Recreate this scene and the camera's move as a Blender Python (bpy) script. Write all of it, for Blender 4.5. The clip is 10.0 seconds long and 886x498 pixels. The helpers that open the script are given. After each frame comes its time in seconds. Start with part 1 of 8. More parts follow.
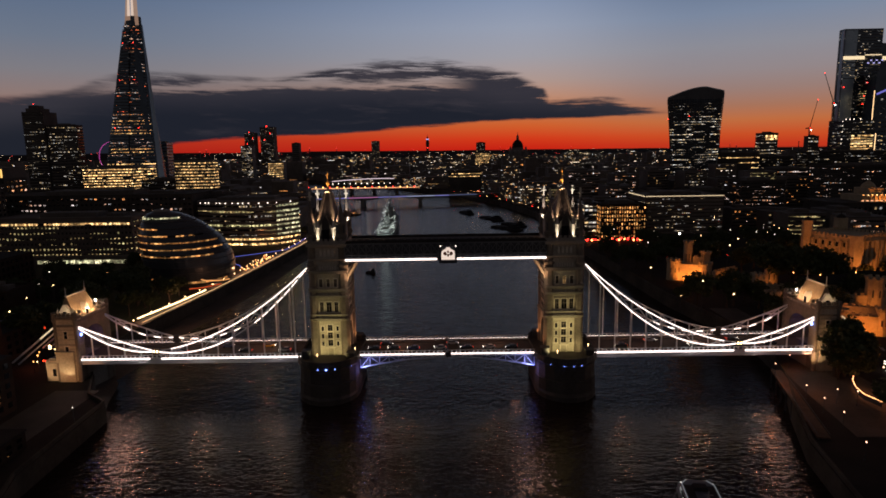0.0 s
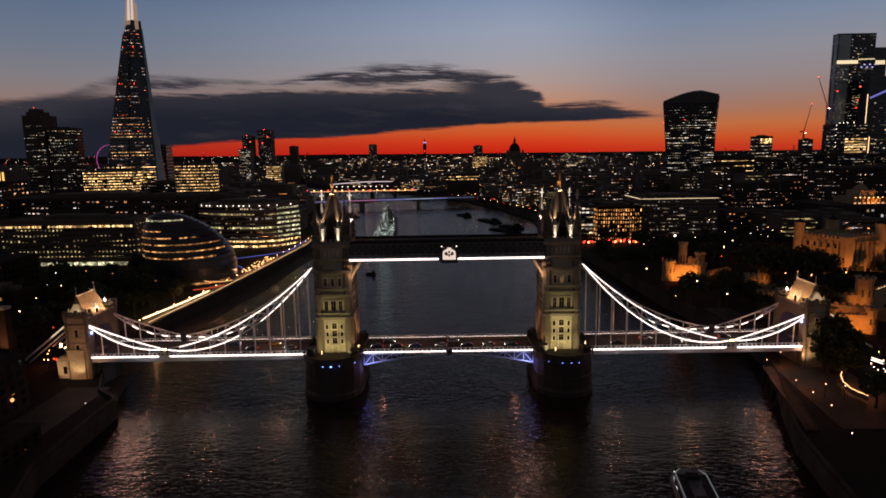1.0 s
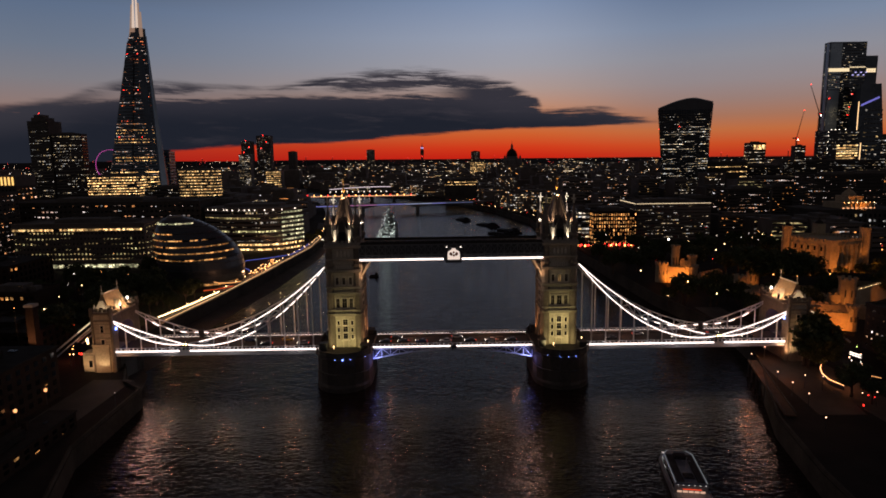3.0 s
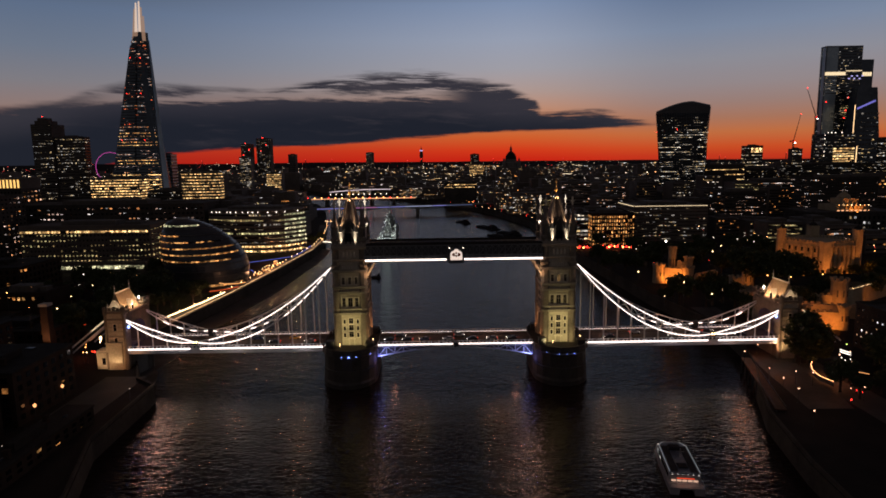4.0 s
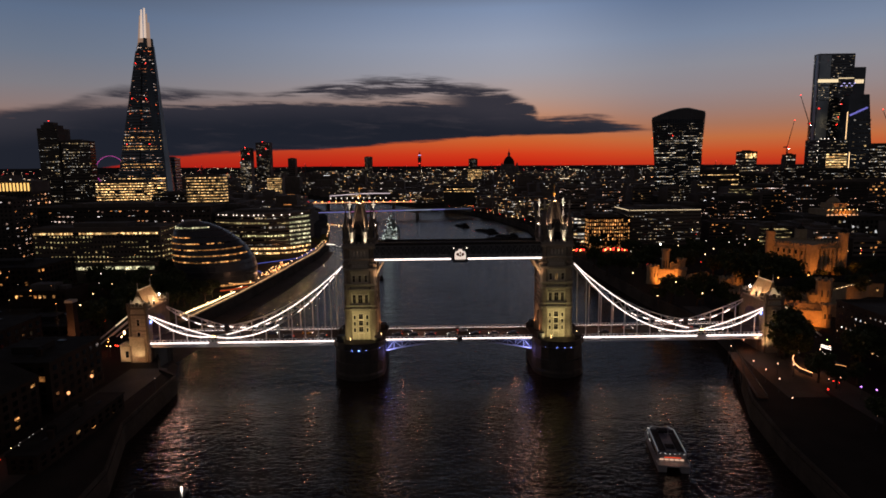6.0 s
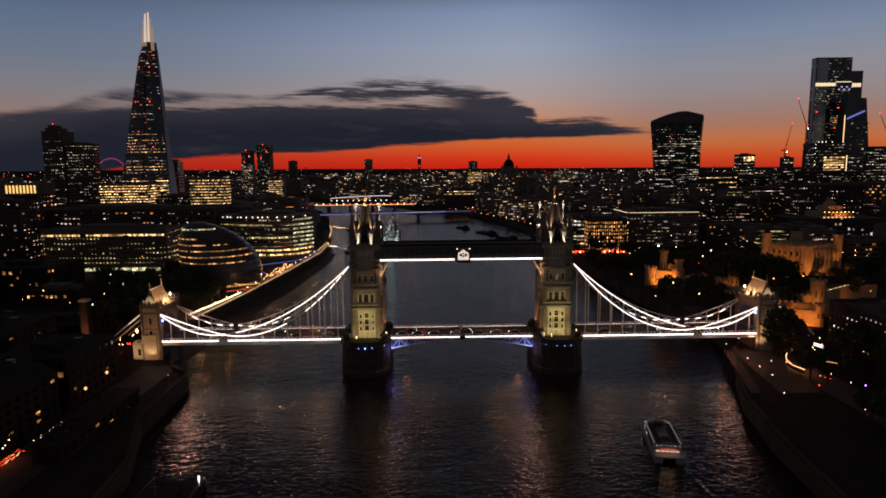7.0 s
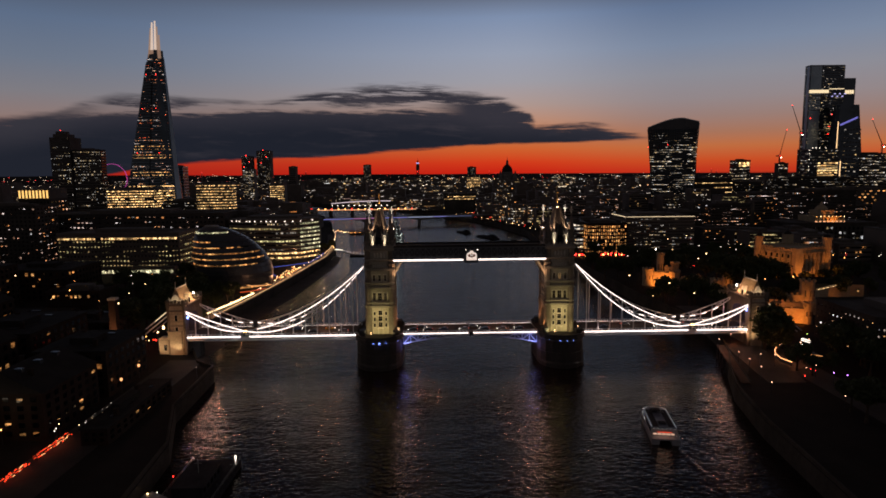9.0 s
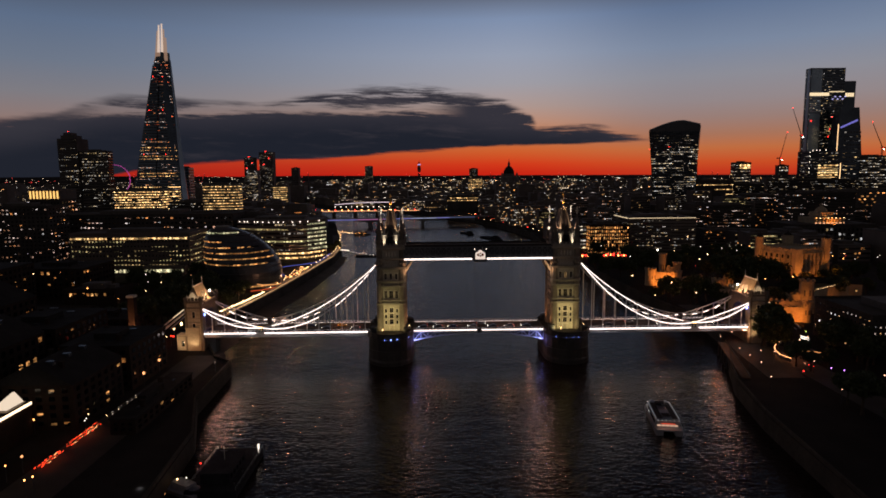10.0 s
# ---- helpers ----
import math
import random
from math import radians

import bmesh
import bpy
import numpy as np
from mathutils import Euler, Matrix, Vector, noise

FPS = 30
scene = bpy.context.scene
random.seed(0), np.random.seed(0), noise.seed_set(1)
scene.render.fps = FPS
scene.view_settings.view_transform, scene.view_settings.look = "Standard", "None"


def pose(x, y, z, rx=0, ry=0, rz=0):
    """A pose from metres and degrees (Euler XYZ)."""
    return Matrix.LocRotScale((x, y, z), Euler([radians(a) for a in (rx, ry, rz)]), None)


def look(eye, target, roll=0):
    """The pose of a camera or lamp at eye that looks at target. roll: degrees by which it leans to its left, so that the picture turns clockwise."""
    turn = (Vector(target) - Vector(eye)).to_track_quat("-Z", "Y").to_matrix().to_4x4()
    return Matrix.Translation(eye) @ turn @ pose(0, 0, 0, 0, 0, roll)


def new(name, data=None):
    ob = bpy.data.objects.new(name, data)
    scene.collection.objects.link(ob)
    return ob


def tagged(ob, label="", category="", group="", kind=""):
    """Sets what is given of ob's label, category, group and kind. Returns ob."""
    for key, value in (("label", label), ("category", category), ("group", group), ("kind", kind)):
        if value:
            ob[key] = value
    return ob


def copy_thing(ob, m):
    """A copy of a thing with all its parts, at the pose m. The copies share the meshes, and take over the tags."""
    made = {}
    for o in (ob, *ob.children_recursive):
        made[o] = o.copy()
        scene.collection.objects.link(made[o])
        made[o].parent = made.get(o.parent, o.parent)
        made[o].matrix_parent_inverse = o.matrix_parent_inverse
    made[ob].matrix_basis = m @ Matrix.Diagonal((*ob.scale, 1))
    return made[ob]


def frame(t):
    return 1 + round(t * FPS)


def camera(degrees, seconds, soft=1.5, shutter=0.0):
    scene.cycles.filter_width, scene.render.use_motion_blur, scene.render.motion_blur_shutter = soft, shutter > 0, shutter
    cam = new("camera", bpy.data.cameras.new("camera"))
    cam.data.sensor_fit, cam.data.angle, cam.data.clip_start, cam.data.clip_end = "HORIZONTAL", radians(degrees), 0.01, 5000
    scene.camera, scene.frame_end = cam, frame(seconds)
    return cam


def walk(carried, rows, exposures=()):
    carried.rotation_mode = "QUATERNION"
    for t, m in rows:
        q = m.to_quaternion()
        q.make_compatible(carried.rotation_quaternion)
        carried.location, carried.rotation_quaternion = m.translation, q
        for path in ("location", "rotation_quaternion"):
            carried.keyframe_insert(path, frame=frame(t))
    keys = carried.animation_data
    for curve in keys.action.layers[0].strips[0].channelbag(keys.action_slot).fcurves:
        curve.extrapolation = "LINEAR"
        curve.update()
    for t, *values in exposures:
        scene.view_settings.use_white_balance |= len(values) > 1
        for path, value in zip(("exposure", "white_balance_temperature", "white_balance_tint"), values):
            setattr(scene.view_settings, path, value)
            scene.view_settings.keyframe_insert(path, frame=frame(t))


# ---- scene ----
cam = camera(71.9, 10.0, soft=1.7)
PATH = [
    (0, (2.084, -212.428, 79.986), (2.056, -210.455, 79.662), -0.9),
    (0.5, (1.376, -215.541, 79.991), (1.354, -213.567, 79.672), -0.9),
    (1, (0.673, -218.741, 80.022), (0.655, -216.766, 79.708), -0.9),
    (1.5, (-0.023, -222.006, 80.081), (-0.037, -220.03, 79.771), -0.9),
    (2, (-0.709, -225.434, 80.165), (-0.72, -223.457, 79.86), -0.8),
    (2.5, (-1.435, -229.013, 80.289), (-1.444, -227.035, 79.988), -0.8),
    (4, (-3.702, -240.036, 80.975), (-3.706, -238.057, 80.686), -0.8),
    (4.5, (-4.428, -243.743, 81.087), (-4.429, -241.764, 80.802), -0.8),
    (5, (-5.152, -247.452, 81.186), (-5.152, -245.472, 80.903), -0.8),
    (5.5, (-5.893, -251.175, 81.272), (-5.891, -249.195, 80.993), -0.7),
    (7, (-8.384, -262.377, 81.755), (-8.378, -260.395, 81.488), -0.6),
    (7.5, (-9.447, -266.23, 81.845), (-9.44, -264.247, 81.583), -0.7),
    (8, (-10.708, -270.184, 81.918), (-10.699, -268.201, 81.66), -0.6),
    (8.5, (-12.114, -274.226, 81.971), (-12.103, -272.242, 81.718), -0.6),
    (9, (-13.741, -278.37, 82.016), (-13.727, -276.386, 81.766), -0.6),
    (9.5, (-15.679, -282.549, 82.069), (-15.662, -280.564, 81.823), -0.5),
    (10, (-17.906, -286.791, 82.122), (-17.894, -284.807, 81.877), -0.5),
]
walk(cam, [(t, look(eye, target, roll)) for t, eye, target, roll in PATH], [(0, 0.22), (10, 0.22)])

# ---- world: dusk sky with an orange horizon and a long dark cloud bank ----
WATER, GROUND = -4.0, 2.0
sky = bpy.data.worlds.new("dusk_sky")
scene.world = sky
sky.use_nodes = True


def nodes_of(tree):
    tree.nodes.clear()

    def add(kind, **sets):
        n = tree.nodes.new(kind)
        for key, value in sets.items():
            if key == "op":
                n.operation = value
            elif key == "blend":
                n.blend_type = value
            elif key == "dtype":
                n.data_type = value
        return n

    def put(socket, value):
        if isinstance(value, (int, float)):
            socket.default_value = value
        elif isinstance(value, tuple):
            socket.default_value = value if len(value) == len(socket.default_value) else (*value, 1)
        elif value is not None:
            tree.links.new(value, socket)

    def maths(op, a, b=None, c=None, clamp=False):
        n = add("ShaderNodeMath", op=op)
        n.use_clamp = clamp
        for s, v in zip(n.inputs, (a, b, c)):
            put(s, v)
        return n.outputs[0]

    def ramp(fac, stops, mode="LINEAR"):
        n = add("ShaderNodeValToRGB")
        n.color_ramp.interpolation = mode
        els = n.color_ramp.elements
        while len(els) < len(stops):
            els.new(0.5)
        for e, (p, c) in zip(els, stops):
            e.position = p
            e.color = (*c, 1) if isinstance(c, tuple) else (c, c, c, 1)
        put(n.inputs[0], fac)
        return n.outputs[0]

    def mix(fac, a, b, blend="MIX"):
        n = add("ShaderNodeMix", dtype="RGBA", blend=blend)
        put(n.inputs[0], fac)
        put(n.inputs[6], a)
        put(n.inputs[7], b)
        return n.outputs[2]

    def smooth(x, lo, hi):
        n = add("ShaderNodeMapRange")
        n.interpolation_type = "SMOOTHSTEP"
        put(n.inputs[0], x)
        put(n.inputs[1], lo)
        put(n.inputs[2], hi)
        return n.outputs[0]

    def tex_noise(vec, scale, detail=4, rough=0.55):
        n = add("ShaderNodeTexNoise")
        put(n.inputs["Vector"], vec)
        put(n.inputs["Scale"], scale)
        put(n.inputs["Detail"], detail)
        put(n.inputs["Roughness"], rough)
        return n.outputs["Fac"]

    def combine(x, y, z):
        n = add("ShaderNodeCombineXYZ")
        for s, v in zip(n.inputs, (x, y, z)):
            put(s, v)
        return n.outputs[0]

    return add, put, maths, ramp, mix, smooth, tex_noise, combine


def make_sky():
    add, put, maths, ramp, mix, smooth, tex_noise, combine = nodes_of(sky.node_tree)
    way = add("ShaderNodeTexCoord").outputs["Generated"]
    split = add("ShaderNodeSeparateXYZ")
    put(split.inputs[0], way)
    az = maths("MULTIPLY", maths("ARCTAN2", split.outputs[0], split.outputs[1]), 57.2958)
    el = maths("MULTIPLY", maths("ARCSINE", split.outputs[2]), 57.2958)
    # colour by height, in degrees over 45
    h = maths("DIVIDE", el, 45.0, clamp=True)
    high = [(0.48, (0.016, 0.0109, 0.0123)), (0.65, (0.0155, 0.0101, 0.011)), (1.0, (0.027, 0.018, 0.0195))]
    west = ramp(h, [(0.0, (0.50, 0.016, 0.006)), (0.018, (0.56, 0.036, 0.009)), (0.045, (0.54, 0.1, 0.022)), (0.07, (0.49, 0.16, 0.055)),
                    (0.1, (0.46, 0.23, 0.145)), (0.133, (0.375, 0.27, 0.238)), (0.178, (0.305, 0.295, 0.33)), (0.233, (0.268, 0.3, 0.385)),
                    (0.3, (0.186, 0.243, 0.366)), (0.36, (0.07, 0.073, 0.096))] + high)
    south = ramp(h, [(0.0, (0.34, 0.014, 0.008)), (0.027, (0.38, 0.026, 0.012)), (0.067, (0.30, 0.09, 0.06)), (0.1, (0.235, 0.16, 0.145)),
                     (0.145, (0.18, 0.172, 0.192)), (0.2, (0.13, 0.157, 0.212)), (0.267, (0.094, 0.132, 0.208)), (0.36, (0.045, 0.05, 0.068))] + high)
    north = ramp(h, [(0.0, (0.46, 0.032, 0.011)), (0.018, (0.50, 0.066, 0.016)), (0.045, (0.45, 0.132, 0.045)), (0.07, (0.335, 0.15, 0.092)), (0.1, (0.275, 0.178, 0.155)), (0.133, (0.25, 0.208, 0.215)),
                     (0.178, (0.225, 0.226, 0.262)), (0.233, (0.168, 0.21, 0.296)), (0.3, (0.104, 0.148, 0.244)), (0.36, (0.052, 0.058, 0.082))] + high)
    base = mix(smooth(az, -34.0, 12.0), south, west)
    base = mix(smooth(az, 5.0, 22.0), base, north)
    base = mix(smooth(maths("ABSOLUTE", az), 60.0, 120.0), base, ramp(h, [(0.0, (0.1, 0.082, 0.08)), (0.3, (0.08, 0.067, 0.067)), (1.0, (0.03, 0.026, 0.028))]))
    # cloud bank: a dense lower body, its foot rising to the north, with torn streaks above it
    def by_az(stops):
        return maths("MULTIPLY", ramp(maths("MULTIPLY_ADD", az, 1 / 120, 0.5, True), [((a + 60) / 120, v / 10) for a, v in stops]), 10.0)

    bend = maths("SUBTRACT", tex_noise(combine(maths("MULTIPLY", az, 0.12), maths("MULTIPLY", el, 0.5), 9.2), 1.0, 3, 0.5), 0.5)
    slant = maths("ADD", maths("MULTIPLY_ADD", az, 0.018, el), maths("MULTIPLY", bend, 0.9))
    n1 = tex_noise(combine(maths("MULTIPLY", az, 0.1), maths("MULTIPLY", slant, 0.8), 12.4), 1.0, 6, 0.62)
    n2 = tex_noise(combine(maths("MULTIPLY", az, 0.2), maths("MULTIPLY", slant, 2.6), 21.3), 1.0, 8, 0.7)
    wob = maths("SUBTRACT", n1, 0.5)
    foot = maths("MULTIPLY_ADD", wob, 0.55, by_az([(-60, 0.0), (-36, 0.0), (-28, 0.25), (-24, 0.8), (-14.4, 1.3), (-9.4, 1.5), (-4.3, 1.88), (1, 2.2), (6, 2.45), (18.5, 2.62)]))
    foot = maths("SUBTRACT", foot, maths("MULTIPLY", smooth(az, -25.0, -34.0), 1.2))
    body_top = by_az([(-60, 3.0), (-37, 3.5), (-33, 4.1), (-30, 4.8), (-27, 5.1), (-20, 5.05), (-14, 5.4), (-6, 5.5), (-2, 5.45), (1, 5.2), (2.6, 4.85), (6, 4.4), (11, 4.25), (14.6, 4.05), (16, 3.5), (18.6, 2.85), (20, 2.4)])
    wisp_top = by_az([(-60, 3.0), (-35, 4.2), (-31.6, 5.0), (-29.6, 5.8), (-27, 6.25), (-22, 6.35), (-16, 6.15), (-14, 6.6), (-11.7, 7.2), (-9, 7.5), (-6.7, 7.8), (-1, 7.8), (3.6, 7.2), (6, 6.7), (8.5, 5.4), (10, 3.0)])
    foot = maths("MULTIPLY_ADD", maths("SUBTRACT", n2, 0.5), 0.6, foot)
    low_mask = smooth(maths("SUBTRACT", el, foot), -0.08, 0.2)
    depth = maths("SUBTRACT", body_top, el)
    body = smooth(maths("MULTIPLY_ADD", maths("SUBTRACT", n2, 0.5), 2.6, depth), -0.25, 0.55)
    under = maths("SUBTRACT", wisp_top, el)
    torn = maths("MULTIPLY_ADD", maths("SUBTRACT", n2, 0.5), 7.0, maths("MULTIPLY", maths("MINIMUM", under, 1.9), 0.95))
    torn = maths("ADD", torn, maths("MULTIPLY", smooth(az, -11.0, -17.0), 1.1))
    wisp = maths("MULTIPLY", smooth(torn, -0.6, 0.8), smooth(maths("MULTIPLY_ADD", wob, 1.6, under), -0.3, 0.5))
    # pale breaks between body and streaks
    rift = maths("MULTIPLY", smooth(maths("ABSOLUTE", maths("SUBTRACT", maths("ADD", slant, maths("MULTIPLY_ADD", maths("SUBTRACT", n2, 0.5), 2.0, maths("MULTIPLY", wob, 1.2))), by_az([(-60, 5.0), (-30, 4.6), (-24, 5.0), (-12, 5.5), (0, 5.8), (10, 5.6)]))), 0.6, 0.1),
                 maths("MULTIPLY", smooth(az, -33.0, -27.0), smooth(az, 3.0, -2.0)))
    wisp = maths("MULTIPLY", wisp, maths("SUBTRACT", 1.0, maths("MULTIPLY", rift, 0.8)))
    mask = maths("MULTIPLY", maths("MAXIMUM", body, wisp), low_mask)
    mask = maths("MULTIPLY", mask, maths("MULTIPLY", smooth(az, 20.5, 17.5), smooth(az, -70.0, -50.0)))
    cloud = mix(smooth(depth, -0.6, 2.2), (0.03, 0.0278, 0.0375), (0.0115, 0.0135, 0.0215))
    n3 = tex_noise(combine(maths("MULTIPLY", az, 0.11), maths("MULTIPLY", slant, 0.9), 5.5), 1.0, 6, 0.65)
    cloud = mix(maths("MULTIPLY", smooth(n3, 0.5, 0.74), 0.26), cloud, (0.08, 0.064, 0.074))
    cloud = mix(smooth(az, -26.0, -36.0), cloud, mix(smooth(depth, 0.0, 2.6), (0.031, 0.0295, 0.039), (0.0125, 0.0145, 0.0225)))
    col = mix(mask, base, cloud)
    # below the horizon
    col = mix(smooth(el, -0.6, -0.1), (0.006, 0.005, 0.006), col)
    bg = add("ShaderNodeBackground")
    put(bg.inputs[0], col)
    bg.inputs[1].default_value = 1.0
    out = add("ShaderNodeOutputWorld")
    put(out.inputs[0], bg.outputs[0])


make_sky()

# ---- materials ----
MATS, GLASS = {}, {}


def surface(name, a, b, rough=0.7, metal=0.0, grain=0.6, stain=0.06, bump=0.3, spec=0.5, coat=0.0):
    """Two tones mixed by fine grain and broad stains, with a fine relief; sizes in cycles a metre."""
    m = bpy.data.materials.new(name)
    m.use_nodes = True
    add, put, maths, ramp, mix, smooth, tex_noise, combine = nodes_of(m.node_tree)
    where = add("ShaderNodeNewGeometry").outputs["Position"]
    fine = tex_noise(where, grain, 5, 0.6)
    broad = tex_noise(where, stain, 3, 0.5)
    fac = maths("ADD", maths("MULTIPLY", fine, 0.5), maths("MULTIPLY", broad, 0.6))
    col = mix(smooth(fac, 0.3, 0.8), a, b)
    p = add("ShaderNodeBsdfPrincipled")
    put(p.inputs["Base Color"], col)
    put(p.inputs["Roughness"], maths("MULTIPLY_ADD", broad, 0.25, max(0.02, rough - 0.12)))
    p.inputs["Metallic"].default_value = metal
    p.inputs["Specular IOR Level"].default_value = spec
    p.inputs["Coat Weight"].default_value = coat
    if bump:
        bn = add("ShaderNodeBump")
        bn.inputs["Strength"].default_value = bump
        bn.inputs["Distance"].default_value = 0.08
        put(bn.inputs["Height"], fine)
        put(p.inputs["Normal"], bn.outputs[0])
    put(add("ShaderNodeOutputMaterial").inputs[0], p.outputs[0])
    MATS[name] = m
    return m


def glow(name, colour, strength, sampled=False):
    m = bpy.data.materials.new(name)
    m.use_nodes = True
    add, put, *_ = nodes_of(m.node_tree)
    e = add("ShaderNodeEmission")
    put(e.inputs[0], colour)
    e.inputs[1].default_value = strength
    put(add("ShaderNodeOutputMaterial").inputs[0], e.outputs[0])
    if not sampled:
        m.cycles.emission_sampling = "NONE"
    MATS[name] = m
    return m


def windows(name, share, warm, cool, strength, island=False, dark=(0.006, 0.007, 0.009)):
    """Glass panes of which a share has its room lit, each with a brightness and tint of its own."""
    GLASS[name] = (share, warm, cool, strength)
    m = bpy.data.materials.new(name)
    m.use_nodes = True
    add, put, maths, ramp, mix, smooth, tex_noise, combine = nodes_of(m.node_tree)
    if island:
        rnd = add("ShaderNodeNewGeometry").outputs["Random Per Island"]
    else:
        rnd = add("ShaderNodeObjectInfo").outputs["Random"]
    r2 = maths("FRACT", maths("MULTIPLY", rnd, 91.7))
    r3 = maths("FRACT", maths("MULTIPLY", rnd, 57.3))
    where = add("ShaderNodeNewGeometry").outputs["Position"]
    # lit rooms come in runs along a floor
    xyz = add("ShaderNodeSeparateXYZ")
    put(xyz.inputs[0], where)
    run = tex_noise(combine(maths("MULTIPLY", xyz.outputs[0], 0.05), maths("MULTIPLY", xyz.outputs[1], 0.05), maths("MULTIPLY", xyz.outputs[2], 0.55)), 1.0, 2, 0.5)
    lit = maths("LESS_THAN", rnd, 1.0 if share > 0.95 else maths("MULTIPLY", maths("MULTIPLY_ADD", smooth(run, 0.42, 0.6), 0.6, 0.7), share) if share > 0.6 else maths("MULTIPLY", maths("MULTIPLY_ADD", smooth(run, 0.5, 0.62), 4.6, 0.1), share))
    room = maths("MULTIPLY_ADD", smooth(tex_noise(where, 0.75, 3), 0.32, 0.72), 1.25, 0.12)
    p = add("ShaderNodeBsdfPrincipled")
    put(p.inputs["Base Color"], dark)
    p.inputs["Roughness"].default_value = 0.12
    put(p.inputs["Emission Color"], mix(r2, warm, cool))
    power = maths("MULTIPLY", maths("MULTIPLY_ADD", maths("POWER", r3, 2.2), 1.15, 0.18), strength)
    put(p.inputs["Emission Strength"], maths("MULTIPLY", maths("MULTIPLY", power, room), lit))
    put(add("ShaderNodeOutputMaterial").inputs[0], p.outputs[0])
    m.cycles.emission_sampling = "NONE"
    MATS[name] = m
    return m


def water_material():
    m = bpy.data.materials.new("river_water")
    m.use_nodes = True
    add, put, maths, ramp, mix, smooth, tex_noise, combine = nodes_of(m.node_tree)
    where = add("ShaderNodeNewGeometry").outputs["Position"]
    split = add("ShaderNodeSeparateXYZ")
    put(split.inputs[0], where)
    flat = combine(maths("MULTIPLY", split.outputs[0], 0.58), split.outputs[1], 0.0)
    swell = tex_noise(flat, 0.16, 2, 0.5)
    wave = tex_noise(flat, 0.74, 2, 0.5)
    chop = tex_noise(flat, 1.9, 2, 0.5)
    calm = smooth(tex_noise(where, 0.012, 3), 0.3, 0.75)
    h = maths("ADD", maths("MULTIPLY", swell, 0.42), maths("ADD", maths("MULTIPLY", wave, 0.34), maths("MULTIPLY", chop, 0.11)))
    p = add("ShaderNodeBsdfPrincipled")
    put(p.inputs["Base Color"], mix(calm, (0.014, 0.0085, 0.007), (0.02, 0.012, 0.01)))
    put(p.inputs["Roughness"], maths("MULTIPLY_ADD", calm, 0.03, 0.025))
    p.inputs["IOR"].default_value = 1.33
    bn = add("ShaderNodeBump")
    put(bn.inputs["Strength"], maths("MULTIPLY_ADD", calm, 0.2, 0.8))
    bn.inputs["Distance"].default_value = 1.0
    put(bn.inputs["Height"], h)
    put(p.inputs["Normal"], bn.outputs[0])
    put(add("ShaderNodeOutputMaterial").inputs[0], p.outputs[0])
    MATS["river_water"] = m
    return m


water_material()
surface("granite", (0.30, 0.28, 0.25), (0.16, 0.15, 0.13), 0.8, grain=1.2, stain=0.1)
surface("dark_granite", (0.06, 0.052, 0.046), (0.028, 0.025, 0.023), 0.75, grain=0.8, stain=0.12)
# stone darkened in colour where floodlight is meant not to reach
surface("shaded_stone", (0.2, 0.175, 0.145), (0.1, 0.086, 0.07), 0.85, grain=1.3, stain=0.14)
surface("portland_stone", (0.50, 0.47, 0.39), (0.24, 0.22, 0.175), 0.8, grain=1.4, stain=0.12)
surface("pale_stone", (0.62, 0.58, 0.50), (0.45, 0.42, 0.36), 0.75, grain=1.4, stain=0.2)
surface("ragstone", (0.44, 0.37, 0.25), (0.24, 0.20, 0.13), 0.85, grain=0.9, stain=0.16, bump=0.6)
surface("slate", (0.03, 0.028, 0.027), (0.016, 0.015, 0.015), 0.85, grain=1.5, stain=0.2, spec=0.2)
surface("roof_slate", (0.2, 0.165, 0.14), (0.11, 0.09, 0.078), 0.7, grain=1.5, stain=0.2)
surface("lead_roof", (0.30, 0.29, 0.26), (0.19, 0.18, 0.165), 0.55, grain=1.1, stain=0.2)
surface("gilt_paint", (0.8, 0.5, 0.14), (0.6, 0.36, 0.1), 0.45, grain=4)
surface("tan_roof", (0.34, 0.245, 0.15), (0.2, 0.145, 0.09), 0.75, grain=1.2, stain=0.25)
surface("pale_roof", (0.46, 0.40, 0.31), (0.24, 0.205, 0.155), 0.7, grain=0.7, stain=0.2)
surface("pale_blue_steel", (0.66, 0.70, 0.76), (0.50, 0.55, 0.62), 0.45, grain=1.6, stain=0.3, bump=0.1)
surface("hanger_white", (0.8, 0.8, 0.82), (0.66, 0.68, 0.72), 0.4, grain=1.6, stain=0.3, bump=0.1)
surface("walkway_steel", (0.13, 0.138, 0.155), (0.08, 0.086, 0.1), 0.5, grain=1.5, stain=0.3, bump=0.1)
surface("dark_steel", (0.05, 0.055, 0.065), (0.03, 0.032, 0.04), 0.5, grain=1.5, stain=0.3, bump=0.1)
surface("asphalt", (0.06, 0.055, 0.05), (0.035, 0.033, 0.032), 0.8, grain=1.2, stain=0.1)
surface("paving", (0.085, 0.066, 0.056), (0.04, 0.033, 0.029), 0.8, grain=0.9, stain=0.1)
surface("city_ground", (0.034, 0.029, 0.026), (0.017, 0.015, 0.014), 0.9, grain=0.12, stain=0.02, spec=0.15)
surface("grass", (0.045, 0.06, 0.02), (0.025, 0.035, 0.014), 0.9, grain=0.8, stain=0.06)
surface("quay_stone", (0.085, 0.074, 0.062), (0.038, 0.034, 0.029), 0.85, grain=0.6, stain=0.08, bump=0.5, spec=0.2)
surface("foreshore", (0.07, 0.052, 0.04), (0.038, 0.029, 0.023), 0.75, grain=0.5, stain=0.08, bump=0.6)
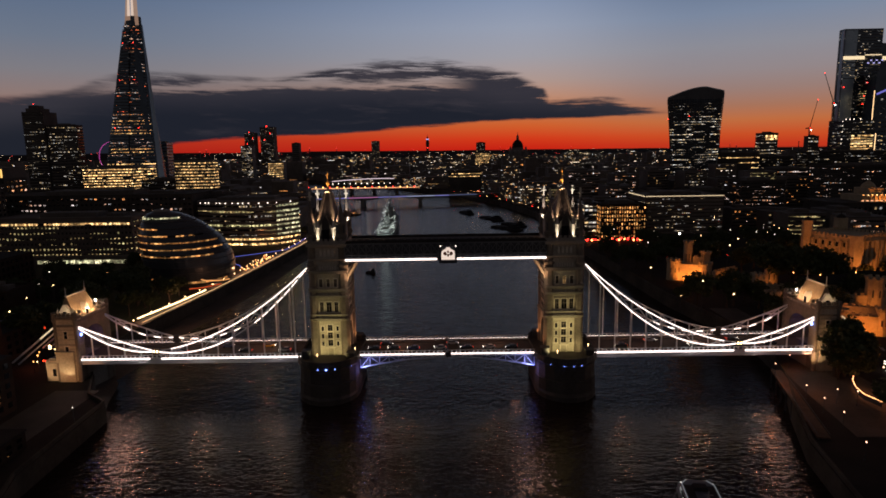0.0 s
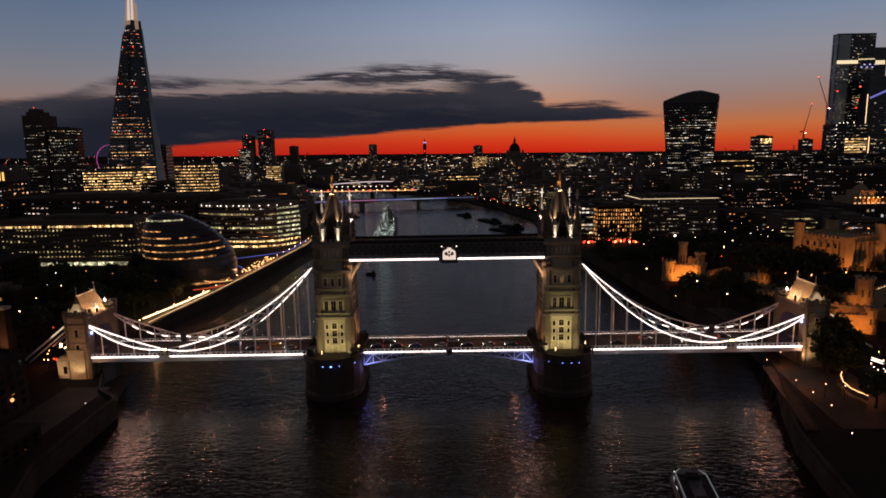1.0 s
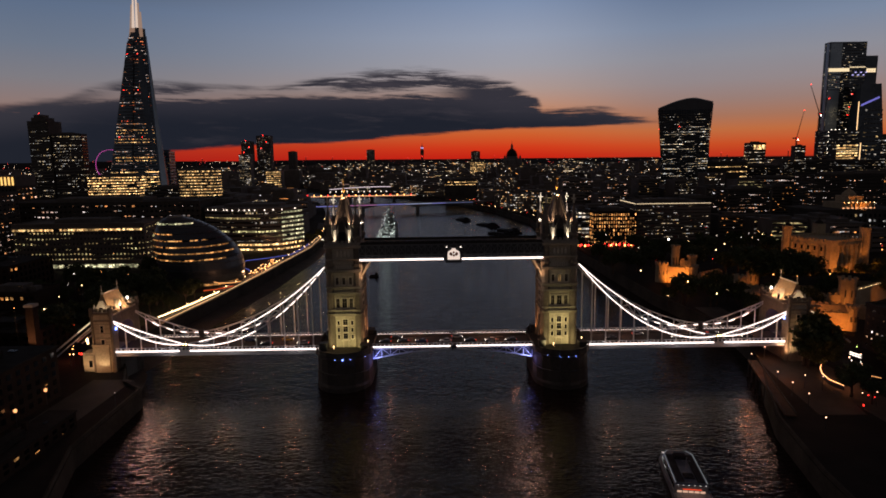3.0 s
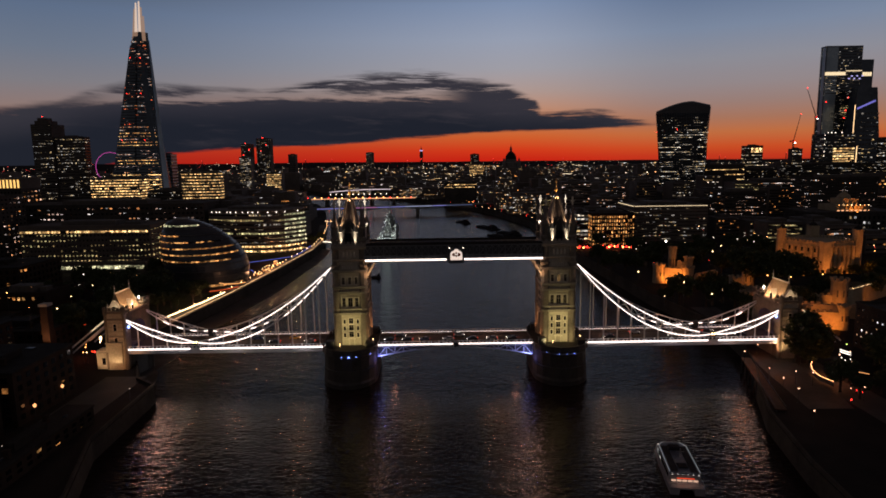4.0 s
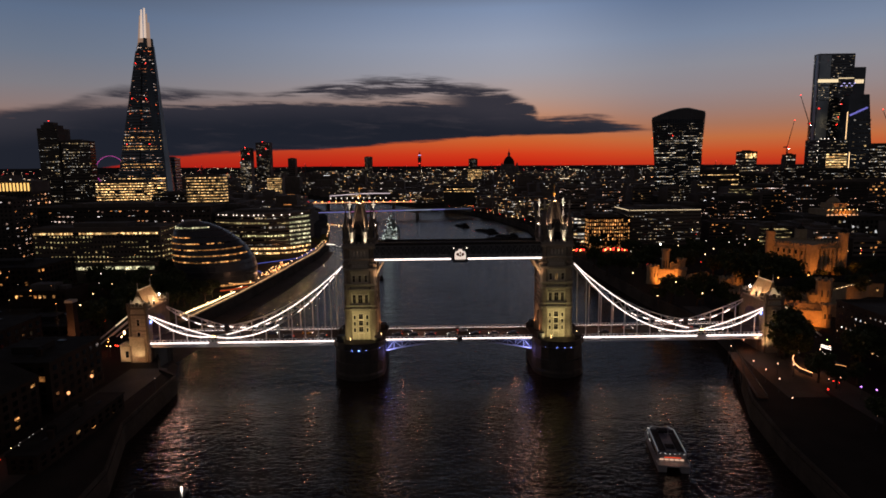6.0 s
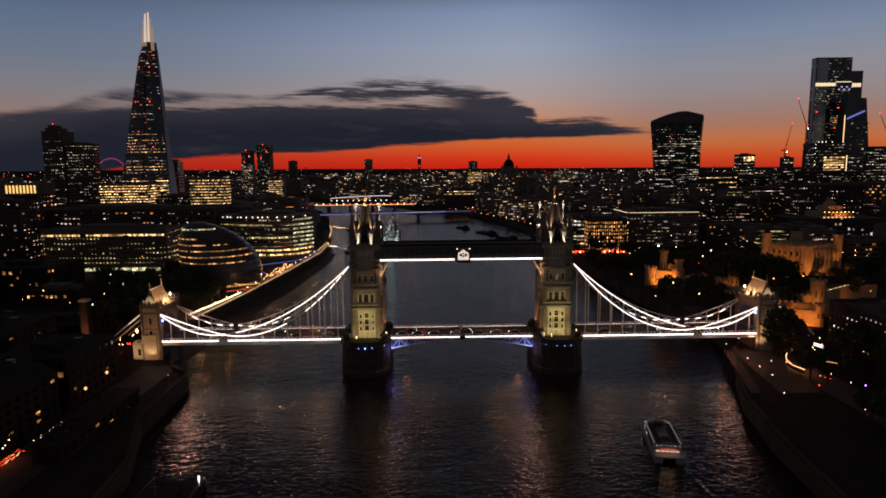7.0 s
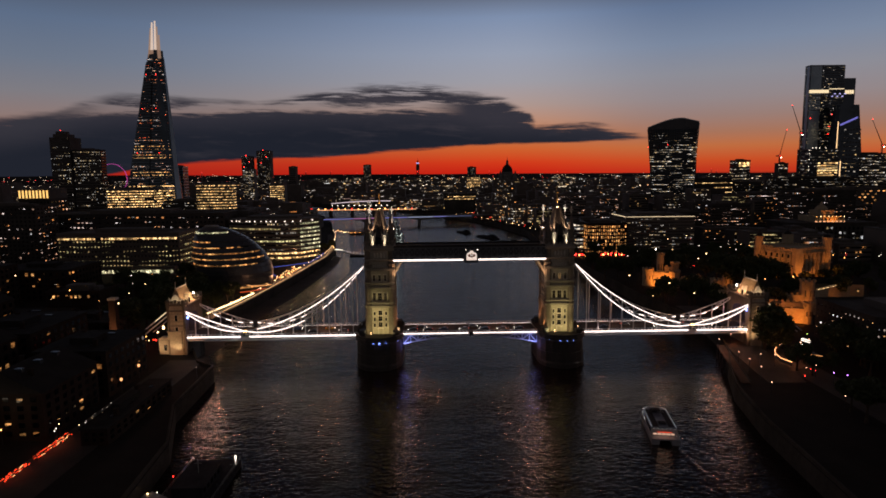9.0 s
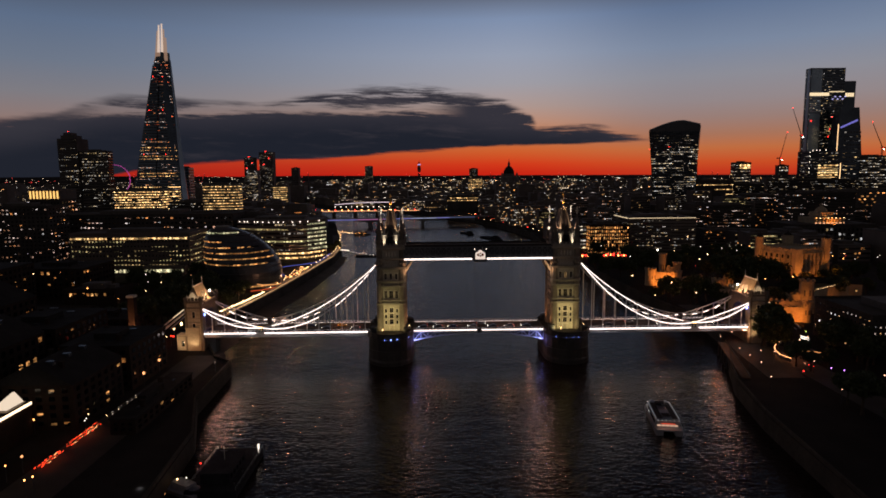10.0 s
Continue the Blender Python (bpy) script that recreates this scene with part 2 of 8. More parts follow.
surface("jetty_timber", (0.16, 0.1, 0.07), (0.08, 0.052, 0.038), 0.85, grain=1.4, stain=0.2, spec=0.2)
surface("concrete", (0.20, 0.19, 0.18), (0.11, 0.105, 0.10), 0.8, grain=0.5, stain=0.05)
surface("dark_concrete", (0.12, 0.108, 0.1), (0.06, 0.054, 0.05), 0.8, grain=0.3, stain=0.03)
surface("city_wall", (0.17, 0.145, 0.13), (0.08, 0.07, 0.064), 0.8, grain=0.08, stain=0.012)
surface("warehouse_brick", (0.05, 0.033, 0.025), (0.024, 0.018, 0.015), 0.9, grain=0.9, stain=0.09, spec=0.15)
surface("tower_glass", (0.05, 0.06, 0.075), (0.025, 0.03, 0.04), 0.28, grain=0.1, stain=0.02, bump=0.0, spec=0.45)
surface("shard_glass", (0.085, 0.12, 0.155), (0.045, 0.066, 0.09), 0.22, metal=0.5, grain=0.12, stain=0.02, bump=0.0)
# glass coloured paler and bluer, standing in for reflected sky
surface("sheen_glass", (0.36, 0.46, 0.54), (0.26, 0.35, 0.43), 0.3, metal=0.5, grain=0.1, stain=0.02, bump=0.0)
surface("curtain_glass", (0.085, 0.11, 0.14), (0.045, 0.062, 0.082), 0.25, metal=0.5, grain=0.1, stain=0.02, bump=0.0)
surface("ship_grey", (0.25, 0.28, 0.27), (0.13, 0.15, 0.15), 0.55, grain=0.8, stain=0.1)
surface("hull_dark", (0.03, 0.031, 0.037), (0.016, 0.016, 0.02), 0.8, grain=1.0, stain=0.3, spec=0.2)
surface("boat_white", (0.34, 0.34, 0.37), (0.22, 0.22, 0.25), 0.4, grain=1.0, stain=0.2, bump=0.05)
surface("boat_roof", (0.13, 0.15, 0.2), (0.075, 0.088, 0.125), 0.4, grain=0.8, stain=0.3, bump=0.05)
surface("bark", (0.07, 0.05, 0.035), (0.035, 0.026, 0.02), 0.9, grain=4, stain=0.5)
surface("leaves", (0.055, 0.075, 0.022), (0.022, 0.036, 0.012), 0.7, grain=0.9, stain=0.12, bump=0.0)
surface("tyre", (0.02, 0.02, 0.02), (0.012, 0.012, 0.012), 0.8)
for nm, c in (("car_black", (0.012, 0.012, 0.014)), ("car_white", (0.7, 0.7, 0.68)), ("car_silver", (0.36, 0.37, 0.39)),
              ("car_red", (0.3, 0.02, 0.015)), ("car_yellow", (0.65, 0.38, 0.03)), ("car_blue", (0.03, 0.05, 0.16))):
    surface(nm, c, tuple(v * 0.8 for v in c), 0.3, grain=2, stain=0.6, bump=0.0, coat=0.6)
surface("red_plaster", (0.42, 0.10, 0.04), (0.28, 0.06, 0.03), 0.7)

glow("led_white", (1.0, 0.81, 0.74), 2.6, True)
glow("led_bridge_blue", (0.34, 0.34, 0.9), 0.55)
glow("led_bridge_pink", (0.75, 0.28, 0.6), 0.5)
glow("led_orange", (1.0, 0.46, 0.22), 1.3)
glow("crest_glow", (1.0, 0.8, 0.68), 0.72)
glow("lamp_warm", (1.0, 0.62, 0.28), 7.0)
glow("lamp_amber", (1.0, 0.38, 0.10), 6.0)
glow("lamp_white", (1.0, 0.92, 0.8), 9.0)
glow("lamp_red", (1.0, 0.03, 0.02), 5.0)
glow("lamp_blue", (0.2, 0.3, 1.0), 6.0)
glow("lamp_violet", (0.6, 0.2, 1.0), 6.0)
glow("tail_red", (1.0, 0.05, 0.015), 2.4)
glow("neon_pink", (0.9, 0.12, 0.6), 0.5)
glow("rope_warm", (1.0, 0.38, 0.15), 4.2)
glow("tail_red_dim", (1.0, 0.07, 0.02), 0.9)
glow("terrace_red", (1.0, 0.13, 0.03), 0.5)
glow("terrace_glow_dim", (1.0, 0.42, 0.14), 0.9)
glow("terrace_glow", (1.0, 0.72, 0.45), 2.2)
glow("strip_yellow", (1.0, 0.56, 0.16), 1.2)
glow("beam_violet", (0.26, 0.24, 0.85), 0.55)
WARM, YEL, COOL, GREEN, ORANGE = (1.0, 0.50, 0.17), (1.0, 0.66, 0.28), (0.86, 0.88, 0.9), (0.82, 0.74, 0.34), (1.0, 0.36, 0.09)
windows("win_office", 0.58, YEL, GREEN, 0.9)
windows("win_office_full", 0.88, YEL, WARM, 1.9)
windows("win_home", 0.05, ORANGE, WARM, 1.2)
windows("win_flats", 0.16, ORANGE, COOL, 1.6)
windows("win_green", 0.74, (1.0, 0.85, 0.4), GREEN, 1.2)
windows("win_bay", 0.9, (1.0, 0.85, 0.5), (0.85, 0.88, 0.5), 1.3)
windows("win_hotel", 0.2, WARM, COOL, 2.0)
windows("win_bright", 0.78, YEL, WARM, 3.4)
surface("blackish_concrete", (0.085, 0.078, 0.072), (0.04, 0.037, 0.035), 0.85, grain=0.4, stain=0.05, spec=0.2)
windows("win_tower", 0.28, YEL, COOL, 1.3)
windows("win_guys", 0.12, YEL, COOL, 0.8)
windows("win_gold", 0.75, ORANGE, WARM, 1.6)
windows("win_hall", 0.92, ORANGE, WARM, 1.15)
windows("win_shard", 0.62, YEL, ORANGE, 2.0)
windows("win_shard_high", 0.19, ORANGE, COOL, 1.2)
windows("win_shard_red", 0.1, (1.0, 0.08, 0.03), (1.0, 0.3, 0.1), 1.6)
windows("win_dark", 0.02, WARM, YEL, 0.6)
windows("city_lights", 1.0, YEL, COOL, 2.6, island=True)
windows("city_lights_amber", 1.0, ORANGE, YEL, 3.0, island=True)
windows("city_warm_pane", 0.5, WARM, YEL, 0.8)
windows("stone_window", 0.03, WARM, YEL, 0.5)
glow("shard_tip", (1.0, 0.76, 0.62), 0.6)
glow("shard_tip_side", (1.0, 0.66, 0.5), 0.27)
glow("shard_tip_low", (1.0, 0.6, 0.42), 0.22)
glow("strip_pale", (1.0, 0.76, 0.46), 0.9)
glow("lamp_violet_soft", (0.55, 0.5, 1.0), 0.9)
glow("led_bridge_cool", (0.6, 0.68, 1.0), 0.5)
glow("led_bridge_dim", (0.2, 0.25, 0.5), 0.3)
glow("led_line_pale", (0.9, 0.72, 0.78), 0.8)
glow("led_line_dim", (0.8, 0.5, 0.45), 0.35)
glow("lamp_white_soft", (1.0, 0.85, 0.7), 2.5)
glow("lamp_ship", (0.9, 1.0, 0.92), 2.2)
glow("lamp_boat", (1.0, 0.9, 0.85), 1.6)
glow("roof_edge_white", (0.9, 0.93, 1.0), 0.16)
glow("lamp_quay", (1.0, 0.5, 0.3), 3.6)
glow("lamp_stern", (1.0, 0.6, 0.42), 0.6, True)
glow("lamp_green", (0.7, 1.0, 0.2), 3.0)
glow("strip_walk", (1.0, 0.62, 0.3), 1.5)
glow("strip_walk_bright", (1.0, 0.68, 0.33), 6.0, True)
glow("led_ground_blue", (0.2, 0.24, 1.0), 0.5)
glow("pyramid_glow", (1.0, 0.8, 0.6), 0.75)
glow("pyramid_dim", (1.0, 0.7, 0.45), 0.12)
glow("lamp_amber_soft", (1.0, 0.4, 0.15), 1.6)
glow("lamp_head", (1.0, 0.93, 0.8), 7.0)
glow("lamp_warm_far", (1.0, 0.74, 0.5), 1.7)
glow("lamp_red_far", (1.0, 0.06, 0.05), 1.6)


# ---- building kit ----
class Shape:
    """Collects boxes, lofts, bars and so on into one mesh."""

    def __init__(self):
        self.v, self.f = [], []

    def add(self, verts, faces):
        k = len(self.v)
        self.v += [tuple(p) for p in verts]
        self.f += [tuple(i + k for i in f) for f in faces]
        return self

    def box(self, x0, x1, y0, y1, z0, z1, taper=0.0):
        t = taper
        return self.add([(x0, y0, z0), (x1, y0, z0), (x1, y1, z0), (x0, y1, z0),
                         (x0 + t, y0 + t, z1), (x1 - t, y0 + t, z1), (x1 - t, y1 - t, z1), (x0 + t, y1 - t, z1)],
                        [(3, 2, 1, 0), (4, 5, 6, 7), (0, 1, 5, 4), (1, 2, 6, 5), (2, 3, 7, 6), (3, 0, 4, 7)])

    def loft(self, rings, cap=True):
        n = len(rings[0])
        verts = [p for r in rings for p in r]
        faces = []
        for k in range(len(rings) - 1):
            for i in range(n):
                j = (i + 1) % n
                faces.append((k * n + i, k * n + j, (k + 1) * n + j, (k + 1) * n + i))
        if cap:
            faces.append(tuple(reversed(range(n))))
            faces.append(tuple((len(rings) - 1) * n + i for i in range(n)))
        return self.add(verts, faces)

    def prism(self, poly, z0, z1):
        return self.loft([[(x, y, z0) for x, y in poly], [(x, y, z1) for x, y in poly]])

    def turned(self, cx, cy, profile, n=8, turn=0.0):
        rings = []
        for r, z in profile:
            rings.append([(cx + max(r, 0.004) * math.cos(turn + 2 * math.pi * i / n), cy + max(r, 0.004) * math.sin(turn + 2 * math.pi * i / n), z) for i in range(n)])
        return self.loft(rings)

    def bar(self, p, q, w, h=None):
        h = h or w
        p, q = Vector(p), Vector(q)
        d = (q - p).normalized()
        up = Vector((0, 0, 1)) if abs(d.z) < 0.95 else Vector((0, 1, 0))
        s = d.cross(up).normalized() * (w / 2)
        u = s.cross(d).normalized() * (h / 2)
        return self.add([p - s - u, p + s - u, p + s + u, p - s + u, q - s - u, q + s - u, q + s + u, q - s + u],
                        [(3, 2, 1, 0), (4, 5, 6, 7), (0, 1, 5, 4), (1, 2, 6, 5), (2, 3, 7, 6), (3, 0, 4, 7)])

    def line(self, pts, w, h=None):
        for a, b in zip(pts, pts[1:]):
            self.bar(a, b, w, h)
        return self

    def chord_bar(self, pts, w, h):
        """One bar bent along points of the x-z plane."""
        return self.loft([[(x, -w / 2, z - h / 2), (x, w / 2, z - h / 2), (x, w / 2, z + h / 2), (x, -w / 2, z + h / 2)] for x, z in pts])

    def mesh(self, name, material):
        me = bpy.data.meshes.new(name)
        me.from_pydata(self.v, [], self.f)
        me.validate()
        me.materials.append(MATS[material])
        me.update()
        return me


def thing(name, label, category, at=(0, 0, 0), group="", turn=0.0):
    ob = tagged(new(name), label, category, group)
    ob.matrix_basis = pose(*at, rz=turn)
    return ob


def part(name, shape, material, parent, label="", at=None, smooth=False, kind=""):
    ob = new(name, shape if isinstance(shape, bpy.types.Mesh) else shape.mesh(name, material))
    ob.parent = parent
    if at is not None:
        ob.matrix_basis = at
    if smooth:
        for p in ob.data.polygons:
            p.use_smooth = True
    return tagged(ob, label, kind=kind)


def setting(name, shape, material, label, category):
    return tagged(new(name, shape.mesh(name, material)), label, category, kind="structure")


def lamp(name, kind, at, target, power, colour, size=0.5, spot=70):
    data = bpy.data.lights.new(name, kind)
    data.energy, data.color = power, colour
    if kind == "SPOT":
        data.spot_size, data.spot_blend, data.shadow_soft_size = radians(spot), 0.6, size
    elif kind == "AREA":
        data.size = size
    else:
        data.shadow_soft_size = size
    ob = new(name, data)
    ob.matrix_basis = look(at, target) if target else pose(*at)
    return ob


PANES = {}


def pane_mesh(w, h, material, deep=0.2):
    key = (round(w, 2), round(h, 2), material)
    if key not in PANES:
        PANES[key] = Shape().box(-w / 2, w / 2, -deep / 2, deep / 2, -h / 2, h / 2).mesh("pane", material)
    return PANES[key]


def joined(material):
    """The same glass, varied by island, for panes that share one mesh."""
    share, warm, cool, strength = GLASS[material]
    name = material + "_joined"
    return name if name in MATS else windows(name, share, warm, cool, strength, island=True).name


def pane_wall(parent, a, b, z0, z1, cols, rows, material, fill=(0.8, 0.6), name="window", keep=None, far=False, into=None):
    """A grid of window panes over the wall that stands on the line a to b: objects of their own, or one joined mesh where far off."""
    a, b = Vector((*a, 0)), Vector((*b, 0))
    along = b - a
    turn = math.degrees(math.atan2(along.y, along.x))
    w, h = along.length / cols, (z1 - z0) / rows
    if far:
        s, u = into or Shape(), along.normalized()
        out = Vector((u.y, -u.x, 0)) * 0.15
        du, dz = u * (w * fill[0] / 2), Vector((0, 0, h * fill[1] / 2))
        for r in range(rows):
            for c in range(cols):
                if keep and not keep(c, r):
                    continue
                p = a + along * ((c + 0.5) / cols) + Vector((0, 0, z0 + (r + 0.5) * h))
                s.add([p - du - dz + out, p + du - dz + out, p + du + dz + out, p - du + dz + out, p - du - dz, p + du - dz, p + du + dz, p - du + dz],
                      [(0, 1, 2, 3), (1, 5, 6, 2), (5, 4, 7, 6), (4, 0, 3, 7), (3, 2, 6, 7), (1, 0, 4, 5)])
        if into is None:
            part("panes", s, joined(material), parent, kind="stuff")
        return
    me = pane_mesh(w * fill[0], h * fill[1], material)
    for r in range(rows):
        for c in range(cols):
            if keep and not keep(c, r):
                continue
            p = a + along * ((c + 0.5) / cols)
            part(name, me, material, parent, at=pose(p.x, p.y, z0 + (r + 0.5) * h, rz=turn))


def slabs(a, b, z0, z1, rows, deep, thick):
    """Floor edges in front of a wall on the line a to b."""
    s = Shape()
    for r in range(rows + 1):
        z = z0 + (z1 - z0) * r / rows
        s.bar((*a, z), (*b, z), deep, thick)
    return s


# ---- ground, river, hills ----
SOUTH_SHORE = [(-60, -1500), (-84, -300), (-90, -160), (-95, -104), (-106, -74), (-108, -31), (-117, -24), (-126, -6), (-135, 6), (-139, 24), (-138, 57), (-131, 120),
               (-126, 190), (-119.5, 300), (-124, 373), (-150, 520), (-185, 700), (-232, 880), (-310, 1060), (-450, 1260), (-800, 1500)]
NORTH_SHORE = [(-760, 1640), (-430, 1420), (-170, 1180), (-52, 985), (24, 842), (75, 680), (104, 525), (101, 420), (104, 300), (109, 217), (115, 105), (122, 58), (125, 30),
               (122, 10), (113, -18), (105, -36), (96, -60), (90, -92), (84, -160), (75, -300), (60, -1500)]


def land():
    bm = bmesh.new()

    def face(points, index=0):
        f = bm.faces.new([bm.verts.new(p) for p in points])
        f.material_index = index

    for shore, far in ((SOUTH_SHORE, -5600), (NORTH_SHORE[::-1], 5600)):
        for (xa, ya), (xb, yb) in zip(shore, shore[1:]):
            face([(xa, ya, GROUND), (xb, yb, GROUND), (far, yb, GROUND), (far, ya, GROUND)])
            face([(xa, ya, GROUND), (xb, yb, GROUND), (xb, yb, -9), (xa, ya, -9)], 1)
    face([(-5600, 1500, GROUND), (-800, 1500, GROUND), (-760, 1640, GROUND), (-5600, 1640, GROUND)])
    face([(-800, 1500, GROUND), (-760, 1640, GROUND), (-760, 1640, -9), (-800, 1500, -9)], 1)
    face([(-5600, 1640, GROUND), (5600, 1640, GROUND), (5600, 5600, GROUND), (-5600, 5600, GROUND)])
    bmesh.ops.remove_doubles(bm, verts=bm.verts, dist=0.001)
    for f in bm.faces:
        f.normal_update()
        if f.material_index == 0 and f.normal.z < 0:
            f.normal_flip()
    me = bpy.data.meshes.new("ground")
    bm.to_mesh(me)
    bm.free()
    me.materials.append(MATS["city_ground"])
    me.materials.append(MATS["quay_stone"])
    return tagged(new("ground", me), "dark city ground with stone embankment walls along the river", "ground", kind="structure")


land()
setting("water", Shape().add([(-1500, -1500, WATER), (800, -1500, WATER), (800, 1800, WATER), (-1500, 1800, WATER)], [(0, 1, 2, 3)]), "river_water",
        "dark rippled river water with reflected lights", "river")


def hills():
    s = Shape()
    near, ridge, back = [], [], []
    for i in range(121):
        a = radians(-60 + i)
        u = (i - 60) / 40
        h = 68 - 17 * u + 7 * noise.noise((i * 0.11, 0, 0)) + 2.5 * noise.noise((i * 0.6, 3, 0))
        near.append((4150 * math.sin(a), -250 + 4150 * math.cos(a), GROUND))
        ridge.append((4620 * math.sin(a), -250 + 4620 * math.cos(a), h))
        back.append((4900 * math.sin(a), -250 + 4900 * math.cos(a), GROUND))
    n = 121
    s.add(near + ridge + back, [(i, i + 1, n + i + 1, n + i) for i in range(n - 1)] + [(n + i, n + i + 1, 2 * n + i + 1, 2 * n + i) for i in range(n - 1)])
    setting("backdrop", s, "city_ground", "low dark hills along the horizon at dusk", "hills")


hills()


def embankment(shore, name, inward, i0, i1, label):
    """A stone parapet along the edge of the bank."""
    s = Shape()
    pts = [(x + inward, y, GROUND + 0.55) for x, y in shore[i0:i1]]
    s.line(pts, 0.6, 1.1)
    setting(name, s, "quay_stone", label, "parapet wall")


embankment(SOUTH_SHORE, "wall_embankment_south", -0.6, 2, 18, "low stone parapet along the south river walk")
embankment(NORTH_SHORE, "wall_embankment_north", 0.6, 3, 19, "low stone parapet along the north river walk")
beach = Shape().add([(-109, -30, -4.3), (-116, -24, -3.2), (-126, -6, -2.6), (-135, 6, -2.7), (-139, 24, -3.0), (-138, 57, -3.4), (-119, 55, -4.3), (-119.5, 27, -4.3), (-121, 4, -4.4), (-116, -12, -4.4)],
                    [(0, 1, 9), (1, 2, 8, 9), (2, 3, 8), (3, 4, 7, 8), (4, 5, 6, 7)])
setting("foreshore", beach, "foreshore", "muddy gravel foreshore at low water below the wall", "beach")
mud_in = [(-136.4, 57), (-134, 80), (-131.5, 112), (-128.5, 150), (-125.6, 190), (-122, 250), (-119.2, 300), (-121.5, 345)]
mud_out = [(-119, 55), (-119, 77), (-116, 104), (-112, 144), (-109, 205), (-107.5, 260), (-108.6, 310), (-112, 345)]
mud_mid = [((a[0] + b[0]) / 2 + (0.8 if k % 2 else -0.8), (a[1] + b[1]) / 2) for k, (a, b) in enumerate(zip(mud_in, mud_out))]
mud = Shape()
for k in range(7):
    for a, b, za, zb in ((mud_in, mud_mid, -2.9, -3.6), (mud_mid, mud_out, -3.6, -4.25)):
        mud.add([(*a[k], za), (*b[k], zb), (*b[k + 1], zb), (*a[k + 1], za)], [(0, 1, 2, 3)])
setting("foreshore_walk", mud, "foreshore", "dark muddy foreshore at low water below the river walk", "beach")
setting("road", Shape().box(-131, -116, -480, -20, GROUND, GROUND + 0.05), "asphalt", "dark asphalt riverside street between warehouses", "road")
setting("road_north", Shape().box(126, 139, -240, 75, GROUND, GROUND + 0.05), "asphalt", "dark asphalt lane behind the north quay", "road")
setting("pavement", Shape().prism([(110, -58), (124, -58), (136, -10), (134, 20), (124, 20), (115, -18)], GROUND, GROUND + 0.12), "paving", "stone paved riverside terrace lit by amber lamps", "pavement")
walk_poly = [(x - 1.2, y) for x, y in SOUTH_SHORE[10:16]] + [(x - 9, y) for x, y in reversed(SOUTH_SHORE[10:16])]
setting("pavement_south", Shape().prism(walk_poly, GROUND, GROUND + 0.12), "paving", "stone paved river walk lit by a row of lamps", "pavement")
setting("lawn", Shape().prism([(-195, 30), (-150, 30), (-147, 95), (-146, 125), (-195, 130)], GROUND, GROUND + 0.08), "grass", "dark park lawn by the river", "lawn")

# ---- the bridge ----
KNOWN = set(scene.objects)


def bridge_new():
    return [o for o in scene.objects if o.parent is None and o not in KNOWN]


DECK = 9.4
TX = 40.5      # tower axis
HALF = 8.2     # chain planes


def gable_window(parent, x, z, w, h, y, rows=1, out=-1):
    """A stone-framed window on a wall facing -y or +y."""
    fr = Shape()
    d0, d1 = sorted((y + out * 0.28, y))
    fr.box(x - w / 2 - 0.22, x - w / 2, d0, d1, z - 0.25, z + h + 0.25)
    fr.box(x + w / 2, x + w / 2 + 0.22, d0, d1, z - 0.25, z + h + 0.25)
    fr.box(x - w / 2, x + w / 2, d0, d1, z + h, z + h + 0.3)
    fr.box(x - w / 2 - 0.3, x + w / 2 + 0.3, y + out * 0.4 if out < 0 else y, y if out < 0 else y + 0.4, z - 0.5, z - 0.25)
    f = part("window", fr, "pale_stone", parent, "carved stone window surround")
    g0, g1 = sorted((y + out * 0.12, y + out * 0.03))
    part("pane", Shape().box(x - w / 2, x + w / 2, g0, g1, z - 0.25, z + h), "stone_window", f)
    if rows > 1:
        m0, m1 = sorted((y + out * 0.2, y + out * 0.12))
        part("mullion", Shape().box(x - 0.07, x + 0.07, m0, m1, z, z + h).box(x - w / 2, x + w / 2, m0, m1, z + h * 0.55, z + h * 0.55 + 0.14), "shaded_stone", f)


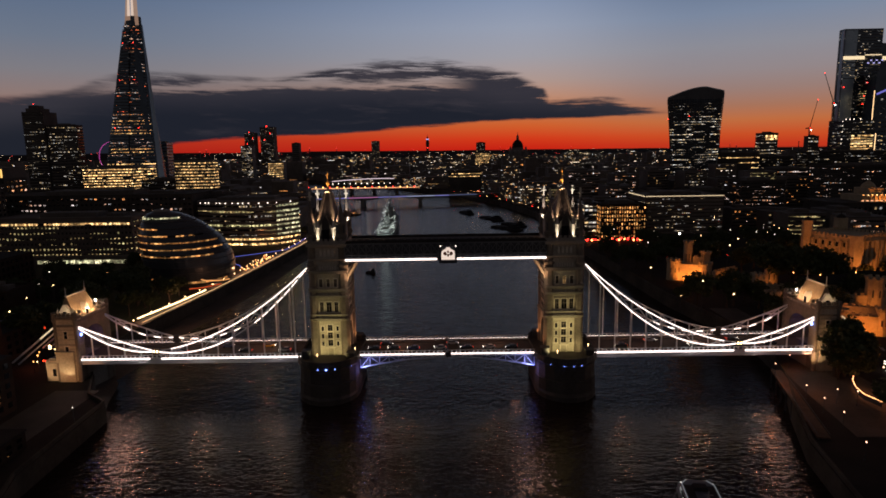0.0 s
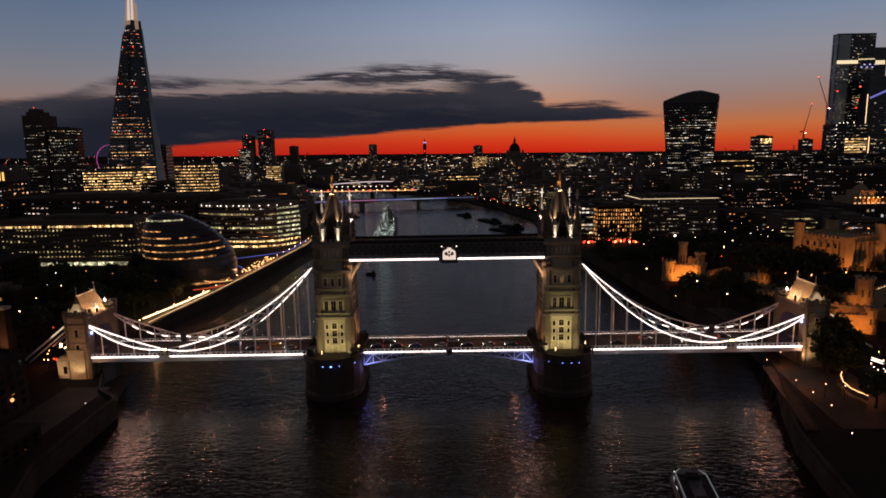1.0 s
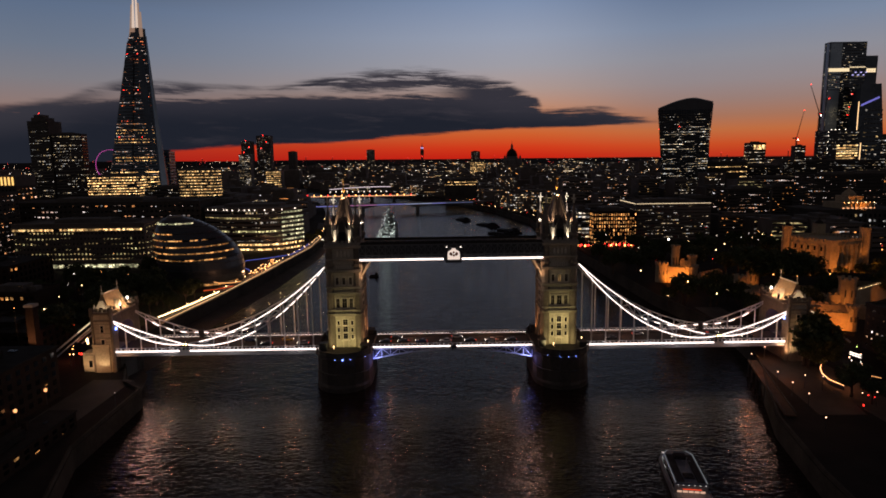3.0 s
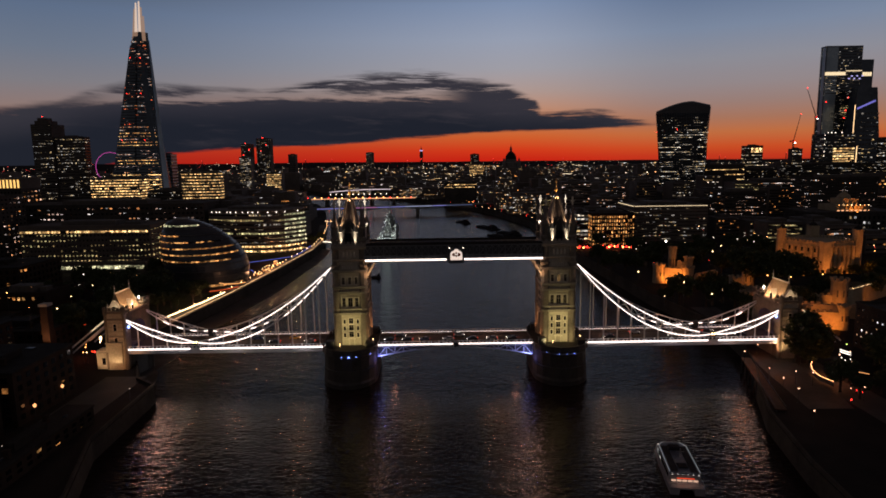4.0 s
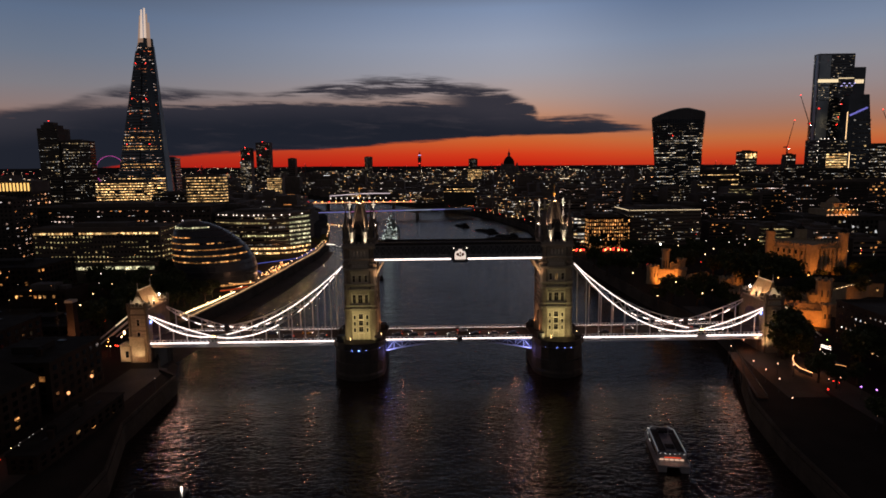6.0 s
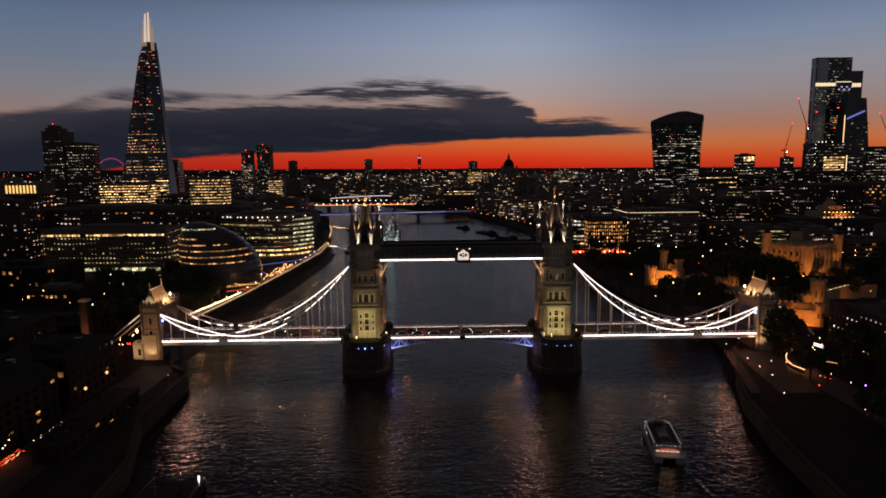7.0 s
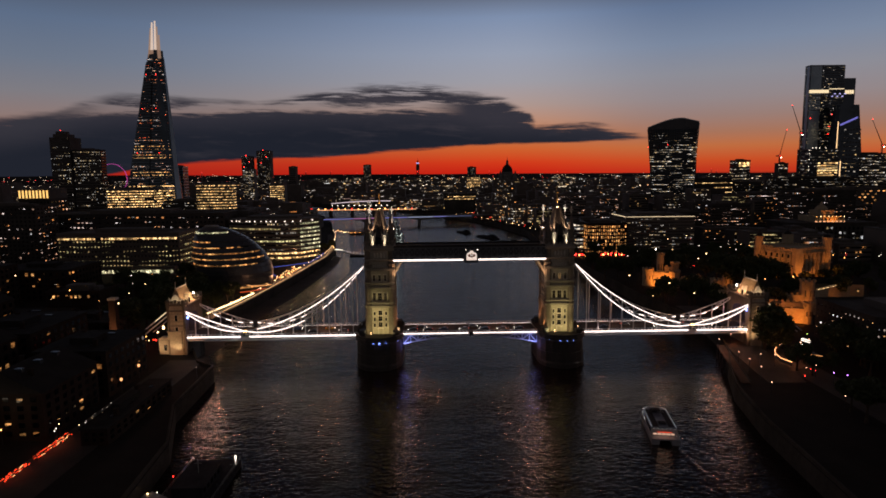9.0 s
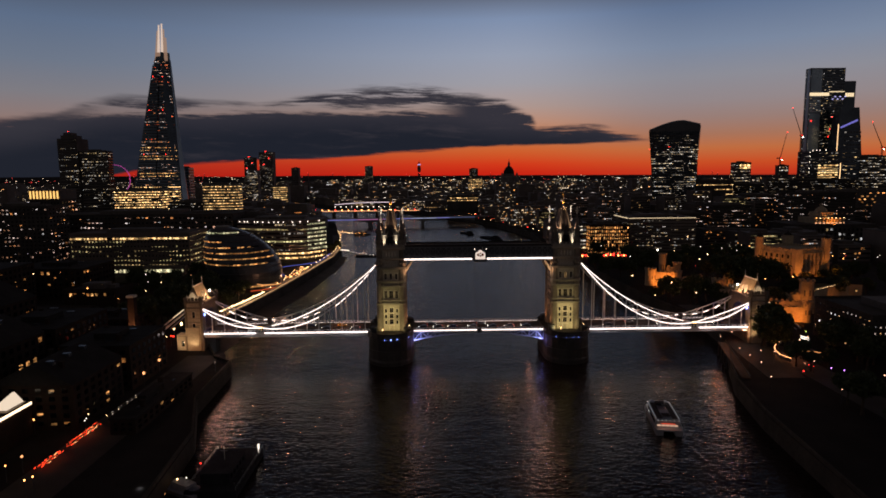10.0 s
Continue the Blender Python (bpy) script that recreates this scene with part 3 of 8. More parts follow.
def bridge_tower(x, label):
    t = thing("bridge_tower", label, "tower", (x, 0, DECK), "bridge towers")
    # walls with the road arch through them, along x
    w = Shape()
    w.box(-6, 6, -7.4, -4.2, 0, 38.6).box(-6, 6, 4.2, 7.4, 0, 38.6)
    w.box(-6, 6, -4.2, 4.2, 10.5, 38.6)
    for s in (-1, 1):
        for k in range(6):
            a0, a1 = k * 15, (k + 1) * 15
            y0, y1 = 4.2 * math.cos(radians(a1)), 4.2 * math.cos(radians(a0))
            z = 6.3 + 4.2 * math.sin(radians(a0))
            lo, hi = sorted((s * y0, s * y1))
            w.box(-6, 6, lo, hi, z, 10.5)
    part("wall", w, "portland_stone", t)
    # string courses and cornices
    for z, h, o in ((12.6, 0.7, 0.55), (14.3, 0.5, 0.45), (20.8, 0.6, 0.5), (22.9, 0.8, 0.6), (29.3, 0.8, 0.75), (33.6, 0.5, 0.5), (38.4, 0.8, 0.8)):
        part("cornice", Shape().box(-6 - o, 6 + o, -7.8 - o, 7.8 + o, z, z + h).box(-6 - o * 0.5, 6 + o * 0.5, -7.6 - o * 0.5, 7.6 + o * 0.5, z - h * 0.5, z), "granite", t)
    # battlemented parapet
    par = Shape()
    for s in (-1, 1):
        par.box(-6.5, 6.5, s * 7.9 - 0.3, s * 7.9 + 0.3, 39.2, 40.2)
        par.box(s * 6.4 - 0.3, s * 6.4 + 0.3, -7.6, 7.6, 39.2, 40.2)
        for k in range(7):
            par.box(-5.4 + k * 1.65, -4.5 + k * 1.65, s * 7.9 - 0.28, s * 7.9 + 0.28, 40.2, 41.0)
    part("parapet", par, "granite", t)
    # corner turrets with spires and crosses, darkened in colour as outside the floodlight
    for sx in (-1, 1):
        for sy in (-1, 1):
            cx, cy = sx * 5.1, sy * 6.5
            tur = part("turret", Shape().turned(cx, cy, [(1.75, 0), (1.75, 12.4), (2.05, 12.7), (2.05, 13.3), (1.7, 13.5), (1.7, 23), (2.0, 23.3), (2.0, 23.9), (1.65, 24.1), (1.65, 31),
                                                        (2.0, 31.4), (2.0, 32), (1.6, 32.2), (1.6, 40.8), (1.95, 41.4), (1.95, 42.2), (1.55, 42.4), (1.55, 46.2), (1.85, 46.6), (1.8, 47)], 8, math.pi / 8), "shaded_stone", t)
            part("spire", Shape().turned(cx, cy, [(1.6, 47), (1.0, 48.6), (0.2, 53.4), (0.3, 53.6), (0.12, 53.9)], 8, math.pi / 8), "roof_slate", tur)
            part("cross", Shape().box(cx - 0.28, cx + 0.28, cy - 0.24, cy + 0.24, 53.8, 57.0).box(cx - 0.8, cx + 0.8, cy - 0.2, cy + 0.2, 55.1, 55.6)
                 .turned(cx, cy, [(0.0, 53.6), (0.3, 53.8), (0.0, 54.1)], 6), "pale_stone", tur)
            for k in range(4):
                a = math.pi / 4 + k * math.pi / 2
                part("louvre", Shape().bar((cx + 1.5 * math.cos(a), cy + 1.5 * math.sin(a), 43), (cx + 1.5 * math.cos(a), cy + 1.5 * math.sin(a), 45.6), 0.5), "dark_steel", tur)
    # steep roof with a flared foot, ridge cresting and a gilded finial
    ro = Shape().loft([[(sx * a, sy * b, z) for sx, sy in ((-1, -1), (1, -1), (1, 1), (-1, 1))] for a, b, z in
                       ((5.2, 6.4, 39.2), (4.2, 5.4, 41.5), (3.2, 4.1, 46), (2.0, 2.6, 51.4), (1.0, 1.3, 55.4), (0.9, 1.2, 56.2))])
    roof = part("roof", ro, "roof_slate", t)
    part("cresting", Shape().box(-1.1, 1.1, -1.4, 1.4, 56.2, 56.6).turned(0, 0, [(0.7, 56.6), (0.45, 57.6), (0.6, 57.9), (0.3, 58.2)], 8), "lead_roof", roof)
    part("finial", Shape().turned(0, 0, [(0.16, 58), (0.5, 58.9), (0.62, 59.6), (0.3, 60.1), (0.14, 60.4), (0.12, 63.2), (0.02, 63.6)], 8).box(-0.5, 0.5, -0.08, 0.08, 62.2, 62.5), "gilt_paint", roof, "gilded finial")
    # gabled dormers on each face, with stone pinnacles
    for sy in (-1, 1):
        y0, y1 = sorted((sy * 7.5, sy * 3.0))
        g = Shape().loft([[(-2.6, y0, 39.2), (2.6, y0, 39.2), (2.6, y1, 39.2), (-2.6, y1, 39.2)], [(-2.6, y0, 44), (2.6, y0, 44), (2.6, y1, 44), (-2.6, y1, 44)],
                          [(-0.1, y0, 48.6), (0.1, y0, 48.6), (0.1, y1, 48.6), (-0.1, y1, 48.6)]])
        # river-side gables: lack of floodlight is put into the near-black colour
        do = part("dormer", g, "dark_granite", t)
        for sx in (-1, 1):
            part("pinnacle", Shape().turned(sx * 2.7, sy * 7.3, [(0.7, 39.4), (0.7, 44.6), (0.9, 44.8), (0.7, 45.1), (0.1, 47.8)], 6), "pale_stone", do)
            part("rib", Shape().bar((sx * 2.75, sy * 7.0, 45.2), (sx * 1.0, sy * 1.6, 56.0), 0.75, 0.6), "pale_roof", roof)
        part("dormer_window", Shape().box(-1.1, 1.1, sy * 7.5 - 0.06, sy * 7.5 + 0.06, 41, 44.2), "stone_window", do)
    for sx in (-1, 1):
        x0, x1 = sorted((sx * 6.0, sx * 2.4))
        g = Shape().loft([[(x0, -1.8, 39.2), (x1, -1.8, 39.2), (x1, 1.8, 39.2), (x0, 1.8, 39.2)], [(x0, -1.8, 43.6), (x1, -1.8, 43.6), (x1, 1.8, 43.6), (x0, 1.8, 43.6)],
                          [(x0, -0.1, 47.6), (x1, -0.1, 47.6), (x1, 0.1, 47.6), (x0, 0.1, 47.6)]])
        part("dormer", g, "portland_stone", t)
    # windows on the river faces
    for sy in (-1, 1):
        y = sy * 7.4
        for r in range(3):
            for c in (-2.3, 0, 2.3):
                gable_window(t, c * 1.12, 3.6 + r * 2.7, 0.8 if c else 1.7, 1.35 if c else 1.9, y, 1 if c else 2, sy)
        for c in (-2.5, 0, 2.5):
            gable_window(t, c, 15.7, 1.3 if c else 1.8, 3.3, y, 2, sy)
            gable_window(t, c, 24.6, 1.1, 2.5, y, 2, sy)
        for k in range(7):
            part("corbel", Shape().box(-2.7 + k * 0.86, -2.3 + k * 0.86, min(y, y + sy * 0.5), max(y, y + sy * 0.5), 30.3, 31.5), "pale_stone", t)
        arc_s = Shape()
        for k in range(4):
            arc_s.turned(-2.1 + k * 1.4, y + sy * 0.15, [(0.42, 35.0), (0.42, 36.4), (0.1, 37.2)], 6)
        part("niche", arc_s, "pale_stone", t)
        part("door_hood", Shape().box(-1.6, 1.6, min(y, y + sy * 0.7), max(y, y + sy * 0.7), 2.6, 3.0).box(-1.2, -0.9, min(y, y + sy * 0.4), max(y, y + sy * 0.4), 0, 2.6)
             .box(0.9, 1.2, min(y, y + sy * 0.4), max(y, y + sy * 0.4), 0, 2.6), "pale_stone", t)
    for sx in (-1, 1):
        for r, z in enumerate((14, 17.2, 25.8, 28.6)):
            for c in (-2.4, 0, 2.4):
                x = sx * 6.0
                part("window", Shape().box(min(x, x + sx * 0.12), max(x, x + sx * 0.12), c - 0.45, c + 0.45, z, z + 2.0), "stone_window", t)
    return t


def pier(x, label):
    p = thing("bridge_pier", label, "pier", (x, 0, WATER), "bridge piers")

    def plan(w, straight, reach, n=9):
        pts = []
        for s in (-1, 1):
            for k in range(n + 1):
                a = math.pi * k / n
                pts.append((s * w * math.cos(a) * -1, s * (straight + (reach - straight) * math.sin(a))))
        return pts

    def ring(w, st, re, z):
        return [(a, b, z) for a, b in plan(w, st, re)]

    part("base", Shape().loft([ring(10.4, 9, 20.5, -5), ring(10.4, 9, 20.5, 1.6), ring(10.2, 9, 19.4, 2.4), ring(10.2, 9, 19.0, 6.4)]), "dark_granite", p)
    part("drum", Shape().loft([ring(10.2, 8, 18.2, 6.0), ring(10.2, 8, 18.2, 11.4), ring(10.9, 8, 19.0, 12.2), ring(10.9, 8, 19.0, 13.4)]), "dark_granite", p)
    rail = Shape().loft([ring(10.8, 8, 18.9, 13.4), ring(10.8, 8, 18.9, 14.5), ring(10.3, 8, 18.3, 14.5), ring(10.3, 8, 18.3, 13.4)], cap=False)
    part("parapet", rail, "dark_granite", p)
    for s in (-1, 1):
        part("cabin", Shape().box(-8.6, -6.2, s * 10.5 - 1.2, s * 10.5 + 1.2, 13.4, 16.0).box(-8.9, -5.9, s * 10.5 - 1.5, s * 10.5 + 1.5, 16.0, 16.3), "dark_steel", p)
        part("engine_house", Shape().box(6.4, 9.2, s * 10.5 - 1.8, s * 10.5 + 1.8, 13.4, 15.2).box(6.2, 9.4, s * 10.5 - 2.0, s * 10.5 + 2.0, 15.2, 15.5), "dark_granite", p)
    for a, mr in ((-2.0, 0.15), (0.8, 0.28), (3.6, 0.15), (8.5, 0.1)) if x < 0 else ((-6.5, 0.09), (-2.2, 0.11), (0.9, 0.11), (3.6, 0.11)):
        face = -(8 + 11.1 * math.sqrt(1 - (a / 10.95) ** 2)) - 0.15
        part("marker_light", Shape().turned(a, face, [(0.05, 12.2 - mr), (mr, 12.2 - mr / 2), (mr, 12.2 + mr / 2), (0.05, 12.2 + mr)], 6), "lamp_blue", p, "small blue marker lamp")
    for a, b in ((-3.4, -12.5), (8.6, -6)):
        part("lantern", Shape().turned(a, b, [(0.05, 14.4), (0.05, 15.2), (0.13, 15.3), (0.13, 15.5), (0.03, 15.6)], 6), "lamp_warm", p, "small warm lantern")
    for sx in (-1, 1):
        part("floodlight", Shape().box(sx * 3.4 - 0.4, sx * 3.4 + 0.4, -17.9, -17.5, 13.4, 13.9), "dark_steel", p)
    return p


def parapet_rail(s, x0, x1, y, z, step=1.5):
    s.box(x0, x1, y - 0.14, y + 0.14, z + 1.0, z + 1.16)
    s.box(x0, x1, y - 0.16, y + 0.16, z, z + 0.18)
    n = int((x1 - x0) / step)
    for k in range(n + 1):
        x = x0 + (x1 - x0) * k / n
        s.box(x - 0.2, x + 0.2, y - 0.12, y + 0.12, z + 0.18, z + 1.0)


def side_span(sign):
    d = thing("side_span", "suspended road deck with lattice parapets and white edge lights", "bridge deck", (0, 0, DECK), "side spans")
    a, b = sorted((sign * 50.8, sign * 128.4))
    part("deck", Shape().box(a, b, -8.9, 8.9, -1.6, -0.3), "dark_steel", d)
    part("roadway", Shape().box(a, b, -5.2, 5.2, -0.3, 0.0), "asphalt", d)
    for s in (-1, 1):
        y0, y1 = sorted((s * 5.2, s * 8.7))
        part("footway", Shape().box(a, b, y0, y1, -0.3, 0.16), "paving", d)
        rail = Shape()
        parapet_rail(rail, a, b, s * 8.75, 0.2)
        part("parapet", rail, "pale_blue_steel", d)
        part("edge_girder", Shape().box(a, b, s * 9.0 - 0.12, s * 9.0 + 0.12, -1.7, 0.1), "pale_blue_steel", d)
        for k in range(40):
            x0 = a + (b - a) * k / 40
            x1 = a + (b - a) * (k + 1) / 40 - 0.1
            if abs((x0 + x1) / 2 - sign * 101.3) < 1.5:
                continue
            part("light_strip", Shape().box(x0, x1, s * 9.22 - 0.1, s * 9.22 + 0.1, -0.1, 0.36), "led_white", d, "white light strip")
    return d


def chord(x0, z0, x1, z1, sag, n):
    return [(x0 + (x1 - x0) * k / n, z0 + (z1 - z0) * k / n - 4 * sag * (k / n) * (1 - k / n)) for k in range(n + 1)]


def suspension_chain(sign, side):
    y = side * HALF
    near = side < 0
    c = thing("suspension_chain", "pale blue steel chain truss with white lights along its chords", "suspension chain", (0, y, DECK), "suspension chains")
    Z = -DECK

    def truss(name, p0, p1, up, lo, n):
        top = chord(sign * p0[0], p0[1] + Z, sign * p1[0], p1[1] + Z, up, n)
        bot = chord(sign * p0[0], p0[1] + Z, sign * p1[0], p1[1] + Z, lo, n)
        tr = part("upper_chord", Shape().chord_bar(top, 0.5, 0.42), "pale_blue_steel", c)
        part("lower_chord", Shape().chord_bar(bot, 0.5, 0.42), "pale_blue_steel", c)
        for k in range(1, n):
            part("brace", Shape().bar((top[k][0], 0, top[k][1]), (bot[k][0], 0, bot[k][1]), 0.3), "pale_blue_steel", tr)
            part("brace", Shape().bar((top[k][0], 0, top[k][1]), (bot[k + 1][0], 0, bot[k + 1][1]) if k % 2 else (bot[k - 1][0], 0, bot[k - 1][1]), 0.28), "pale_blue_steel", tr)
        for k in range(1, n):
            if bot[k][1] > 1.8:
                part("hanger", Shape().bar((bot[k][0], 0, bot[k][1]), (bot[k][0], 0, 0), 0.36), "hanger_white", c)
        return top, bot, tr

    for name, p0, p1, up, lo, n in (("long", (101.3, 11.9), (47.4, 40.6), 5.5, 9.7, 10), ("short", (101.3, 11.9), (129.0, 21.9), 0.6, 3.2, 5)):
        top, bot, tr = truss(name, p0, p1, up, lo, n)
        o = side * 0.34
        fine_t = chord(sign * p0[0], p0[1] + Z, sign * p1[0], p1[1] + Z, up, n * 2)
        fine_b = chord(sign * p0[0], p0[1] + Z, sign * p1[0], p1[1] + Z, lo, n * 2)
        for k in range(n * 2):
            if near:
                (xa, za), (xb, zb) = fine_t[k], fine_t[k + 1]
                if name == "short" or k > 1:
                    part("light_strip", Shape().bar((xa, o, za), (xb, o, zb), 0.16, 0.24), "led_white", tr, "white light strip")
                (xa, za), (xb, zb) = fine_b[k], fine_b[k + 1]
                full = name == "short" or k < n * 0.96 or sign > 0
                if not full and k < n * 1.25:
                    continue
                e = 1.0 if full else 0.75
                part("light_strip", Shape().bar((xa, o, za), (xa + (xb - xa) * e, o, za + (zb - za) * e), 0.16, 0.28), "led_white", tr, "white light strip")
            elif k % 2 == 0 and name == "long" and k < n or (name == "short" and k % 2 == 0 and k < 8):
                (xa, za), (xb, zb) = fine_b[k], fine_b[k + 1]
                part("light_strip", Shape().bar((xa + (xb - xa) * 0.15, -o, za), (xb, -o, zb), 0.16, 0.3), "led_white", tr, "white light strip")
    part("pin", Shape().box(sign * 101.3 - 1.1, sign * 101.3 + 1.1, -0.5, 0.5, 1.2, 3.4).box(sign * 101.3 - 0.9, sign * 101.3 + 0.9, -0.45, 0.45, -1.4, 1.2), "dark_steel", c, "dark iron link plate")
    if near:
        part("pin_light", Shape().turned(sign * 101.3 - 0.5, -0.65, [(0.1, 2.2), (0.3, 2.3), (0.3, 2.9), (0.1, 3.0)], 6).turned(sign * 101.3 + 0.5, -0.65, [(0.1, 2.2), (0.3, 2.3), (0.3, 2.9), (0.1, 3.0)], 6), "lamp_warm", c)
    # backstay behind the abutment
    part("backstay", Shape().bar((sign * 136, 0, 11.6), (sign * 152, 0, -1.0), 0.5, 0.6).bar((sign * 136, 0, 9.6), (sign * 150, 0, -1.6), 0.4, 0.5), "pale_blue_steel", c)
    if near:
        part("light_strip", Shape().bar((sign * 136, side * 0.4, 11.6), (sign * 141, side * 0.4, 7.7), 0.16, 0.3), "strip_pale", c)
    return c


def bascule(sign):
    b = thing("bascule_leaf", "closed bascule leaf with blue-lit arched lattice girders", "bridge deck", (0, 0, DECK), "bascule leaves")
    x0, x1 = sorted((sign * 0.15, sign * 30.4))
    part("deck", Shape().box(x0, x1, -8.2, 8.2, -1.1, -0.3), "dark_steel", b)
    part("roadway", Shape().box(x0, x1, -5.2, 5.2, -0.3, 0.0), "asphalt", b)
    for s in (-1, 1):
        y0, y1 = sorted((s * 5.2, s * 8.0))
        part("footway", Shape().box(x0, x1, y0, y1, -0.3, 0.16), "paving", b)
        rail = Shape()
        parapet_rail(rail, x0, x1, s * 8.05, 0.2)
        part("parapet", rail, "pale_blue_steel", b)
        g = Shape()
        n = 9
        top = [(sign * (0.3 + 30 * k / n), s * 8.3, -0.5) for k in range(n + 1)]
        low = [(sign * (0.3 + 30 * k / n), s * 8.3, -1.1 - 3.4 * (k / n) ** 2) for k in range(n + 1)]
        g.line(top, 0.3, 0.4).line(low, 0.4, 0.3)
        for k in range(1, n + 1):
            g.bar(top[k], low[k], 0.22)
            g.bar(top[k - 1], low[k], 0.2) if k % 2 else g.bar(low[k - 1], top[k], 0.2)
        part("girder", g, "pale_blue_steel", b, "pale blue painted arched lattice girder")
        web = Shape()
        for k in range(n):
            web.add([(p[0], s * 7.6, p[2]) for p in (top[k], top[k + 1], low[k + 1], low[k])], [(0, 1, 2, 3)] if s * sign > 0 else [(3, 2, 1, 0)])
            web.add([(p[0], s * 7.45, p[2]) for p in (top[k], top[k + 1], low[k + 1], low[k])], [(3, 2, 1, 0)] if s * sign > 0 else [(0, 1, 2, 3)])
        part("web_plate", web, "dark_steel", b)
        for k in range(10):
            a0, a1 = sorted((sign * (0.9 + k * 2.95), sign * (0.9 + k * 2.95 + 2.85)))
            part("light_strip", Shape().box(a0, a1, s * 8.5 - 0.08, s * 8.5 + 0.08, 0.0, 0.36), "led_white", b, "white light strip")
    return b


def walkway(side):
    w = thing("high_walkway", "dark lattice high-level footway with a white light line along its foot", "walkway", (0, side * 6.4, 42.4), "high walkways")
    part("floor", Shape().box(-34.4, 34.4, -1.7, 1.7, 0, 0.5), "dark_steel", w)
    part("roof", Shape().loft([[(-34.4, -1.9, 6.4), (34.4, -1.9, 6.4), (34.4, 1.9, 6.4), (-34.4, 1.9, 6.4)], [(-34.4, -0.3, 7.1), (34.4, -0.3, 7.1), (34.4, 0.3, 7.1), (-34.4, 0.3, 7.1)]]), "slate", w)
    for s in (-1, 1):
        y = s * 1.7
        g = Shape().box(-34.4, 34.4, y - 0.2, y + 0.2, 0.0, 0.5).box(-34.4, 34.4, y - 0.16, y + 0.16, 2.2, 2.5).box(-34.4, 34.4, y - 0.2, y + 0.2, 5.9, 6.4)
        n = 28
        for k in range(n):
            xa, xb = -34.4 + 68.8 * k / n, -34.4 + 68.8 * (k + 1) / n
            g.bar((xa, y, 2.4), (xb, y, 6.0), 0.22)
            g.bar((xa, y, 6.0), (xb, y, 2.4), 0.22)
            g.bar((xa, y, 0.4), (xa, y, 6.2), 0.26)
        part("lattice", g, "walkway_steel", w)
        part("glazing", Shape().box(-34.3, 34.3, y * 0.9 - 0.04, y * 0.9 + 0.04, 0.5, 5.9), "tower_glass", w)
    for s in (-1, 1):
        part("bracket", Shape().bar((s * 34.3, 0, -6.4), (s * 30.6, 0, -0.3), 0.9, 0.7).bar((s * 34.2, 0, -6.8), (s * 34.2, 0, 0), 1.2, 0.5), "portland_stone", w, "pale stone bracket under the footway")
    for k in range(24):
        xa, xb = -34.2 + 68.4 * k / 24, -34.2 + 68.4 * (k + 1) / 24 - 0.12
        if side < 0 and abs((xa + xb) / 2 - 0.8) < 2.4:
            continue
        part("light_strip", Shape().box(xa, xb, side * 2.0 - 0.12, side * 2.0 + 0.12, 0.4, 0.98), "led_white", w, "white light strip")
    return w


def crest(x, y, z):
    c = thing("bridge_crest", "self-glowing white crest with a dark shield on the walkway", "crest", (x, y, z))
    part("frame", Shape().box(-3.0, -2.3, -0.4, 0.3, 0.4, 5.2).box(2.3, 3.0, -0.4, 0.3, 0.4, 5.2).box(-2.9, 2.9, -0.4, 0.3, -0.1, 0.5)
         .turned(-2.5, -0.05, [(0.5, 5.2), (0.5, 5.5), (0.1, 6.6)], 6).turned(2.5, -0.05, [(0.5, 5.2), (0.5, 5.5), (0.1, 6.6)], 6), "dark_steel", c, "dark iron frame")
    for s in (-1, 1):
        part("post_lamp", Shape().turned(s * 2.6, -0.6, [(0.05, 5.0), (0.24, 5.2), (0.05, 5.5)], 6), "lamp_white_soft", c)
    ring = [(2.25, 0.3), (2.3, 2.6), (2.05, 3.5), (1.4, 3.9), (0.9, 4.1), (0.45, 4.9), (0, 5.2), (-0.45, 4.9), (-0.9, 4.1), (-1.4, 3.9), (-2.05, 3.5), (-2.3, 2.6), (-2.25, 0.3)]
    # panel gives off light itself, in place of floodlit stone
    part("panel", Shape().loft([[(px, -0.35, pz) for px, pz in ring], [(px, 0.1, pz) for px, pz in ring]]), "crest_glow", c, "white panel glowing in place of floodlight")
    part("shield", Shape().loft([[(a, -0.6, b) for a, b in ((-0.4, 2.5), (0.4, 2.5), (0.38, 2.0), (0, 1.5), (-0.38, 2.0))], [(a, -0.36, b) for a, b in ((-0.4, 2.5), (0.4, 2.5), (0.38, 2.0), (0, 1.5), (-0.38, 2.0))]]), "red_plaster", c, "dark red shield")
    for s in (-1, 1):
        part("supporter", Shape().loft([[(s * a, yy, b) for a, b in ((0.45, 2.35), (0.8, 1.9), (1.5, 2.3), (1.65, 2.8), (1.2, 3.3), (0.7, 3.2))] for yy in (-0.58, -0.36)]), "red_plaster", c, "dark red carved supporter")
    part("sill", Shape().box(-3.0, 3.0, -0.5, 0.3, -0.7, 0.2), "dark_steel", c)
    part("helm", Shape().turned(0, -0.45, [(0.3, 2.9), (0.42, 3.2), (0.12, 3.7)], 8), "red_plaster", c)
    part("crown", Shape().turned(0, -0.1, [(1.1, 4.9), (1.4, 5.6), (0.9, 6.3), (0.2, 6.6), (0.12, 7.6), (0.0, 7.8)], 8), "dark_steel", c)
    return c


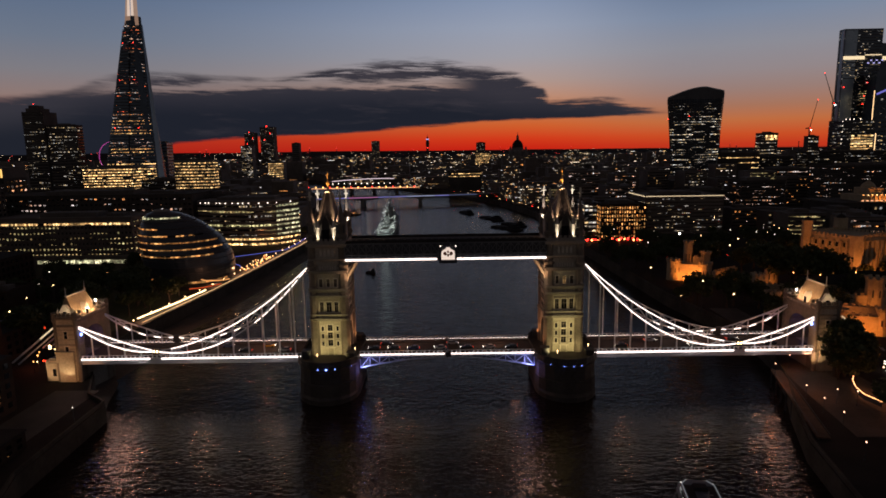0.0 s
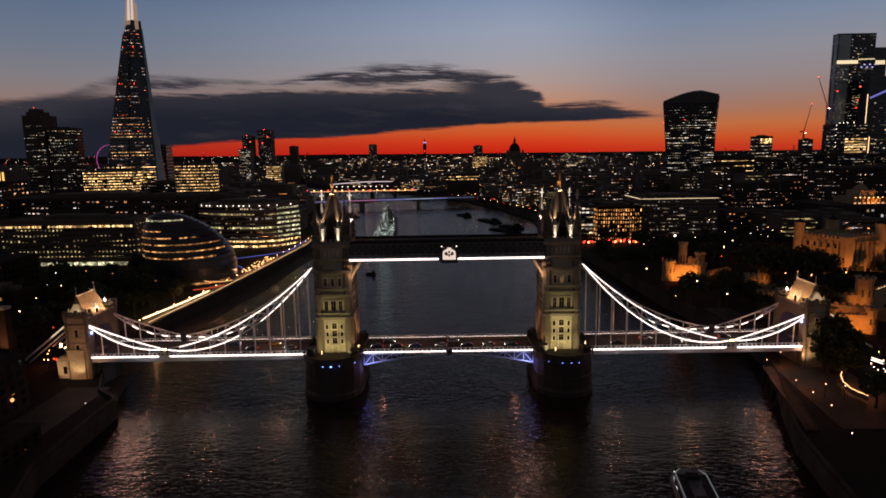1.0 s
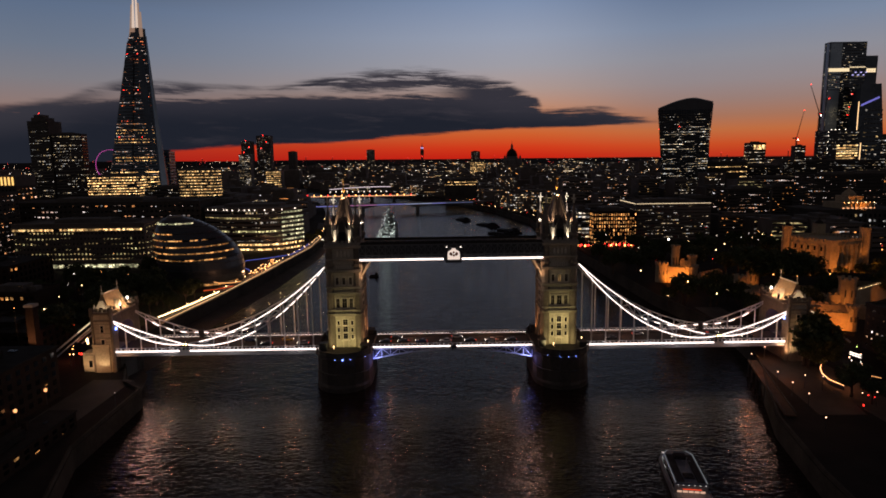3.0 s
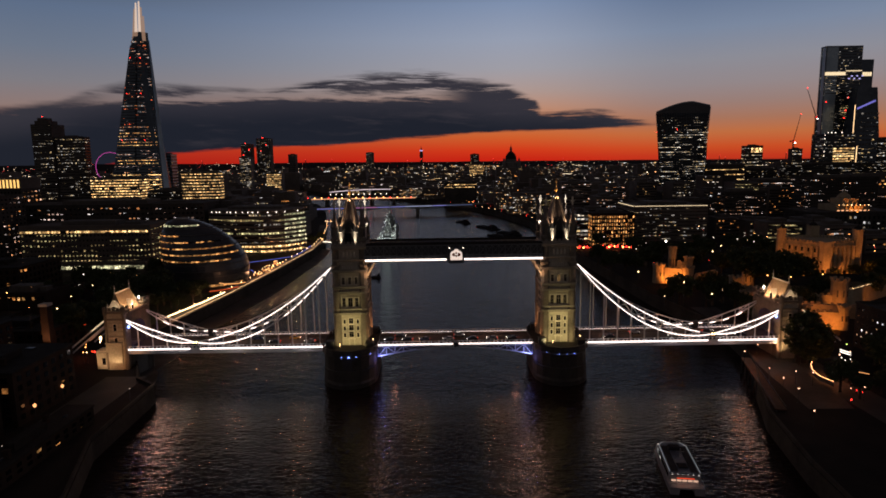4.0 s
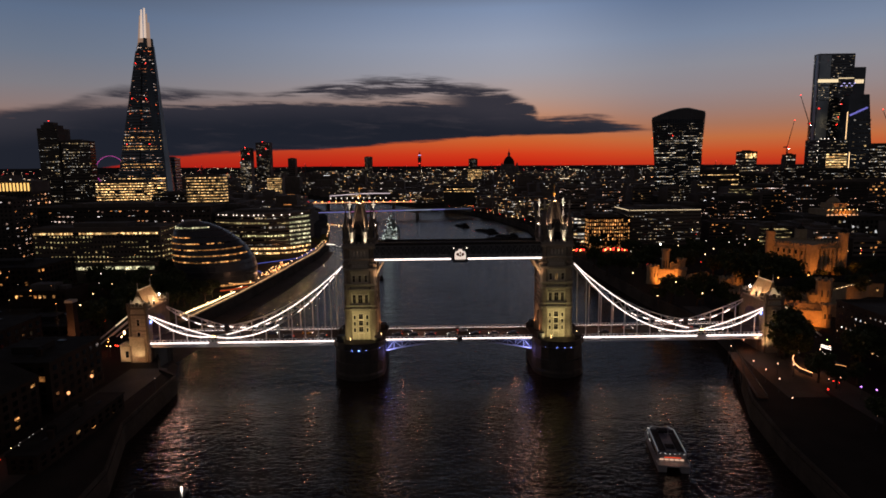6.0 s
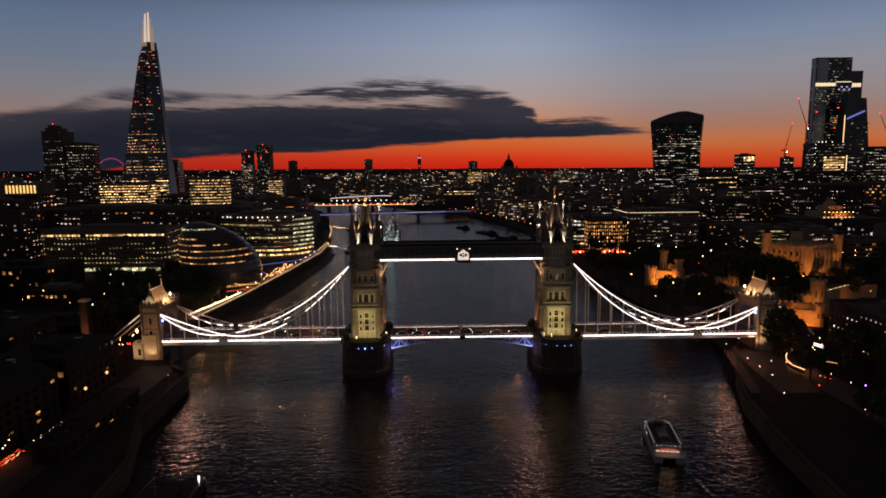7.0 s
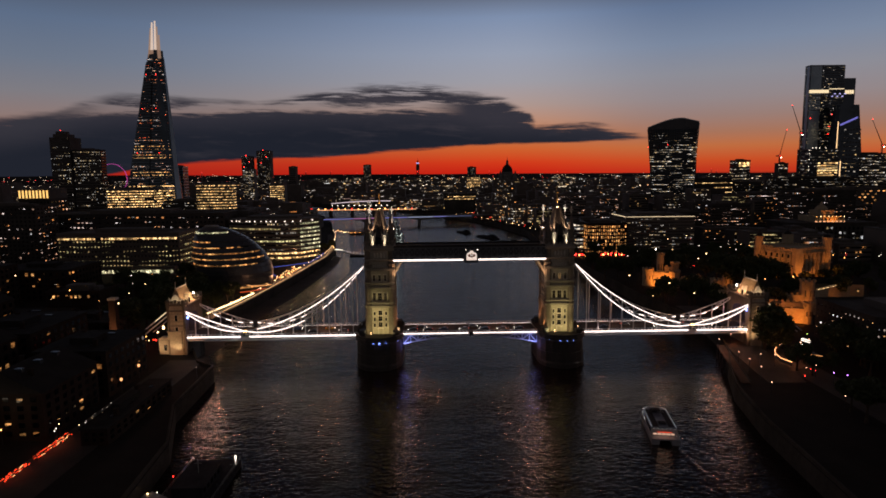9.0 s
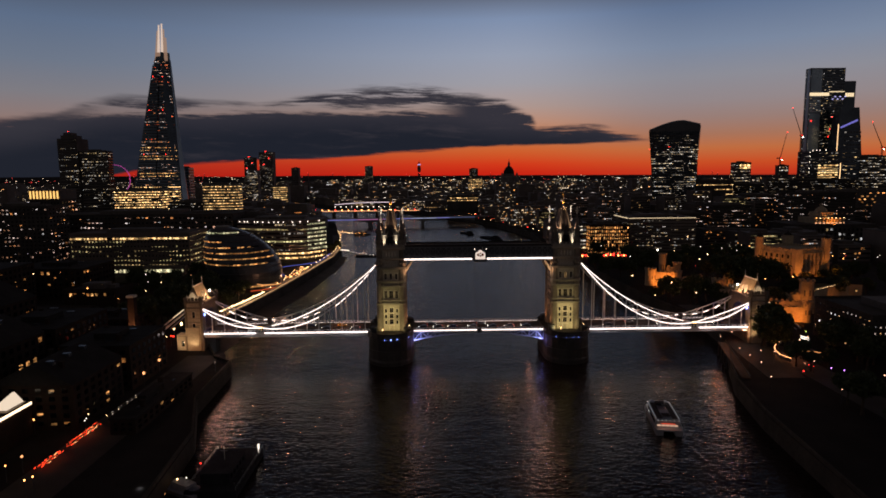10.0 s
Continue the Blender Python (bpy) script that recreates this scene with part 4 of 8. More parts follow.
def abutment(sign):
    t = thing("abutment_tower", "stone gate tower arching over the road with floodlit roof", "tower", ((-131.0 if sign < 0 else 130.2), 0, 0), "abutment towers")
    # gate wall with the road arch, cut as one profile and carried through in x
    prof = [(-9.8, -4), (-6.0, -4), (-6.0, 15.4)] + [(-6.0 * math.cos(radians(a)), 15.4 + 4.2 * math.sin(radians(a))) for a in range(15, 180, 15)] + [(6.0, 15.4), (6.0, -4), (9.8, -4), (9.8, 23.4), (-9.8, 23.4)]
    half = len(prof)
    w = Shape()
    left = [(-3.7, y, z) for y, z in prof]
    right = [(3.7, y, z) for y, z in prof]
    w.add(left + right, [(i, (i + 1) % half, half + (i + 1) % half, half + i) for i in range(half)])
    crown = list(range(2, half - 5))
    n = len(crown)
    for side in (0, half):
        fs = [(0, 1, 2, half - 1), (half - 2, half - 5, half - 4, half - 3)]
        ring = crown + [half - 5]
        for a, b_ in zip(ring, ring[1:]):
            top = half - 1 if prof[b_][0] <= 0 else half - 2
            fs.append((a, b_, top))
        k = ring[len(ring) // 2]
        fs.append((k, half - 2, half - 1))
        w.add([(p[0] + (0.0), p[1], p[2]) for p in (left if side == 0 else right)], fs)
    # gate wall's unlit look is put into the darker stone colour
    part("wall", w, "shaded_stone", t)
    part("road_sill", Shape().box(-3.65, 3.65, -6.0, 6.0, -4, DECK - 0.4), "granite", t)
    for s in (-1, 1):
        y0, y1 = sorted((s * 6.3, s * 10.1))
        pb_ = part("pillar", Shape().box(-3.4, 3.4, y0, y1, -4, 25.4), "portland_stone", t)
        # above 20 m the missing floodlight is put into the stone's colour
        for z, h, o in ((9.2, 0.6, 0.3), (14.8, 0.4, 0.2), (21.6, 0.5, 0.3), (24.2, 0.8, 0.5)):
            part("cornice", Shape().box(-3.5 - o, 3.5 + o, y0 - o, y1 + o, z, z + h), "granite" if z < 20 else "shaded_stone", pb_)
        for x in (-3.1, -1.55, 0, 1.55, 3.1):
            for yy in (y0 - 0.1, y1 + 0.1):
                part("merlon", Shape().box(x - 0.46, x + 0.46, yy - 0.35, yy + 0.35, 25.4, 26.5), "shaded_stone", pb_)
        for sx in (-1, 1):
            part("turret", Shape().turned(sx * 3.5, s * 10.0, [(0.8, -4), (0.8, 9), (0.6, 9.4), (0.6, 23), (0.85, 24), (0.85, 26.6), (0.6, 26.8)], 8, math.pi / 8), "shaded_stone", pb_)
        for z in (12.0, 17.4):
            ys = s * 10.1
            part("window", Shape().box(-0.55, 0.55, min(ys, ys + s * 0.12), max(ys, ys + s * 0.12), z, z + 2.6), "stone_window", pb_)
            part("hood", Shape().box(-0.9, 0.9, min(ys, ys + s * 0.3), max(ys, ys + s * 0.3), z + 2.6, z + 2.95).box(-0.85, -0.55, min(ys, ys + s * 0.2), max(ys, ys + s * 0.2), z, z + 2.6)
                 .box(0.55, 0.85, min(ys, ys + s * 0.2), max(ys, ys + s * 0.2), z, z + 2.6), "pale_stone", pb_)
    # steep concave roof with bright stone gables at both ends and a dormer on each slope
    ox = sign * 1.4
    ro = Shape().loft([[(ox + sx * a, 0.1 + sy * b_, z) for sx, sy in ((-1, -1), (1, -1), (1, 1), (-1, 1))] for a, b_, z in ((4.4, 7.0, 23.2), (3.1, 6.5, 24.4), (2.0, 6.1, 26.4), (1.1, 5.9, 28.8), (0.2, 5.7, 31.0))])
    rf = part("roof", ro, "tan_roof", t, "floodlit tan tiled roof")
    part("ridge", Shape().box(ox - 0.25, ox + 0.25, -5.6, 5.8, 30.9, 31.35), "pale_stone", rf)
    for sy in (-1, 1):
        yy = 0.1 + sy * 5.6
        part("finial", Shape().turned(ox, yy, [(0.25, 30.9), (0.42, 31.4), (0.16, 31.9), (0.12, 34.2), (0.0, 34.5)], 6), "pale_stone", rf)
        part("gable", Shape().loft([[(ox - 2.6, yy + sy * u, 23.3), (ox + 2.6, yy + sy * u, 23.3), (ox + 2.5, yy + sy * u, 25.4), (ox + 0.4, yy + sy * u, 28.6), (ox - 0.4, yy + sy * u, 28.6), (ox - 2.5, yy + sy * u, 25.4)] for u in (0.4, 1.5)]), "pale_stone", rf, "pale stone gable")
        part("gable_window", Shape().box(ox - 0.6, ox + 0.6, min(yy + sy * 1.48, yy + sy * 1.6), max(yy + sy * 1.48, yy + sy * 1.6), 24.2, 26.2), "stone_window", rf)
        for sx in (-1, 1):
            part("pinnacle", Shape().turned(ox + sx * 2.7, yy + sy * 1.0, [(0.42, 23.3), (0.42, 25.6), (0.55, 25.8), (0.05, 27.4)], 6), "pale_stone", rf)
    for sx in (-1, 1):
        do = part("dormer", Shape().loft([[(ox + sx * a, v, 23.3) for a, v in ((0.8, -1.2), (3.6, -1.2), (3.6, 1.2), (0.8, 1.2))], [(ox + sx * a, v, 26.0) for a, v in ((0.6, -1.2), (3.6, -1.2), (3.6, 1.2), (0.6, 1.2))],
                                          [(ox + sx * a, v, 27.9) for a, v in ((0.4, -0.1), (3.6, -0.1), (3.6, 0.1), (0.4, 0.1))]]), "pale_stone", t)
        part("window", Shape().box(ox + sx * 3.65 - 0.06, ox + sx * 3.65 + 0.06, -0.65, 0.65, 23.9, 26.0), "stone_window", do)
        part("lantern", Shape().turned(ox + sx * 3.0, 6.8, [(0.1, 26.4), (0.3, 26.6), (0.3, 27.2), (0.05, 27.5)], 6), "lamp_white", t, "bright white lamp")
        part("parapet", Shape().box(sx * 3.75 - 0.2, sx * 3.75 + 0.2, -6.2, 6.2, 23.4, 24.0), "granite", t)
    # small lodge against the outer side of the gate, with its own battlements
    lo = part("lodge", Shape().box(min(sign * 3.0, sign * 8.6), max(sign * 3.0, sign * 7.2), -9.4, -4.6, -4, 9.4), "portland_stone", t, "low stone lodge lit warm")
    for k in range(5):
        xm = sign * (3.9 + k * 0.75)
        part("merlon", Shape().box(xm - 0.24, xm + 0.24, -9.5, -9.0, 9.4, 10.3), "granite", lo)
    part("cornice", Shape().box(min(sign * 2.9, sign * 7.7), max(sign * 2.9, sign * 7.7), -9.7, -4.5, 8.4, 8.9), "granite", lo)
    part("window", Shape().box(sign * 5.8 - 0.6, sign * 5.8 + 0.6, -9.52, -9.38, 3.8, 6.4), "stone_window", lo)
    part("plinth", Shape().box(min(sign * 3.9, -sign * 2.2), max(sign * 3.9, -sign * 2.2), -10.7, -10.0, -4, 12.4).box(min(sign * 4.1, -sign * 2.4), max(sign * 4.1, -sign * 2.4), -10.9, -9.8, 12.4, 12.9), "portland_stone", t)
    for k in range(6):
        part("string_course", Shape().box(-3.5, 3.5, -10.2 - 0.06 * (k % 2), -10.05, 13.6 + k * 1.7, 13.8 + k * 1.7), "granite", t)
    part("arch_lamp", Shape().turned(-sign * 4.6, -8.9, [(0.05, 18.0), (0.42, 18.3), (0.42, 18.9), (0.05, 19.2)], 6), "lamp_blue", t, "bright blue lamp")
    part("door_lamp", Shape().turned(sign * 5.6, -10.7, [(0.05, 13.9), (0.42, 14.3), (0.42, 15.2), (0.05, 15.6)], 6), "lamp_warm", t, "warm lamp by the lodge")
    return t


for sg, word in ((-1, "southern"), (1, "northern")):
    bridge_tower(sg * TX, "floodlit Gothic stone bridge tower with corner turrets and steep roof")
    pier(sg * 41.0, "rounded granite river pier carrying a bridge tower")
    side_span(sg)
    bascule(sg)
    abutment(sg)
    for sd in (-1, 1):
        suspension_chain(sg, sd)
for sd in (-1, 1):
    walkway(sd)
crest(0.8, -8.75, 42.4)
part("crest_bracket", Shape().box(-0.9, 0.9, -8.75, -8.3, DECK - 0.9, DECK + 0.7), "dark_steel", bpy.data.objects["bascule_leaf"], "dark iron crest at the joint", at=pose(0.5, 0, -DECK))

# floodlights on the bridge
FLOOD = (1.0, 0.76, 0.32)
for sg in (-1, 1):
    for dx in (-3.6, 3.6):
        lamp("tower_floodlight", "SPOT", (sg * TX + dx, -17.4, DECK + 1.0), (sg * TX + dx * 0.25, -7.4, DECK + 13.5), 4900 if sg > 0 else 4500, FLOOD, 0.4, 44)
        lamp("tower_foot_floodlight", "SPOT", (sg * TX + dx * 1.3, -14.0, DECK + 0.8), (sg * TX + dx, -7.4, DECK + 6), 1700 if sg > 0 else 1500, FLOOD, 0.4, 110)
    for dx in (-2.75, 2.75):
        lamp("pinnacle_floodlight", "SPOT", (sg * TX + dx, -9.5, 47.6), (sg * TX + dx, -7.3, 54), 5000, (1, 0.82, 0.6), 0.1, 26)
        lamp("roof_floodlight", "SPOT", (sg * TX + dx * 1.5, -8.45, 56.2), (sg * TX + dx * 0.6, -4.2, 60.5), 900, (1, 0.62, 0.4), 0.1, 80)
    for dx in (-5.1, 5.1):
        lamp("spire_floodlight", "SPOT", (sg * TX + dx * 1.2, 2.5, 50.0), (sg * TX + dx, 6.3, 62.0), 46000, (1, 0.88, 0.76), 0.1, 21)
    lamp("bracket_lamp", "POINT", (sg * 29.8, -10.2, 35.6), None, 500, (1, 0.66, 0.42), 0.25)
    lamp("river_floodlight", "SPOT", (sg * 29.8, -10.6, 35.6), (sg * 14, -110, -4), 4500 if sg > 0 else 1500, (1, 0.5, 0.36), 2.2, 75)
    lamp("pier_inner_lamp", "POINT", (sg * 24.0, -8.0, 3.0), None, 320, (1, 0.42, 0.26), 0.3)
    lamp("bascule_foot_lamp", "POINT", (sg * 29.6, -9.8, 4.6), None, 160, (0.25, 0.26, 1.0), 0.2)
    lamp("bracket_floodlight", "SPOT", (sg * (TX - 11.5), -9.5, 33.5), (sg * (TX - 7.0), -6.4, 39.5), 4200, (1, 0.5, 0.24), 0.15, 60)
    lamp("finial_floodlight", "SPOT", (sg * TX, -2.4, 64.6), (sg * TX, 0, 70), 2600, (1, 0.55, 0.25), 0.1, 70)
    for yy in (-6.2, 6.2):
        lamp("inner_face_floodlight", "SPOT", (sg * (TX - 8.6), yy, DECK + 0.6), (sg * (TX - 6.4), yy, DECK + 16), 3600, (1, 0.38, 0.14), 0.2, 70)
    for yy in (-4.4, 4.4):
        lamp("abutment_roof_lamp", "SPOT", (sg * 126.2, yy, 24.6), (sg * 131.4, yy * 0.7, 27.4), 2900, (1, 0.6, 0.32), 0.2, 120)
    for yy in (-9.4, 9.6):
        lamp("abutment_gable_lamp", "SPOT", (sg * 131.6, yy, 25.9), (sg * 132.2, yy * 0.6, 26.6), 190, (1, 0.7, 0.42), 0.15, 125)
    lamp("abutment_foot_lamp", "SPOT", (sg * (130.4 if sg < 0 else 125.2), -13.5, 3.4), (sg * (131 if sg < 0 else 128.2), -10.4, 9), 900 if sg < 0 else 1500, (1, 0.62, 0.3), 0.3, 90 if sg < 0 else 66)
    lamp("abutment_wall_lamp", "SPOT", (sg * 127, -30, 3.4) if sg < 0 else (122.5, -13.2, 3.4), (sg * 131.1, -9.8, 12) if sg < 0 else (128, -10.2, 14), 5600 if sg < 0 else 7500, (1, 0.41, 0.16) if sg < 0 else (1, 0.5, 0.22), 0.5, 70)
    lamp("lodge_lamp", "SPOT", (sg * 139, -17, 4), (sg * 135.6, -9, 7), 1500 if sg < 0 else 250, (1, 0.6, 0.3), 0.3, 80)
    lamp("abutment_lantern", "SPOT", (sg * 127.2, 7.6, 27.4), (sg * 100, -62, -4), 6800 if sg < 0 else 3200, (1, 0.48, 0.34), 1.8, 50)
    lamp("abutment_blue_lamp", "POINT", (sg * 125.4, -8.6, 18.4), None, 26, (0.25, 0.32, 1.0), 0.3)
    lamp("abutment_arch_lamp", "POINT", (sg * 129.6, 0, 17), None, 120, (0.12, 0.15, 1.0), 0.3)
    lamp("bascule_blue_lamp", "SPOT", (sg * 29.8, -11.0, 3.2), (sg * 25.5, -7.8, 7.4), 3400, (0.42, 0.42, 1.0), 0.3, 80)

# the bridge stands slightly askew to the reach of the river
ASKEW = pose(0, -0.1, 0, rz=0.6)
for ob in bridge_new():
    ob.matrix_basis = ASKEW @ ob.matrix_basis

# ---- buildings of the two banks ----
rng = random.Random(7)


def office(name, label, x0, x1, y, deep, h, floors, cols, wall="city_wall", panes="win_office", side=0, side_cols=6, base=GROUND, fill=(0.86, 0.42), crown=True, turn=0.0, category="building", group="", keep=None, slab=True):
    """A framed block: body, floor edges, window panes on the river front and on one side, parapet and roof plant."""
    cx, w = (x0 + x1) / 2, (x1 - x0) / 2
    t = thing(name, label, category, (cx, y, base), group, turn)
    part("wall", Shape().box(-w, w, 0, deep, 0, h), wall, t)
    if y > 450:
        floors, cols, side_cols, fill = int(floors * 1.3), int(cols * 2.5), int(side_cols * 2), (fill[0], fill[1] * 0.85)
    f = h / floors
    pane_wall(t, (-w + 0.4, -0.1), (w - 0.4, -0.1), f * 0.3, h - f * 0.15, cols, floors, panes, fill, keep=keep, far=y > 450 or cols * floors > 260)
    if slab:
        part("floor_edges", slabs((-w - 0.2, -0.25), (w + 0.2, -0.25), f * 0.3, h - f * 0.15, floors, 0.5, 0.35), wall, t, kind="stuff")
    if side:
        x = side * (w + 0.1)
        pane_wall(t, (x, 0.4), (x, deep - 0.4), f * 0.3, h - f * 0.15, side_cols, floors, panes, fill, far=y > 450 or side_cols * floors > 60)
    if crown:
        part("parapet", Shape().box(-w - 0.3, w + 0.3, -0.35, 0.2, h, h + 1.0).box(-w - 0.3, w + 0.3, deep - 0.2, deep + 0.3, h, h + 1.0)
             .box(-w - 0.3, -w + 0.2, 0.2, deep - 0.2, h, h + 1.0).box(w - 0.2, w + 0.3, 0.2, deep - 0.2, h, h + 1.0), wall, t)
        part("roof_plant", Shape().box(-w * 0.5, w * 0.35, deep * 0.3, deep * 0.7, h, h + 3.2).box(w * 0.45, w * 0.7, deep * 0.4, deep * 0.65, h, h + 2.0), "dark_concrete", t)
    return t


def warning_lamp(parent, x, y, z, r=0.6, material="lamp_red"):
    part("warning_lamp", Shape().turned(x, y, [(0.05, z - r), (r, z - r * 0.4), (r, z + r * 0.4), (0.05, z + r)], 6), material, parent)


# the tall glass spire
def glass_spire():
    t = thing("glass_skyscraper", "tapering glass spire with lit floors and a glowing white tip", "skyscraper", (-456, 640, GROUND))
    sr = random.Random(42)

    def edges(z):
        return -20 + 0.15 * z, 59 - 0.085 * z, -22 + 0.13 * z, 24 - 0.035 * z

    def quad(z, inset=0.0):
        l, r, f, b = edges(z)
        return [(l + inset, f + inset, z), ((l + r) / 2, f - 3.5 + inset, z), (r - inset, f + inset + 6, z), (r - inset - 3, b - inset, z), (l + inset, b - inset, z)]

    part("core", Shape().loft([quad(0), quad(60), quad(120), quad(180), quad(256)]), "shard_glass", t)
    # the outer facets stand proud of the core and end at different heights
    for k, (za, zb) in enumerate(((0, 243), (0, 262))):
        l0, r0, f0, b0 = edges(za)
        l1, r1, f1, b1 = edges(zb)
        if k == 0:
            p0, q0, p1, q1 = (l0 - 1.5, f0 - 1.2), ((l0 + r0) / 2 - 1.2, f0 - 5.0), (l1 - 1.0, f1 - 1.2), ((l1 + r1) / 2 - 1.0, f1 - 5.0)
        else:
            p0, q0, p1, q1 = ((l0 + r0) / 2 + 1.2, f0 - 5.0), (r0 + 1, f0 + 5.0), ((l1 + r1) / 2 + 0.8, f1 - 5.0), (r1 + 1, f1 + 5.0)
        part("facet", Shape().loft([[(*p0, za), (*q0, za), (q0[0], q0[1] + 0.8, za), (p0[0], p0[1] + 0.8, za)], [(*p1, zb), (*q1, zb), (q1[0], q1[1] + 0.8, zb), (p1[0], p1[1] + 0.8, zb)]]), "shard_glass", t)
    l0, r0, f0, b0 = edges(0)
    l1, r1, f1, b1 = edges(252)
    part("facet", Shape().loft([[(r0 + 0.4, f0 + 6, 0), (r0 + 7.0, f0 + 14, 0), (r0 + 6.2, f0 + 15, 0), (r0 - 0.4, f0 + 7, 0)], [(r1 + 0.2, f1 + 6, 252), (r1 + 0.9, f1 + 8, 252), (r1 + 0.5, f1 + 9, 252), (r1 - 0.2, f1 + 7, 252)]]), "sheen_glass", t, "side facet of glass, paler for reflected sky")
    # tip of separate glowing shards, brighter towards the top
    for x0, x1, top, z1, mat in ((18.4, 21.6, 23.2, 294, "shard_tip_side"), (21.8, 26.4, 25.6, 302, "shard_tip"), (27.4, 31.4, 29.8, 304, "shard_tip"), (31.6, 34.4, 32.2, 296, "shard_tip_side"), (34.5, 37.4, 34.6, 284, "shard_tip_side")):
        def cut(z):
            u = (z - 250) / (z1 - 250)
            a, b, y = x0 + (top - 0.9 - x0) * u, x1 + (top + 0.9 - x1) * u, 10 + 4 * u
            return [(a, y, z), (b, y, z), (b, y + 1, z), (a, y + 1, z)]

        part("tip_shard", Shape().loft([cut(250), cut(262)]), "shard_tip_low", t, "dim lower glass of the glowing tip")
        part("tip_shard", Shape().loft([cut(262), cut(z1)]), mat, t, "glowing white glass shard")
    z = 6.0
    rows_of = {"win_bright": Shape(), "win_shard": Shape(), "win_shard_high": Shape(), "win_shard_red": Shape()}
    while z < 250:
        l, r, f, b = edges(z)
        low = z < 66
        mat = sr.choice(("win_bright", "win_bright", "win_shard", "win_shard_high")) if low else sr.choice(("win_shard", "win_shard_high", "win_shard_high")) if z < 128 else "win_shard_high" if sr.random() < 0.62 else "win_shard_red"
        n = max(4, int((r - l) / (7 if low else 3)))
        h = 0.58 if z < 104 else 0.5
        m = (l + r) / 2
        pane_wall(t, (l, f - 2.6), (m, f - 6.6), z - h, z + h, n, 1, mat, (0.98 if low else 0.8, 0.9), far=True, into=rows_of[mat])
        pane_wall(t, (m, f - 6.6), (r, f + 3.2), z - h, z + h, n, 1, mat, (0.98 if low else 0.8, 0.9), far=True, into=rows_of[mat])
        z += 3.4 if low else 4.2
    for m, s in rows_of.items():
        part("panes", s, joined(m), t, kind="stuff")
    for x, z in ((6, 112), (38, 112), (14, 176), (34, 176), (20, 225), (34, 225)):
        warning_lamp(t, x, -32 + 0.13 * z, z)
    return t


glass_spire()

# hospital tower beside it: two slabs
gt = office("hospital_tower", "dark concrete hospital tower of two slabs with few lit windows", -580, -551, 630, 30, 136, 26, 9, "dark_concrete", "win_guys", 0, crown=False)
part("crown", Shape().box(-11, 9, 4, 24, 136, 141).box(-8, 4, 6, 20, 141, 145), "dark_concrete", gt)
warning_lamp(gt, -3, 10, 147)
office("hospital_block", "broad dark hospital slab with scattered lit windows", -549, -508, 632, 14, 117, 22, 10, "dark_concrete", "win_guys", 1, 4)
office("news_office", "glass office building with fully lit yellow floors", -480, -414, 588, 30, 60, 13, 14, "concrete", "win_bright", 1, 4, fill=(0.97, 0.36))
office("station_office", "office block with bright yellow lit floors", -328, -281, 520, 16, 68, 14, 12, "concrete", "win_office_full", 1, 5, fill=(0.97, 0.34))
office("slim_tower", "slim pale glass tower beside the glass spire", -427, -413, 690, 20, 92, 16, 3, "sheen_glass", "win_dark", 1, 3)
office("dark_office", "dark office block on the south bank", -390, -330, 560, 40, 44, 9, 12, "dark_concrete", "win_guys", 1, 4)

# riverside offices on the south bank
ml = thing("riverside_office", "curved glass office block with greenish lit floors", "building", (-165, 262, GROUND))
FRONT = [(-47, 38), (-20, 28), (5, 25), (22, 30), (36, 50)]
part("wall", Shape().prism(FRONT + [(31, 65), (-47, 65)], 0, 37), "city_wall", ml)
part("roof_plant", Shape().box(-30, 18, 38, 60, 37, 40.4), "dark_concrete", ml)
part("canopy", Shape().prism([(x + 0.8, y - 1.8) for x, y in FRONT] + [(31, 63), (-46, 63)], 37, 37.9), "concrete", ml)
ml_rows = {}
for k, (a, b) in enumerate(zip(FRONT, FRONT[1:])):
    cols = (22, 22, 17, 16)[k]
    for zz, m in ((0.4, "win_bright"), (4.6, "win_bright"), (8.4, "win_guys"), (12.2, "win_office"), (16.0, "win_green"), (19.8, "win_guys"), (23.6, "win_guys"), (27.4, "win_office"), (32.0, "win_guys")):
        m = "win_bay" if k == 3 and zz > 5 else m
        pane_wall(ml, a, b, zz, zz + 3.0, cols, 1, m, (0.88, 0.5), far=True, into=ml_rows.setdefault(m, Shape()))
    part("floor_edges", slabs((a[0] + 0.1, a[1] - 0.3), (b[0] + 0.1, b[1] - 0.3), 4.1, 34.5, 8, 0.7, 0.45), "concrete", ml, kind="stuff")
for m, s in ml_rows.items():
    part("panes", s, joined(m), ml, kind="stuff")
for k, u in enumerate((0.05, 0.14, 0.2, 0.34, 0.4, 0.5, 0.62, 0.72, 0.8, 0.9, 1.1, 1.3, 1.5, 1.8)):
    i = min(int(u * 2), 3)
    (xa, ya), (xb, yb) = FRONT[i], FRONT[i + 1]
    f, q = u * 2 - i, 0.5 if k % 3 else 0.32
    part("roof_lamp", Shape().turned(xa + (xb - xa) * f + 0.8, ya + (yb - ya) * f - 1.0, [(0.1, 35.6), (q, 35.9), (q, 36.4), (0.1, 36.7)], 6), "lamp_white_soft", ml)
office("riverside_office", "long glass office block with one bright yellow floor", -322, -224, 215, 40, 33, 8, 34, "city_wall", "win_office", 1, 8, fill=(0.36, 0.34))
bp = thing("shop_front", "row of bright lit ground-floor windows", "building", (-262, 208, GROUND))
part("wall", Shape().box(-42, 36, 0, 7, 0, 7), "city_wall", bp)
pane_wall(bp, (-28, -0.15), (35, -0.15), 1.8, 4.6, 40, 1, "win_bay", (0.88, 0.9), far=True)
